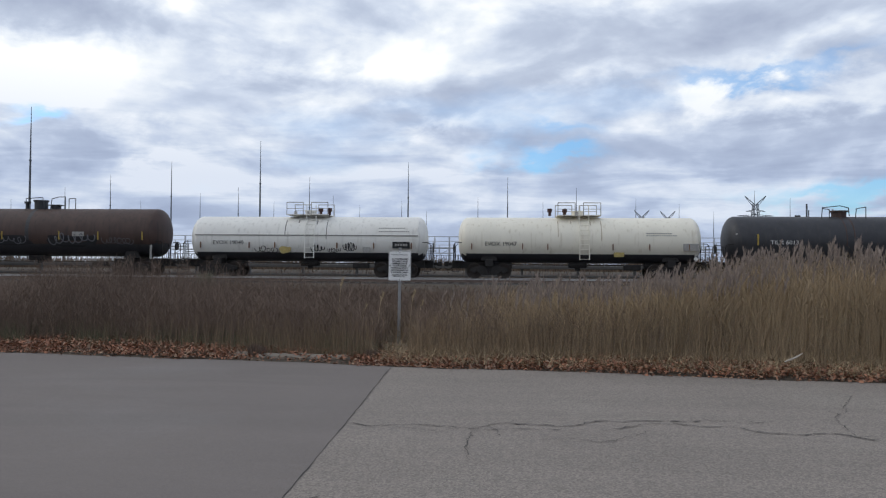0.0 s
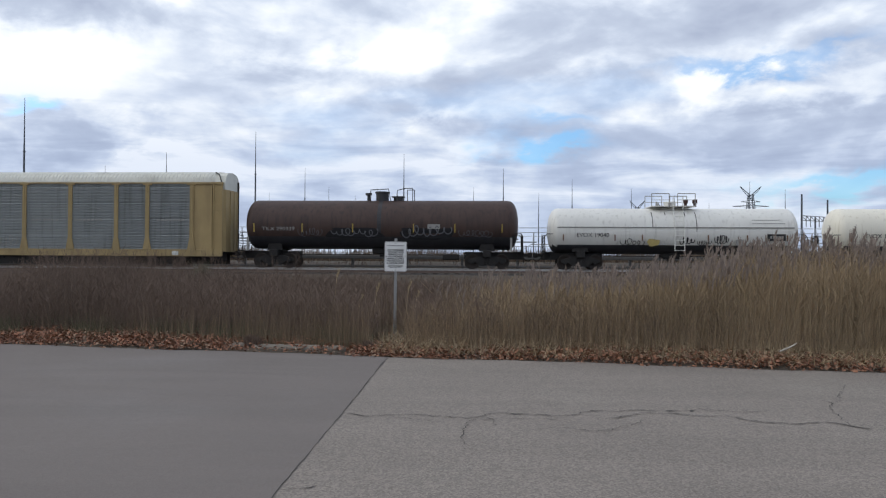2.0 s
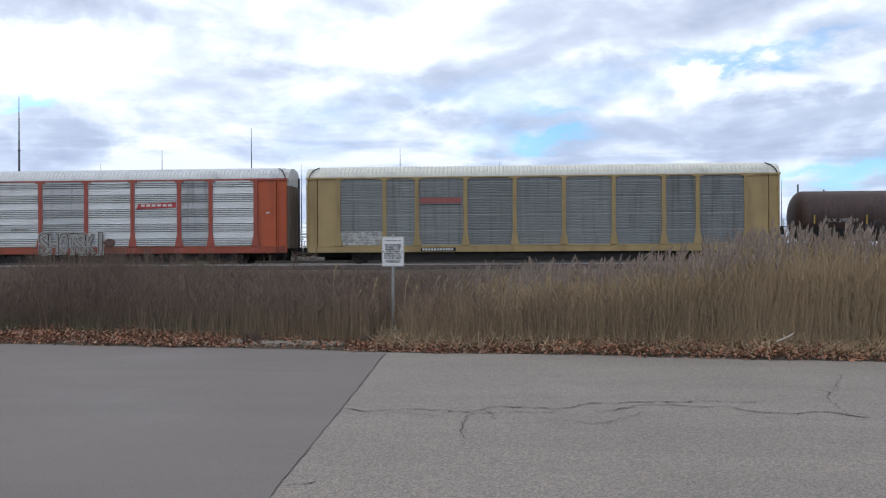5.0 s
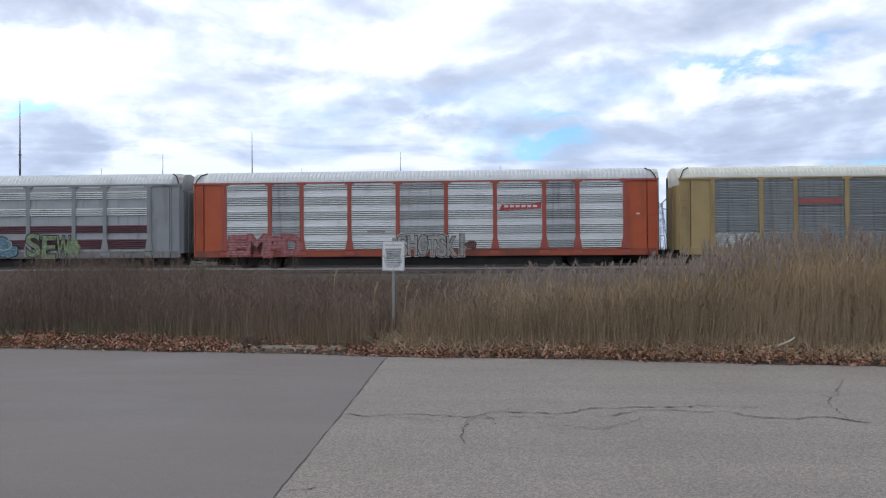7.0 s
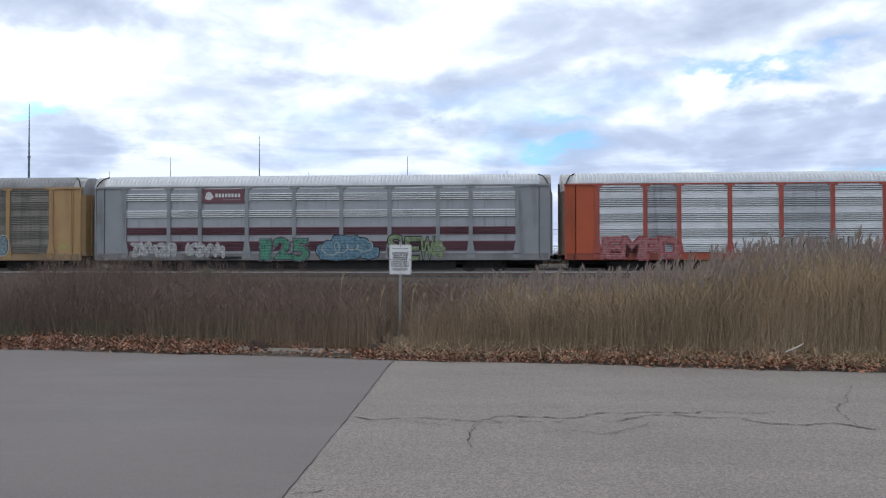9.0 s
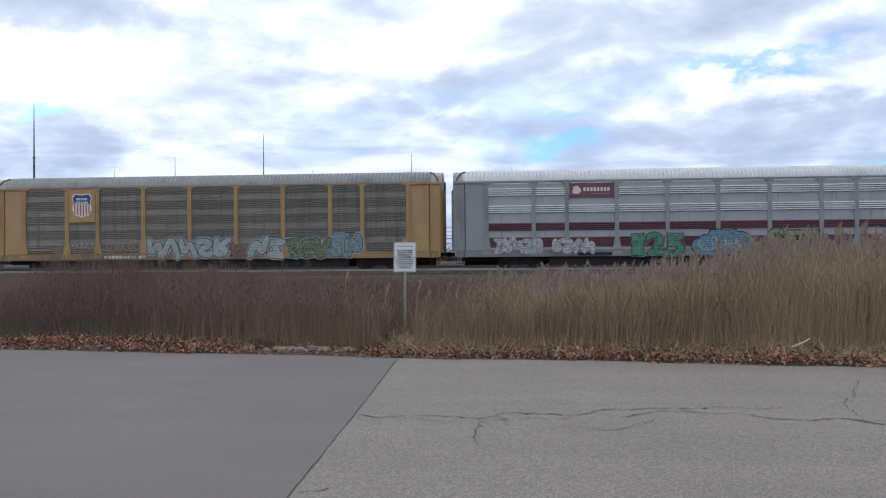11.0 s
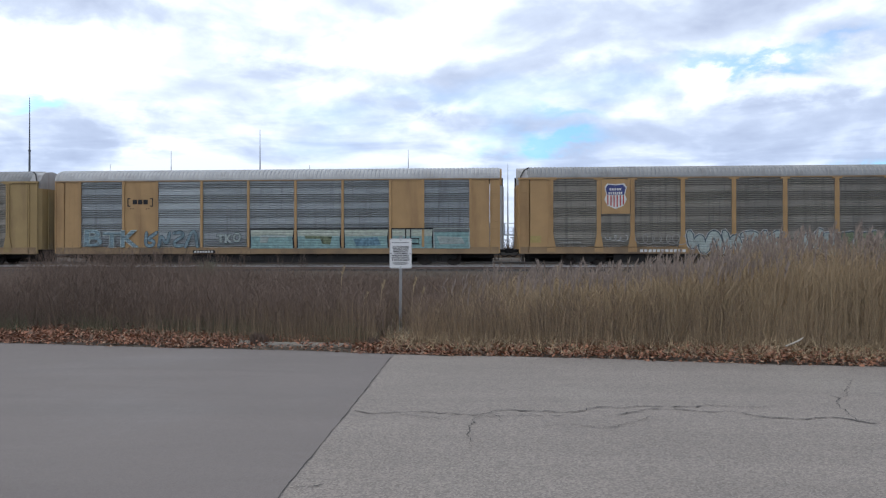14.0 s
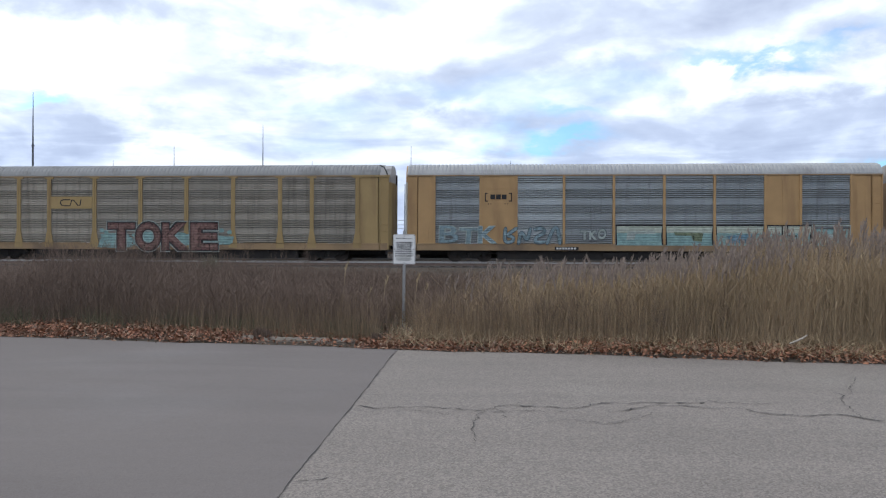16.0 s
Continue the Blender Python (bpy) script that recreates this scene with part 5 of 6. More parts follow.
def autoracks():
    y = -1.503
    # yellow car with blue-grey panels and a cream roof
    car = autorack("faded yellow autorack with blue-grey panels, cream roof", -52.8, M_yellowpale, M_yellowpale, M_yellowpale, [M_p_drab], M_roofwhite, (M_yellowpale, M_roofwhite), kind="seamed")
    part("red_decal", Geo().box(-7.15, -4.65, y - 0.003, y + 0.03, 3.62, 3.95), M_fadedred, car, "faded red stripe decal")
    part("decal_line", Geo().box(-7.15, -4.65, y - 0.003, y + 0.03, 3.52, 3.56), M_dark, car)
    for i in range(9):
        # pale patches rolled over an older tag
        part("paint_patch", Geo().plate(blob(-11.75 + 0.29 * i, 1.52 + 0.05 * math.sin(i * 2.1), 0.46, 0.80, random.Random(60 + i), squash=0.35), y - 0.002 * (i % 3), 0.002), M_g_white, car, "worn pale paint patch")
    scrawl(car, -1.0, 1.0, 1.2, 2.0, 6, M_greypaint, 62, y=y - 0.01)
    for i, x in enumerate((-2.9, -0.6, 2.8, 5.6, 10.8)):
        bars(car, x - 0.9, x + 0.9, 2.85, 0.10, 7, M_greypaint, y=y - 0.004)
    part("stencil_box", Geo().box(-7.1, -5.0, -1.575, -1.55, 0.74, 0.95), M_dark, car)
    bars(car, -7.0, -5.1, 0.78, 0.13, 11, M_whitepaint, y=-1.576)
    part("stencil_box", Geo().box(10.9, 11.3, -1.56, -1.54, 0.75, 1.0), M_whitepaint, car)
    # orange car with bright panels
    car = autorack("orange-red autorack with bright silver ribbed panels and graffiti", -82.1, M_orange, M_redpost, M_orangesill, [M_p_silver, M_p_grey, M_p_silver], M_roofsilver, (M_enddark, M_hood), kind="ribbed", flat=M_p_flat, ribgap=M_ribgap)
    word(car, "EMPD", -11.85, -7.35, 0.82, 1.16, M_g_pink, M_g_red, weight=0.015, cloud=M_g_red, seed=5, rim=0.05)
    word(car, "SHOTSKI", -1.45, 2.7, 0.76, 1.22, M_g_grey, M_dark, weight=0.045, cloud=M_g_white, seed=8, rim=0.04)
    part("graffiti_face", Geo().plate(blob(2.95, 1.35, 0.7, 0.5, random.Random(3), squash=0.8), -1.58, 0.004), M_g_brick, car)
    part("red_decal", Geo().plate([(4.65, 3.42), (7.15, 3.5), (7.15, 3.82), (4.8, 3.75)], -1.549, 0.01), M_red, car, "red swoosh decal")
    bars(car, 4.95, 7.0, 3.58, 0.13, 6, M_whitepaint, y=-1.551)
    bars(car, -3.3, -2.2, 2.12, 0.14, 7, M_greypaint, y=-1.549)
    part("stencil_box", Geo().box(12.75, 12.95, -1.50, -1.48, 3.1, 3.18), M_whitepaint, car)
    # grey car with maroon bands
    car = autorack("silver-grey autorack with maroon bands and colourful graffiti", -111.03, M_greycar, M_greycar, M_greysill, [M_p_silver], M_roofsilver, (M_greycar, M_hoodgrey), kind="grouped", flat=M_perforated, bands=M_maroon, ribgap=M_ribgap)
    plate_ = part("maroon_plate", Geo().box(-7.15, -4.55, -1.549, -1.47, 4.2, 5.05), M_maroon, car, "maroon plate with white emblem")
    part("emblem_disc", Geo().plate(blob(-6.75, 4.62, 0.5, 0.5, random.Random(2), squash=1.0), -1.553, 0.004), M_whitepaint, plate_)
    bars(car, -6.35, -4.75, 4.55, 0.22, 8, M_whitepaint, y=-1.551)
    bars(car, -5.9, -4.75, 4.38, 0.05, 10, M_greypaint, y=-1.551)
    graffiti(car, -11.7, -8.8, 0.85, 1.85, 5, M_g_white, M_g_white, 81, y=-1.57, thick=0.30)
    graffiti(car, -8.2, -5.7, 0.85, 1.82, 4, M_g_white, M_g_white, 82, y=-1.57, thick=0.30)
    word(car, "125", -3.75, -0.5, 0.80, 1.22, M_g_green, M_dark, weight=0.06, cloud=M_g_lilac, seed=3, rim=0.035)
    for nm, m, grow, yy in (("graffiti_outline", M_dark, 0.05, -1.570), ("graffiti_cloud", M_g_blue, 0.0, -1.576)):
        g = Geo()
        for i, (cx, cz, w, h) in enumerate(((0.75, 1.25, 1.5, 1.15), (1.7, 1.55, 1.7, 1.35), (2.7, 1.40, 1.3, 1.2), (3.3, 1.15, 0.9, 0.75), (1.5, 0.98, 2.2, 0.55))):
            g.plate(blob(cx, cz, w + 2 * grow, h + 2 * grow, random.Random(840 + i), squash=0.7), yy - 0.0006 * i, 0.0004)
        part(nm, g, m, car, "blue spray-painted cloud shape" if m is M_g_blue else "")
    scrawl(car, 0.6, 3.2, 1.0, 1.8, 4, M_g_pale, 84, y=-1.588, w=0.035)
    word(car, "SEW", 4.35, 7.1, 0.78, 1.35, M_g_lime, M_dark, weight=0.05, seed=2, rim=0.055)
    for i in range(5):
        a = 2 * math.pi * i / 5
        petal = [(7.35 + 0.26 * math.cos(a) + 0.2 * math.cos(t), 1.35 + 0.36 * math.sin(a) + 0.22 * math.sin(t)) for t in (2 * math.pi * k / 12 for k in range(12))]
        part("graffiti_petal", Geo().plate(petal, -1.588 - 0.001 * i, 0.0006), M_g_lime, car)
    part("stencil_box", Geo().box(-6.7, -4.7, -1.56, -1.54, 0.74, 0.92), M_dark, car)
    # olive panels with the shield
    car = autorack("ochre autorack with sooty olive panels and a shield emblem", -139.95, M_ochrepaint, M_ochrepaint, M_ochresill, [M_p_olive], M_roofgrey, (M_ochrepaint, M_hoodgrey), kind="ribbed", ribgap=M_ribgapdull)
    part("emblem_plate", Geo().box(-9.15, -7.48, -1.553, -1.47, 3.05, 5.1), M_ochrepaint, car)
    shield(car, -8.32, 3.33, 4.85, 1.3)
    scrawl(car, -8.9, -7.7, 1.35, 1.8, 4, M_g_white, 91, y=-1.556)
    bars(car, -11.6, -10.3, 1.3, 0.09, 8, M_greypaint, y=-1.553)
    bars(car, -11.6, -11.0, 1.5, 0.07, 5, M_greypaint, y=-1.553)
    graffiti(car, -4.2, 1.1, 0.74, 2.0, 5, M_g_pale, M_g_slate, 92, halo=M_g_white, lw=0.06, thick=0.30)
    graffiti(car, 2.3, 4.6, 0.72, 2.05, 2, M_g_pale, M_g_slate, 93, halo=M_g_white, lw=0.06, thick=0.34)
    graffiti(car, 4.6, 7.2, 0.72, 1.95, 3, M_g_olive, M_g_slate, 94, halo=M_g_white, lw=0.06, thick=0.36)
    graffiti(car, 7.2, 9.3, 0.74, 2.15, 2, M_g_bluegrey, M_g_slate, 95, halo=M_g_white, lw=0.06, thick=0.36)
    scrawl(car, -7.0, -4.3, 1.2, 1.9, 6, M_greypaint, 96, y=-1.556)
    part("graffiti_letter", Geo().plate(blob(1.55, 1.15, 1.0, 0.85, random.Random(77), squash=0.9), -1.578, 0.003), M_g_rose, car, "faded rose spray patch")
    bars(car, -6.9, -4.2, 0.78, 0.16, 11, M_whitepaint, y=-1.56)
    for x in (-13.0, 12.9):
        part("placard", Geo().box(x - 0.35, x + 0.3, -1.50, -1.48, 1.35, 1.75), M_placard, car, "bright yellow patch")
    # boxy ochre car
    car = autorack("boxy ochre autorack with grey panels and mint graffiti", -168.92, M_ochrepaint, M_ochrepaint, M_ochresill, [M_p_blue, M_p_blue, M_p_worn, M_p_blue, M_p_blue, M_p_blue, M_p_blue, M_p_blue, M_p_blue], M_rooflight, (M_hood, M_ochrepaint), kind="ribbed", boxy=True, ribgap=M_ribgapdull)
    cx = -8.35
    for q in (-1, 1):
        e = Geo().plate([(cx + q * 0.62, 3.62), (cx + q * 0.81, 3.62), (cx + q * 0.81, 4.14), (cx + q * 0.62, 4.14), (cx + q * 0.62, 4.08), (cx + q * 0.75, 4.08), (cx + q * 0.75, 3.68), (cx + q * 0.62, 3.68)], -1.52, 0.005)
        part("emblem_bracket", e, M_dark, car, "dark painted bracket")
    for i in range(3):
        part("emblem_bar", Geo().box(cx - 0.48 + i * 0.34, cx - 0.2 + i * 0.34, -1.52, -1.515, 3.76, 4.04), M_dark, car)
    for x in (-0.6, -0.45, 0.4, 0.55):
        part("emblem_dot", Geo().box(cx + x - 0.03, cx + x + 0.03, -1.52, -1.515, 3.45, 3.51), M_dark, car)
    word(car, "BTK", -11.9, -8.4, 1.15, 1.0, M_g_bluegrey, M_g_pale, weight=0.02, seed=6, rim=0.04)
    graffiti(car, -8.1, -4.6, 1.05, 2.15, 4, M_g_bluegrey, M_g_slate, 102, y=-1.565, lw=0.035, thick=0.17)
    word(car, "TKO", -3.5, -2.0, 1.4, 0.55, M_g_pale, M_g_slate, weight=0.035, seed=4, rim=0.03)
    for i, (a, b) in enumerate(((-1.4, 1.3), (1.5, 4.2), (4.4, 7.1), (7.3, 9.8), (9.85, 12.0))):
        top = Geo().box(a, b, -1.558, -1.55, 1.75 if i < 4 else 1.3, 2.2 if i < 4 else 2.0)
        part("graffiti_block", top, M_g_cream if i < 4 else M_g_teal, car, "cream and teal spray block")
        part("graffiti_block", Geo().box(a, b, -1.558, -1.55, 1.02 if i < 4 else 1.0, 1.75 if i < 4 else 1.3), M_g_teal, car)
        ln = Geo()
        ribbon(ln, [(a + 0.02, 1.05), (a, 2.2), (b, 2.2), (b - 0.04, 1.6), (b, 1.05)], 0.045, -1.566)
        m = (a + b) / 2
        inner = ([(m - 0.7, 1.85), (m + 0.9, 1.85), (m + 0.9, 1.7), (m - 0.2, 1.7), (m - 0.3, 1.35), (m - 0.75, 1.35)],
                 [(m - 0.9, 1.8), (m + 0.8, 1.75), (m + 0.7, 1.25), (m + 0.2, 1.3), (m + 0.1, 1.6), (m - 0.8, 1.62)],
                 [(m - 0.8, 1.6), (m + 0.7, 1.7), (m + 0.9, 1.2), (m - 0.6, 1.15)],
                 [(m - 0.4, 2.2), (m - 0.1, 2.2), (m - 0.1, 1.6), (m + 0.4, 1.6), (m + 0.4, 1.3), (m - 0.4, 1.3)],
                 [(m - 0.9, 1.75), (m + 0.6, 1.7), (m + 0.8, 1.3), (m - 0.7, 1.25)])[i]
        if i == 3:
            ribbon(ln, inner + inner[:1], 0.045, -1.566)
        else:
            part("graffiti_letter", Geo().plate(inner, -1.563, 0.002), (M_g_pale, M_g_olive, M_g_blue, M_g_pale, M_g_pale)[i], car)
        part("graffiti_outline", ln, M_dark if i < 4 else M_g_pale, car)
    part("stencil_box", Geo().box(-5.0, -3.6, -1.56, -1.54, 0.72, 0.92), M_dark, car)
    bars(car, -4.9, -3.7, 0.77, 0.11, 7, M_whitepaint, y=-1.562)
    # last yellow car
    car = autorack("faded yellow autorack with sooty brown panels and block graffiti", -197.9, M_yellow, M_yellow, M_ochresill, [M_p_brown], M_roofgrey, (M_yellow, M_hoodgrey), kind="ribbed", ribgap=M_ribgapdull)
    part("emblem_plate", Geo().box(-7.2, -4.55, -1.555, -1.47, 3.2, 3.95), M_yellow, car)
    worm = Geo()
    ribbon(worm, [(-5.95, 3.75), (-6.4, 3.75), (-6.55, 3.68), (-6.58, 3.55), (-6.5, 3.42), (-6.3, 3.38), (-5.95, 3.38), (-5.85, 3.74), (-5.72, 3.72), (-5.45, 3.40), (-5.32, 3.40), (-5.25, 3.76)], 0.035, -1.558)
    part("emblem", worm, M_dark, car, "dark looping line emblem")
    toke(car)


black_tank()
white_tanks()
dark_tank_brown()
autoracks()


# ---- behind the train ----
def masts():
    """Slender lightning masts of the substation, set out on a grid."""
    places = [(-144.1, 219.7), (-57.1, 90.7), (-106.8, 184.1), (-83.0, 160.7), (-106.6, 224.8), (-60.3, 139.5), (-79.0, 201.3), (-63.5, 186.5),
              (-36.3, 116.7), (-66.6, 227.9), (-40.3, 164.9), (-44.4, 209.0), (-42.5, 239.9), (-16.0, 141.5), (-23.4, 263.5), (-27.1, 223.0),
              (-4.5, 208.4), (2.8, 164.9), (14.3, 227.9), (19.8, 187.3), (38.9, 214.4), (55.5, 235.0), (74.1, 265.1), (64.0, 193.7), (80.0, 213.6)]
    g = Geo()
    g.tube((0, 0, -1.3), (0, 0, 6), 0.20, 8, r2=0.16)
    g.tube((0, 0, 6), (0, 0, 14), 0.15, 8, r2=0.11)
    g.tube((0, 0, 14), (0, 0, 20.6), 0.10, 6, r2=0.03)
    for z in (6, 14):
        g.tube((0, 0, z - 0.08), (0, 0, z + 0.08), 0.17, 8)
    me = g.mesh("mast", M_mast)
    for x, y in places:
        m = tagged(new("lightning_mast", me), "slender dark grey tapered steel lightning mast", "mast", "lightning masts of the substation")
        m.location = (x, y, 0.4)


def tower(x, y, z, h, wide, kind):
    """A lattice transmission tower."""
    t = thing("transmission_tower", "grey lattice steel transmission tower in the distance", "tower", pose(x, y, z), "distant transmission towers")
    g = Geo()
    r = 0.16
    b = h * 0.11
    levels = [0, 0.2, 0.38, 0.54, 0.68, 0.8, 0.9]
    pts = []
    for k in levels:
        q = b * (1 - 0.85 * k)
        pts.append([(sx * q, sy * q, h * k) for sx, sy in ((-1, -1), (1, -1), (1, 1), (-1, 1))])
    for a, c in zip(pts, pts[1:]):
        for i in range(4):
            g.tube(a[i], c[i], r, 4)
            g.tube(a[i], c[(i + 1) % 4], r * 0.6, 4)
            g.tube(a[(i + 1) % 4], c[i], r * 0.6, 4)
    part("lattice_body", g, M_mast, t)
    a = Geo()
    for s in (-1, 1):
        a.tube((0, 0, h * 0.88), (s * wide, 0, h), r * 1.5, 4)
        a.tube((s * 0.3, 0, h * 0.84), (s * wide * 0.75, 0, h * 0.95), r, 4)
        a.tube((s * wide, 0, h), (s * wide * 0.75, 0, h * 0.95), r, 4)
    for s in (-1, 1):
        a.tube((0, 0, h * 0.80 + 0.8), (s * wide * 0.9, 0, h * 0.80), r * 1.2, 4)
        a.tube((0, 0, h * 0.80 - 0.4), (s * wide * 0.9, 0, h * 0.80), r, 4)
    if kind == "arms":
        for k, w in ((0.74, 1.7), (0.66, 1.7)):
            for s in (-1, 1):
                a.tube((0, 0, h * k + 0.6), (s * wide * w, 0, h * k), r * 1.2, 4)
                a.tube((0, 0, h * k - 0.4), (s * wide * w, 0, h * k), r, 4)
    part("cross_arms", a, M_mast, t)


def portal():
    t = thing("line_portal", "dark steel line portal with a lattice beam", "portal", pose(39.5, 100, 1.0))
    for i, (dx, dy, h) in enumerate(((0, 0, 9.0), (2.5, 2.0, 6.2), (4.9, 4.0, 8.6))):
        part("portal_leg", Geo().tube((dx, dy, -0.5), (dx, dy, h), 0.16, 8, r2=0.11), M_mast, t)
    g = Geo()
    p0, p1 = Vector((0, 0, 6.3)), Vector((4.9, 4.0, 6.3))
    n = 6
    for i in range(n):
        a, b = p0.lerp(p1, i / n), p0.lerp(p1, (i + 1) / n)
        for dz in (0, -0.6):
            g.tube(a + Vector((0, 0, dz)), b + Vector((0, 0, dz)), 0.05, 4)
        g.tube(a, b - Vector((0, 0, 0.6)), 0.04, 4)
        g.tube(a, a - Vector((0, 0, 1.4)), 0.05, 4)
    part("lattice_beam", g, M_mast, t)


def substation():
    """Bus supports, insulators and low steel frames, seen through the gaps of the train."""
    rnd = random.Random(12)
    frame_g = Geo()
    for x in (-1.5, 1.5):
        frame_g.tube((x, 0, -0.3), (x, 0, 2.2), 0.09, 5)
    frame_g.tube((-1.9, 0, 2.2), (1.9, 0, 2.2), 0.09, 5)
    frame_g.tube((-1.5, 0, 0.3), (1.5, 0, 2.1), 0.04, 4)
    fm = frame_g.mesh("support_frame", M_subst)
    ins = Geo()
    for k in range(7):
        z = 2.25 + k * 0.15
        ins.tube((0, 0, z), (0, 0, z + 0.08), 0.14, 8, r2=0.07)
        ins.tube((0, 0, z + 0.08), (0, 0, z + 0.17), 0.05, 6)
    im = ins.mesh("insulator", M_subst)
    for row, y in enumerate((78, 92, 108)):
        for i in range(22):
            x = -75 + i * 7.0 + rnd.uniform(-1.2, 1.2) + row * 2.3
            t = thing("bus_support", "pale galvanised bus support with ribbed insulators", "substation gear", pose(x, y, 1.4, 0, 0, rnd.choice((0, 0, 8))), "bus supports of the substation")
            part("support_frame", fm, None, t)
            for dx in (-1.5, 0, 1.5):
                o = part("insulator", im, None, t)
                o.location = (dx, 0, 0)
        bus = Geo()
        for dy in (-0.4, 0.4):
            bus.tube((-78, y + dy, 4.75), (80, y + dy, 4.75), 0.02, 5)
        single("bus_bar", bus, M_subst, "pale aluminium bus tube across the substation", "substation gear", group="bus tubes of the substation")
    f = thing("substation_fence", "grey chain fence on steel posts", "fence", pose(0, 64, 1.4))
    pm = Geo().tube((0, 0, -0.2), (0, 0, 1.3), 0.05, 6).mesh("fence_post", M_barrier)
    for i in range(60):
        o = part("fence_post", pm, None, f)
        o.location = (-90 + i * 3.0, 0, 0)
    for z in (0.15, 0.7, 1.25):
        part("fence_rail", Geo().tube((-90, 0, z), (87, 0, z), 0.018, 5), M_barrier, f)
    wires = Geo()
    for i in range(900):
        x = -90 + i * 0.2
        wires.box(x - 0.017, x + 0.017, -0.006, 0.006, 0.1, 1.25)
    tagged(part("fence_mesh", wires, M_barrier, f), kind="stuff")
    b = thing("guard_barrier", "long low grey steel barrier on posts beyond the track", "barrier", pose(0, 55.4, 0.62))
    part("barrier_rail", Geo().box(-90, 87, -0.1, 0.1, 0.95, 1.2, ch=0.03), M_barrier, b)
    part("barrier_rail", Geo().box(-90, 87, -0.08, 0.08, 0.35, 0.5, ch=0.03), M_barrier, b)
    bm_ = Geo().box(-0.09, 0.09, -0.12, 0.12, -0.3, 1.2, ch=0.01).mesh("barrier_post", M_barrier)
    for i in range(45):
        o = part("barrier_post", bm_, None, b)
        o.location = (-90 + i * 4.0, 0.2, 0)


def conifer(x, y, z, h, seed):
    rnd = random.Random(seed)
    t = thing("conifer_tree", "dark sparse conifer with a pointed top", "tree", pose(x, y, z), "conifers behind the track")
    part("trunk", Geo().tube((0, 0, -0.3), (0, 0, h), 0.16, 8, r2=0.02), M_bark, t)
    g = Geo()
    limbs = Geo()
    for i in range(46):
        k = 0.18 + 0.8 * (i / 46)
        zz = h * k
        L = (1 - k) * h * 0.30 * rnd.uniform(0.55, 1.15) + 0.12
        a = rnd.uniform(0, 2 * math.pi)
        tip = Vector((math.cos(a) * L, math.sin(a) * L, zz + L * rnd.uniform(-0.05, 0.35)))
        limbs.tube((0, 0, zz), tip, 0.03, 4, r2=0.01)
        for j in range(16):
            s = rnd.uniform(0.25, 1.05)
            c = Vector((0, 0, zz)).lerp(tip, s) + Vector((rnd.gauss(0, 0.1), rnd.gauss(0, 0.1), rnd.gauss(0, 0.07)))
            d = Vector((rnd.gauss(0, 1), rnd.gauss(0, 1), rnd.gauss(0.3, 0.6))).normalized() * rnd.uniform(0.15, 0.35)
            n = d.orthogonal().normalized() * 0.06
            g.add([c - n, c + n, c + d], [(0, 1, 2)])
    part("limbs", limbs, M_bark, t)
    crown = part("crown", g, M_conifer, t)
    tagged(crown, kind="stuff")


# ---- verge: sign, kerbs, stick ----
def parking_sign():
    s = thing("parking_sign", "white parking notice sign on a galvanised post", "sign", pose(-1.93, 15.6, 0.08, 0, 0.4, 2.5))
    p = Geo()
    w = 0.03
    p.plate([(-w, -0.4), (-w, 2.0), (w, 2.0), (w, -0.4)], 0.012, 0.004)
    for a, b in ((-w, -w + 0.012), (w - 0.012, w)):
        p.box(a, b, 0.012, 0.04, -0.4, 2.0)
    part("post", p, M_galv, s)
    f = Geo()
    h, ww = 0.305, 0.2285
    c = 1.63
    r = 0.03
    out = []
    for cx, cz, a0 in ((ww - r, h - r, 0), (-ww + r, h - r, 90), (-ww + r, -h + r, 180), (ww - r, -h + r, 270)):
        out += [(cx + r * math.cos(radians(a0 + d)), c + cz + r * math.sin(radians(a0 + d))) for d in (0, 30, 60, 90)]
    face = part("sign_face", f.plate(out, 0.0, 0.006), M_signwhite, s, "white sheet-metal face")
    rim = Geo()
    inner = [(x * 0.955, c + (z - c) * 0.967) for x, z in out]
    ribbon(rim, inner + inner[:1], 0.0025, -0.003)
    part("border", rim, M_black, face)
    rows = [("AUTHORIZED", 0.120, 0.34), ("TENANT AND", 0.075, 0.33), ("IMMEDIATE", 0.030, 0.30), ("CUSTOMER", -0.015, 0.29), ("PARKING ONLY", -0.060, 0.36), ("2 HOUR LIMIT", -0.150, 0.36)]
    for text, z, width in rows:
        lettering(text, 0.033, width, -width / 2, -0.004, c + z, M_black, face, "notice_line", 0.0013)
    for z, wd, n, hh in ((0.215, 0.34, 14, 0.016), (-0.103, 0.36, 14, 0.026), (-0.185, 0.30, 20, 0.012), (-0.207, 0.32, 22, 0.012), (-0.229, 0.24, 16, 0.012)):
        st = wd / n
        small = Geo()
        for i in range(n):
            small.box(-wd / 2 + i * st, -wd / 2 + (i + 0.58) * st, -0.006, -0.001, c + z, c + z + hh)
        part("fine_print", small, M_black, face)
    for sx in (-1, 1):
        ar = Geo().plate([(sx * 0.215, c + 0.0), (sx * 0.185, c + 0.016), (sx * 0.185, c - 0.016)], -0.004, 0.003)
        part("arrow", ar, M_black, face)
    bolt = Geo().tube((0, -0.01, 0), (0, 0.02, 0), 0.012, 8).mesh("bolt", M_galv)
    for z in (c + 0.27, c - 0.275):
        o = part("bolt", bolt, None, s)
        o.location = (0, 0, z)


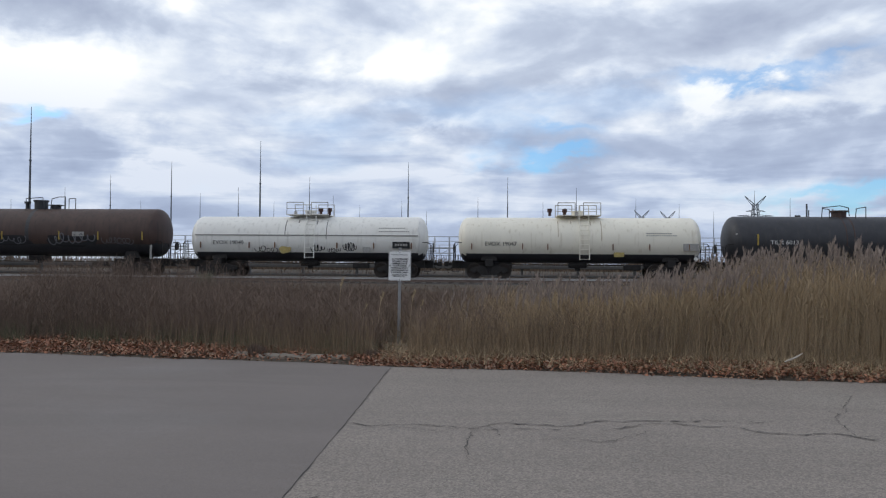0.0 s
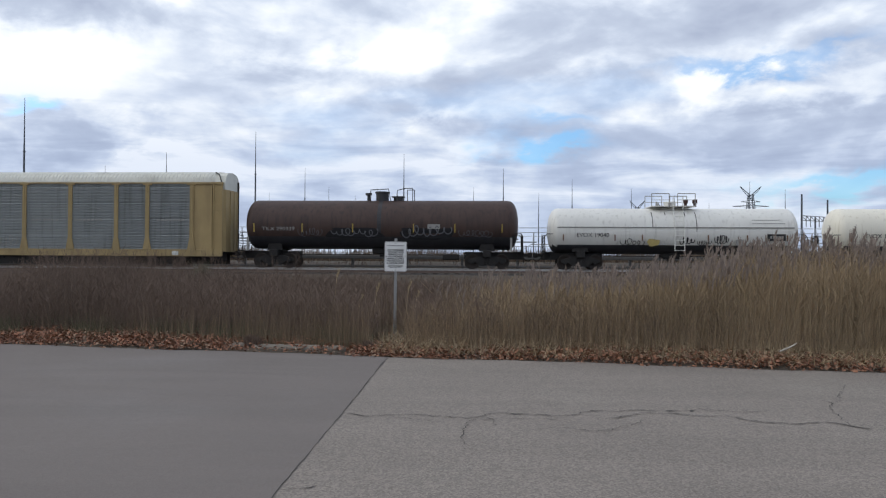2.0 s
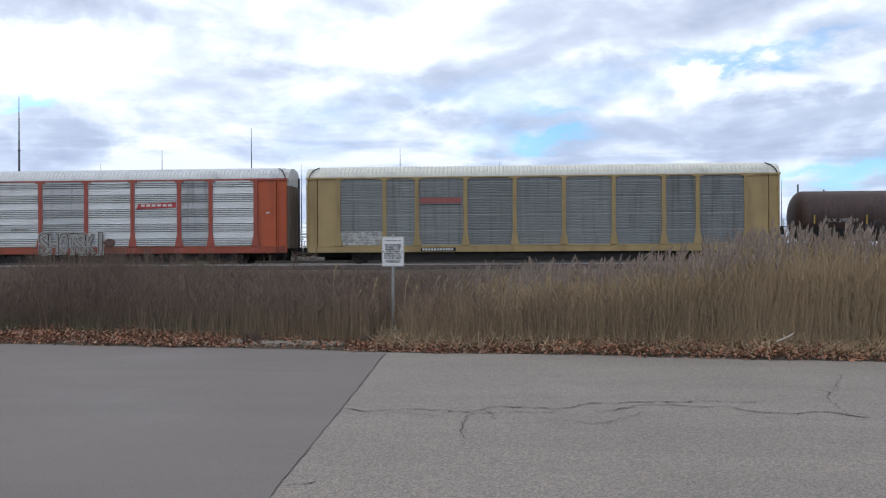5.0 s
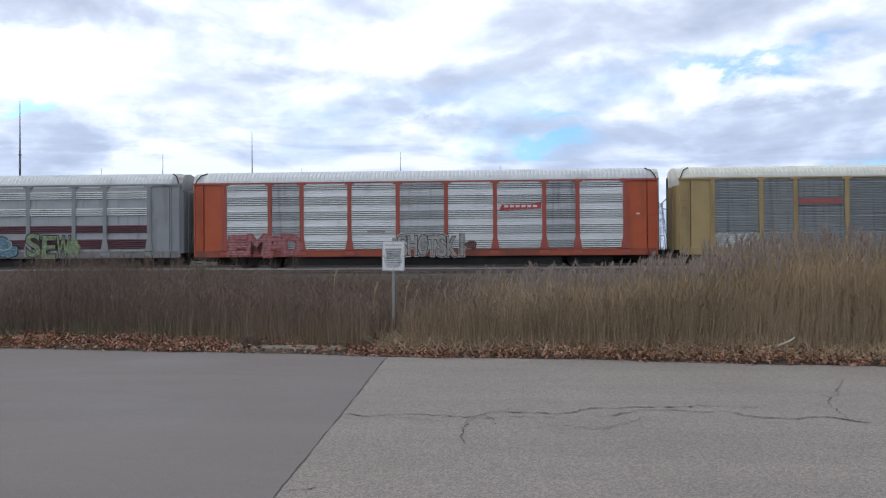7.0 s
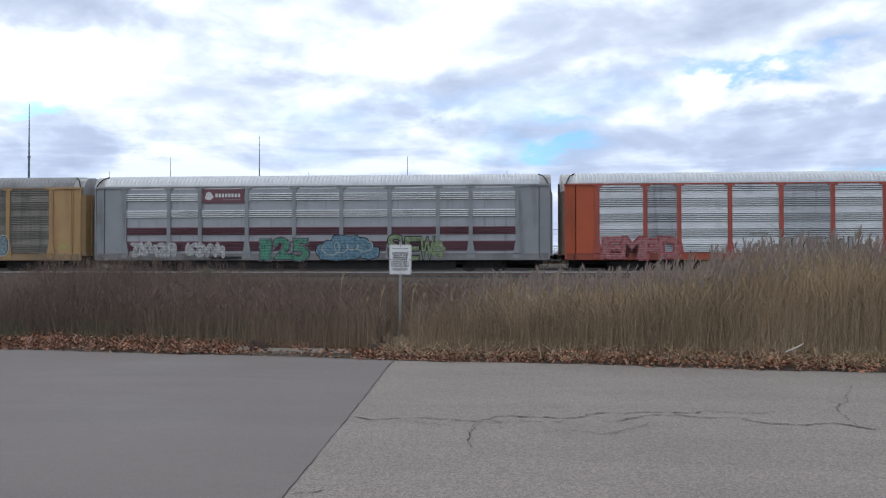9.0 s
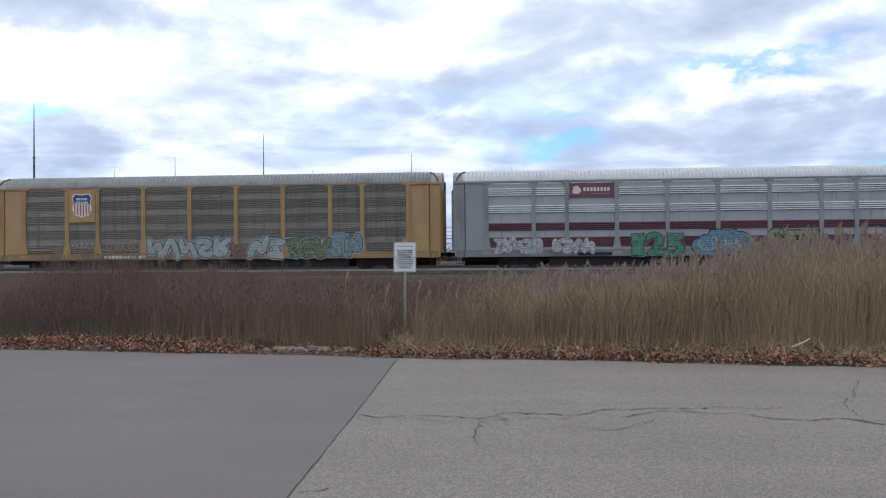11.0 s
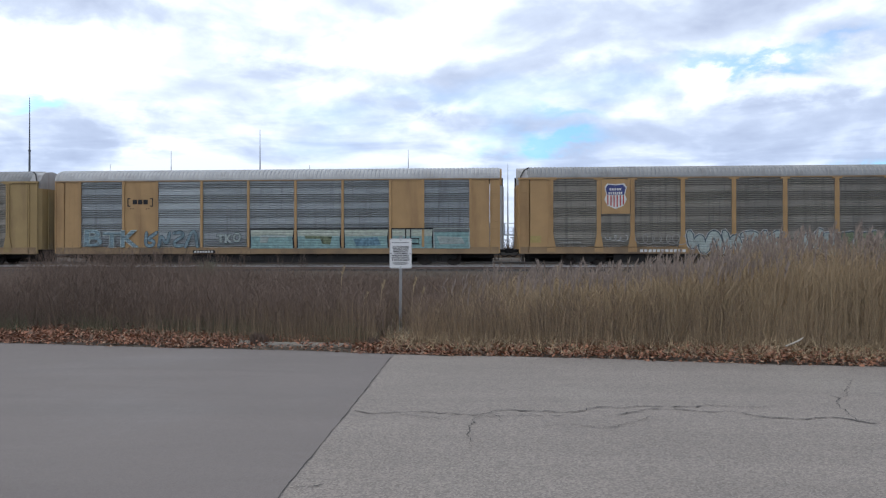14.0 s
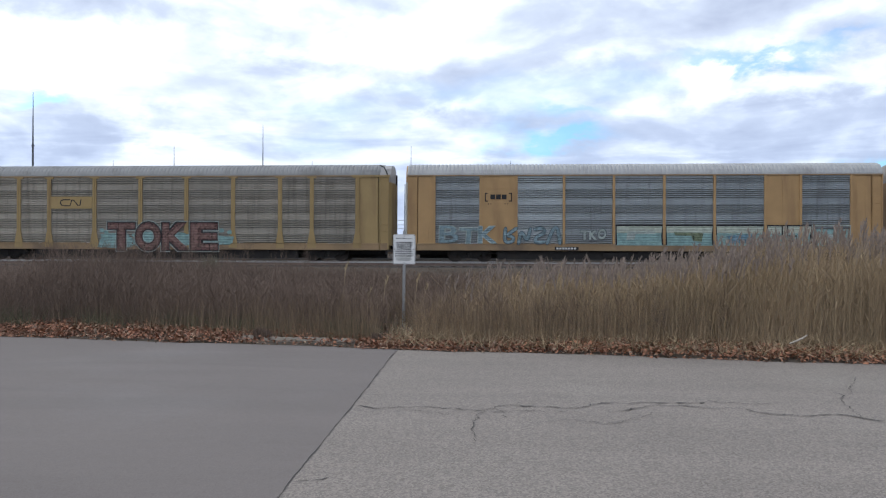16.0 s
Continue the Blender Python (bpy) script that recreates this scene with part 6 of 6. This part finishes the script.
def kerbs():
    for x, y, L, rz, lab in ((-3.45, 13.92, 1.75, -4, "long weathered concrete kerb block half sunk in leaves"), (-4.75, 14.12, 0.5, 8, "short broken piece of concrete kerb in leaves")):
        g = Geo()
        n = 14
        rings = []
        rnd = random.Random(int(L * 100))
        for i in range(n + 1):
            xx = -L / 2 + L * i / n
            j = rnd.uniform(-0.012, 0.012)
            rings.append([(xx, -0.12 + j, -0.1), (xx, -0.11 + j, 0.09 + j), (xx, -0.07, 0.13 + j), (xx, 0.07, 0.13 - j), (xx, 0.11, 0.09), (xx, 0.12, -0.1)])
        g.loft(rings, True)
        k = single("kerb_block", g, M_concrete, lab, "kerb", "kerb pieces")
        k.matrix_basis = pose(x, y, -0.055, 2, 0, rz)
    s = Geo()
    pts = [(-0.15, 0, 0), (-0.05, 0.015, 0.02), (0.06, 0.01, 0.05), (0.16, 0.02, 0.09)]
    rad = (0.02, 0.027, 0.024, 0.014)
    s.loft([[(p[0], p[1] + r * math.cos(a), p[2] + 0.6 * r * math.sin(a)) for a in (2 * math.pi * k / 8 for k in range(8))] for p, r in zip(pts, rad)], True)
    st = single("wood_stick", s, M_stick, "bleached broken piece of wood lying at the reeds", "stick", smooth=True)
    st.matrix_basis = pose(4.74, 12.5, 0.26, 0, -8, 6)


# ---- plants ----
def mesh_np(name, verts, faces, material):
    me = bpy.data.meshes.new(name)
    nv, nf = len(verts), len(faces)
    k = faces.shape[1]
    me.vertices.add(nv)
    me.vertices.foreach_set("co", verts.astype(np.float32).ravel())
    me.loops.add(nf * k)
    me.loops.foreach_set("vertex_index", faces.astype(np.int32).ravel())
    me.polygons.add(nf)
    me.polygons.foreach_set("loop_start", np.arange(0, nf * k, k, dtype=np.int32))
    me.update(calc_edges=True)
    me.materials.append(material)
    return me


def blades(rng, base, height, width, lean, bend, seg=3, tip=0.15, azimuth=None):
    """Tapered blades: base (n,3), height and width (n,), lean and bend as shares of the height."""
    n = len(base)
    az = rng.uniform(0, 2 * np.pi, n) if azimuth is None else azimuth
    face = rng.uniform(-0.9, 0.9, n)
    side = np.stack([np.cos(face), np.sin(face), np.zeros(n)], 1)
    way = np.stack([np.cos(az), np.sin(az), np.zeros(n)], 1)
    V = []
    for i in range(seg + 1):
        t = i / seg
        c = base + way * (height * (lean * t + bend * t * t))[:, None]
        c[:, 2] += height * t * (1 - 0.25 * np.abs(bend) * t)
        w = width * (1 - (1 - tip) * t) * 0.5
        V += [c - side * w[:, None], c + side * w[:, None]]
    V = np.stack(V, 1)
    k = 2 * (seg + 1)
    F = np.concatenate([np.arange(n)[:, None] * k + np.array([2 * i, 2 * i + 1, 2 * i + 3, 2 * i + 2]) for i in range(seg)])
    return V.reshape(-1, 3), F


def gather(pieces):
    V, F, off = [], [], 0
    for v, f in pieces:
        V.append(v)
        F.append(f + off)
        off += len(v)
    return np.concatenate(V), np.concatenate(F)


def ground_np(x, y):
    return np.array([ground_z(a, b) for a, b in zip(x, y)])


def edge_np(x):
    return 12.79 - 0.142 * x + 0.05 * np.sin(x * 1.3) + 0.03 * np.sin(x * 3.7 + 1)


def reed_height(x):
    """The reeds stand taller towards the east."""
    return np.interp(x, [-1.6, -0.2, 1.5, 3.2, 4.1, 5.0, 5.6, 6.6, 14], [0.80, 1.0, 1.15, 1.28, 1.48, 1.78, 1.90, 1.82, 1.8])


def value_noise(x, y, step, seed):
    """Smooth random field over the plan, 0 to 1, with features of about step metres."""
    table = np.random.default_rng(seed).uniform(0, 1, (64, 64))
    u, v = x / step, y / step
    i, j = np.floor(u).astype(int), np.floor(v).astype(int)
    a, b = u - i, v - j
    a, b = a * a * (3 - 2 * a), b * b * (3 - 2 * b)
    i, j = i % 63, j % 63
    return (table[i, j] * (1 - a) + table[i + 1, j] * a) * (1 - b) + (table[i, j + 1] * (1 - a) + table[i + 1, j + 1] * a) * b


def reeds():
    rng = np.random.default_rng(5)
    n = 26000
    x = rng.uniform(-1.2, 13, n)
    d = 1.25 + 4.4 * rng.uniform(0, 1, n) ** 1.3
    y = edge_np(x) + d
    clump = value_noise(x, y, 0.55, 41)
    tuft = value_noise(x, y * 0.5, 0.22, 42)
    keep = (rng.uniform(0, 1, n) < np.clip((x + 1.6) / 4.5, 0.10, 1)) & (rng.uniform(0, 1, n) < 0.45 + 0.75 * clump)
    x, y, clump, tuft = x[keep], y[keep], clump[keep], tuft[keep]
    n = len(x)
    base = np.stack([x, y, ground_np(x, y) - 0.03], 1)
    h = reed_height(x) * (0.62 + 0.36 * rng.uniform(0, 1, n) ** 1.2) * (0.76 + 0.14 * clump + 0.14 * tuft + 0.20 * value_noise(x, y * 0.6, 1.1, 43))
    wind = rng.normal(0.15, 0.7, n)
    lean = rng.normal(0.02, 0.09, n)
    bend = np.abs(rng.normal(0.05, 0.07, n))
    pieces = [blades(rng, base, h, rng.uniform(0.004, 0.008, n), lean, bend, 3, 0.4, wind)]
    gold = []
    # long drooping leaves, thicker in the upper half, hanging at every angle
    for k in range(6):
        pick = rng.uniform(0, 1, n) < 0.75
        m = pick.sum()
        at = rng.uniform(0.15, 0.92, m)
        b = base[pick].copy()
        hh = h[pick]
        b[:, 0] += hh * lean[pick] * at * np.cos(wind[pick])
        b[:, 2] += hh * at
        (gold if k == 5 else pieces).append(blades(rng, b, rng.uniform(0.14, 0.42, m), rng.uniform(0.004, 0.0095, m), rng.uniform(0.15, 1.1, m), rng.uniform(-0.1, 0.7, m), 2, 0.1))
    # dead broken stalks in the skirt
    m = 11000
    xs = rng.uniform(-1.5, 15, m)
    ys = edge_np(xs) + rng.uniform(0.95, 2.2, m)
    b = np.stack([xs, ys, ground_np(xs, ys)], 1)
    pieces.append(blades(rng, b, rng.uniform(0.15, 0.8, m), rng.uniform(0.005, 0.011, m), rng.normal(0, 0.7, m), rng.normal(0, 0.3, m), 2, 0.3))
    V, F = gather(pieces)
    tagged(new("reed_bed", mesh_np("reed_bed", V, F, M_reed)), "dense stand of tall dry tan reeds", "reeds", kind="stuff")
    V, F = gather(gold)
    tagged(new("reed_leaves", mesh_np("reed_leaves", V, F, M_reedgold)), "golden dry leaves hanging among the reeds", "reeds", kind="stuff")
    # plumes: upright feathery spindles, broad below the middle, pointed and nodding
    tall = (h > reed_height(x) * 0.78) & (rng.uniform(0, 1, n) < 0.14)
    idx = np.nonzero(tall)[0]
    top = base[idx].copy()
    tt = h[idx] * (lean[idx] + bend[idx])
    top[:, 0] += tt * np.cos(wind[idx])
    top[:, 1] += tt * np.sin(wind[idx])
    top[:, 2] += h[idx] * 0.96
    pieces = []
    m = len(idx)
    L = rng.uniform(0.22, 0.44, m)
    nod = rng.normal(0.12, 0.16, m)
    for j in range(24):
        t = j / 23.0
        b = top.copy()
        b[:, 2] += L * t * 0.80
        b[:, 0] += L * nod * t * t
        body = 0.35 + 1.2 * t * (1 - t) * 2 if t < 0.5 else 0.95 - 0.75 * (t - 0.5) * 2
        ln = L * 0.36 * (0.45 + 0.55 * body) * rng.uniform(0.7, 1.15, m)
        az = rng.uniform(0, 2 * np.pi, m)
        pieces.append(blades(rng, b, ln, rng.uniform(0.012, 0.024, m), rng.uniform(0.08, 0.42, m) * body, rng.uniform(0.0, 0.22, m), 2, 0.12, az))
    V, F = gather(pieces)
    tagged(new("reed_plumes", mesh_np("reed_plumes", V, F, M_plume)), "feathery grey-brown seed plumes of the reeds", "reeds", kind="stuff")


def mown(rng, x, y):
    """True where growth stays: it is thinned in front of the sign's post."""
    return ~((x > -2.15) & (x < -1.5) & (y > 13.0) & (y < 15.75) & (rng.uniform(0, 1, len(x)) < 0.85))


def weeds():
    rng = np.random.default_rng(9)
    # dark goldenrod-like weeds west of the sign: thin stalks with many fine twigs
    n = 30000
    x = rng.uniform(-17, 4.5, n)
    d = 1.15 + 11 * rng.uniform(0, 1, n) ** 1.5
    y = edge_np(x) + d
    patch = value_noise(x, y, 1.1, 51)
    bush = value_noise(x, y, 0.4, 52)
    keep = (rng.uniform(0, 1, n) < np.clip((4.8 - x) / 6, 0.1, 1)) & mown(rng, x, y) & (rng.uniform(0, 1, n) < 0.35 + 0.9 * bush)
    x, y, patch, bush = x[keep], y[keep], patch[keep], bush[keep]
    n = len(x)
    base = np.stack([x, y, ground_np(x, y) - 0.03], 1)
    hmax = np.interp(x, [-17, -9, -6, -3.5, -2, 0, 1.5, 4.5], [1.38, 1.35, 1.30, 1.15, 1.02, 1.0, 1.05, 1.15])
    h = hmax * (0.45 + 0.52 * rng.uniform(0, 1, n)) * (0.78 + 0.20 * patch + 0.16 * bush)
    lean = rng.normal(0, 0.13, n)
    bend = rng.normal(0, 0.08, n)
    az = rng.uniform(0, 2 * np.pi, n)
    pieces = [blades(rng, base, h, rng.uniform(0.003, 0.007, n), lean, bend, 2, 0.35, az)]
    for k in range(10):
        at = rng.uniform(0.10, 1.0, n) ** 0.8
        b = base.copy()
        b[:, 0] += h * lean * at * np.cos(az)
        b[:, 1] += h * lean * at * np.sin(az)
        b[:, 2] += h * at * 0.98
        pieces.append(blades(rng, b, rng.uniform(0.06, 0.22, n), rng.uniform(0.0035, 0.0085, n), rng.uniform(0.2, 1.3, n), rng.uniform(-0.2, 0.5, n), 1, 0.3))
    for xa, xb, m in ((-10.2, -8.0, 300), (-8.0, -5.6, 110), (-4.9, -4.2, 14)):
        xs = rng.uniform(xa, xb, m)
        ys = edge_np(xs) + rng.uniform(1.6, 4.5, m)
        b0 = np.stack([xs, ys, ground_np(xs, ys)], 1)
        hs = rng.uniform(1.2, 1.72, m)
        pieces.append(blades(rng, b0, hs, rng.uniform(0.005, 0.009, m), rng.normal(0, 0.06, m), rng.normal(0, 0.05, m), 2, 0.4))
        for k in range(22):
            b1 = b0.copy()
            b1[:, 2] += hs * rng.uniform(0.45, 0.99, m)
            pieces.append(blades(rng, b1, rng.uniform(0.08, 0.26, m), rng.uniform(0.003, 0.007, m), rng.uniform(0.2, 0.9, m), rng.uniform(-0.2, 0.3, m), 1, 0.3))
    V, F = gather(pieces)
    tagged(new("weed_field", mesh_np("weed_field", V, F, M_weed)), "thicket of dark brown dead weed stalks", "weeds", kind="stuff")
    # dull green growth at their feet
    n = 16000
    x = rng.uniform(-17, -1.5, n)
    y = edge_np(x) + rng.uniform(0.85, 2.6, n)
    keep = (value_noise(x, y, 0.9, 53) + rng.uniform(-0.25, 0.25, n) > 0.48) & mown(rng, x, y)
    x, y = x[keep], y[keep]
    n = len(x)
    base = np.stack([x, y, ground_np(x, y) - 0.02], 1)
    V, F = blades(rng, base, rng.uniform(0.15, 0.50, n), rng.uniform(0.006, 0.014, n), rng.normal(0, 0.4, n), rng.normal(0, 0.4, n), 2, 0.2)
    tagged(new("green_undergrowth", mesh_np("green_undergrowth", V, F, M_greenweed)), "dull green grass at the feet of the weeds", "grass", kind="stuff")
    # paler grass among them, towards the sign
    n = 9000
    x = rng.normal(-1.0, 3.2, n)
    y = edge_np(x) + 0.6 + 6 * rng.uniform(0, 1, n) ** 1.7
    keep = mown(rng, x, y)
    x, y = x[keep], y[keep]
    n = len(x)
    base = np.stack([x, y, ground_np(x, y) - 0.02], 1)
    h = rng.uniform(0.35, 0.95, n) * np.interp(x, [-8, 2], [0.85, 1.1])
    pieces = [blades(rng, base, h, rng.uniform(0.005, 0.010, n), rng.normal(0, 0.12, n), rng.normal(0, 0.12, n), 2, 0.2)]
    V, F = gather(pieces)
    tagged(new("tall_dry_grass", mesh_np("tall_dry_grass", V, F, M_drygrass)), "thin tan dry grass between the weeds", "grass", kind="stuff")
    # low growth over the field up to the ballast
    n = 30000
    x = rng.uniform(-34, 40, n)
    y = rng.uniform(17, 40.5, n)
    keep = np.abs(x) < 4 + y * 0.62
    x, y = x[keep], y[keep]
    n = len(x)
    base = np.stack([x, y, ground_np(x, y) - 0.02], 1)
    patch = 0.5 + 0.5 * np.sin(x * 0.31 + 1) * np.sin(y * 0.4 + x * 0.13)
    h = (0.30 + 0.55 * rng.uniform(0, 1, n) ** 2) * (0.6 + 0.6 * patch) * np.interp(y, [17, 33, 37, 40.5], [1.1, 0.95, 0.6, 0.22])
    pieces = [blades(rng, base, h, rng.uniform(0.015, 0.035, n), rng.normal(0, 0.25, n), rng.normal(0, 0.2, n), 2, 0.2)]
    for k in range(2):
        b = base.copy()
        b[:, :2] += rng.normal(0, 0.12, (n, 2))
        pieces.append(blades(rng, b, h * rng.uniform(0.5, 0.9, n), rng.uniform(0.012, 0.03, n), rng.normal(0, 0.5, n), rng.normal(0, 0.3, n), 1, 0.2))
    m = 7000
    x = rng.uniform(-60, 60, m)
    y = rng.uniform(51.0, 60, m)
    b = np.stack([x, y, ground_np(x, y) - 0.02], 1)
    pieces.append(blades(rng, b, rng.uniform(0.2, 0.65, m), rng.uniform(0.02, 0.05, m), rng.normal(0, 0.3, m), rng.normal(0, 0.2, m), 2, 0.2))
    m = 17000
    x = rng.uniform(-60, 60, m)
    y = rng.uniform(59.0, 63.2, m)
    tuft = 0.5 + 0.5 * np.sin(x * 0.9) * np.sin(x * 0.33 + 2)
    b = np.stack([x, y, np.full(m, 1.38)], 1)
    pieces.append(blades(rng, b, rng.uniform(0.45, 0.95, m) * (0.8 + 0.6 * tuft), rng.uniform(0.04, 0.08, m), rng.normal(0, 0.3, m), rng.normal(0, 0.2, m), 2, 0.2))
    V, F = gather(pieces)
    tagged(new("low_weeds", mesh_np("low_weeds", V, F, M_weedfar)), "low tangled brown dry weeds over the field", "weeds", kind="stuff")


def pale_tufts():
    """A few pale seed heads and bushes that stand out."""
    rng = np.random.default_rng(3)
    spots = [(-2.33, 15.3, 0.95), (-1.70, 15.4, 1.0), (-1.52, 15.2, 0.80), (-3.4, 16.6, 1.22), (1.1, 15.0, 1.22), (-2.75, 15.8, 0.7)]
    for x, y, h in spots:
        t = thing("seed_stalk", "single pale seed stalk with a tufted head", "reeds", pose(x, y, 0.05), "pale seed stalks by the sign")
        part("stalk", Geo().path([(0, 0, -0.05), (0.02, 0, h * 0.5), (0.07, 0, h)], 0.005, 5), M_straw, t)
        n = 60
        k = rng.uniform(0, 1, n)
        base = np.stack([0.07 + 0.06 * k + rng.normal(0, 0.006, n), rng.normal(0, 0.008, n), h - 0.02 + 0.17 * k], 1)
        V, F = blades(rng, base, rng.uniform(0.04, 0.08, n), rng.uniform(0.006, 0.012, n), rng.uniform(0.1, 0.5, n), rng.uniform(0, 0.3, n), 1, 0.2)
        part("plume", mesh_np("plume", V, F, M_straw), None, t)
    for x, y, h, m in ((-4.42, 14.05, 0.22, M_weed), (-4.28, 13.98, 0.18, M_weed), (-2.2, 13.75, 0.2, M_weed), (-14.6, 38.2, 1.0, M_bush), (-17.0, 30.0, 0.9, M_weed)):
        n = 500
        base = np.stack([x + rng.normal(0, 0.19, n) * min(1, h), y + rng.normal(0, 0.17, n) * min(1, h), np.full(n, ground_z(x, y)) + rng.uniform(0, 0.35, n) * h], 1)
        V, F = blades(rng, base, h * rng.uniform(0.4, 0.8, n), rng.uniform(0.012, 0.025, n), rng.normal(0, 0.3, n), rng.normal(0, 0.2, n), 2, 0.2)
        tagged(new("pale_bush", mesh_np("pale_bush", V, F, m)), "small pale tuft of dry brush near the track", "bush", kind="stuff")


def leaves():
    rng = np.random.default_rng(21)
    n = 60000
    x = rng.uniform(-17, 13, n)
    far = np.interp(x, [-17, -5, -4.5, -2.5, -1.5, 0, 13], [0.40, 0.38, 0.36, 0.30, 0.22, 0.38, 0.42])
    d = np.where(rng.uniform(0, 1, n) < 0.88, -0.05 + rng.gamma(2.0, far * 1.2, n), rng.uniform(-0.15, 2.2, n))
    thinned = 0.35 + 0.9 * value_noise(x, d + 20, 0.5, 61)
    before_kerb = (x > -4.7 + 0.35 * np.sin(d * 9)) & (x < -2.5) & (d < 0.95)
    keep = (rng.uniform(0, 1, n) < thinned) & ~(before_kerb & (rng.uniform(0, 1, n) < 0.80))
    x, d = x[keep], d[keep]
    n = len(x)
    y = edge_np(x) + d
    z = np.where(d > 0, ground_np(x, y) + 0.02, 0.012) + np.clip(d, 0, 0.4) * rng.uniform(0, 0.24, n)
    s = rng.uniform(0.014, 0.046, n)
    a = rng.uniform(0, 2 * np.pi, n)
    tilt = rng.normal(0, 0.45, (n, 2))
    u = np.stack([np.cos(a), np.sin(a), tilt[:, 0]], 1)
    w = np.stack([-np.sin(a), np.cos(a), tilt[:, 1]], 1)
    c = np.stack([x, y, z], 1)
    curl = rng.uniform(0.1, 0.6, n)[:, None] * np.array([[0, 0, 1.0]])
    S = s[:, None]
    V = np.stack([c - u * S, c + w * S * 0.55 + curl * S, c + u * S, c - w * S * 0.55 + curl * S], 1).reshape(-1, 3)
    V[:, 2] = np.maximum(V[:, 2], 0.006)
    i = np.arange(n)[:, None] * 4
    F = np.concatenate([i + np.array([0, 2, 1]), i + np.array([0, 3, 2])])
    pale = np.tile(rng.uniform(0, 1, n) < 0.22, 2)
    tagged(new("pale_leaf_litter", mesh_np("pale_leaf_litter", V, F[pale], M_leafpale)), "bleached tan leaves among the fallen leaves", "leaves", kind="stuff")
    tagged(new("leaf_litter", mesh_np("leaf_litter", V, F[~pale], M_leaf)), "drift of rust-brown fallen leaves along the pavement edge", "leaves", kind="stuff")
    n = 4200
    x = rng.uniform(-2, 13, n)
    y = edge_np(x) + rng.uniform(0.1, 1.6, n)
    base = np.stack([x, y, np.full(n, 0.06)], 1)
    V, F = blades(rng, base, rng.uniform(0.1, 0.35, n), rng.uniform(0.005, 0.012, n), rng.normal(0, 2.5, n), rng.normal(0, 0.5, n), 1, 0.4)
    V[:, 2] = np.maximum(V[:, 2], 0.02)
    tagged(new("straw_litter", mesh_np("straw_litter", V, F, M_straw)), "broken pale straw scattered over the leaves", "straw", kind="stuff")


masts()
tower(0.1888 * 420, 420, 0, 33, 4, "Y")
tower(0.2217 * 420, 420, 0, 32.5, 4, "Y")
tower(0.3315 * 380, 380, 0, 37, 5, "arms")
portal()
substation()
conifer(0.1324 * 105, 105, 1.4, 6.7, 4)
conifer(-9.6, 66, 1.4, 3.1, 6)
conifer(0.2534 * 105, 105, 1.4, 6.1, 8)
parking_sign()
kerbs()
pale_tufts()
leaves()
weeds()
reeds()
build_ground()
build_lot()
build_cracks()
build_tracks()


# ---- what moves ----
def place_of(t):
    return S0 + V0 * t + ACC * t * t


def motions():
    times = [i * 0.5 for i in range(33)]
    for car, centre in running:
        walk(car, [(t, pose(centre + place_of(t), TRACK_Y, RAIL_Z)) for t in times])
    spin = [(k / FPS, place_of(k / FPS) / WHEEL_R) for k in range(16 * FPS + 1)]
    for w, dx, _ in spinning:
        walk(w, [(t, pose(dx, 0, WHEEL_R, 0, math.degrees(a), 0)) for t, a in spin])


motions()
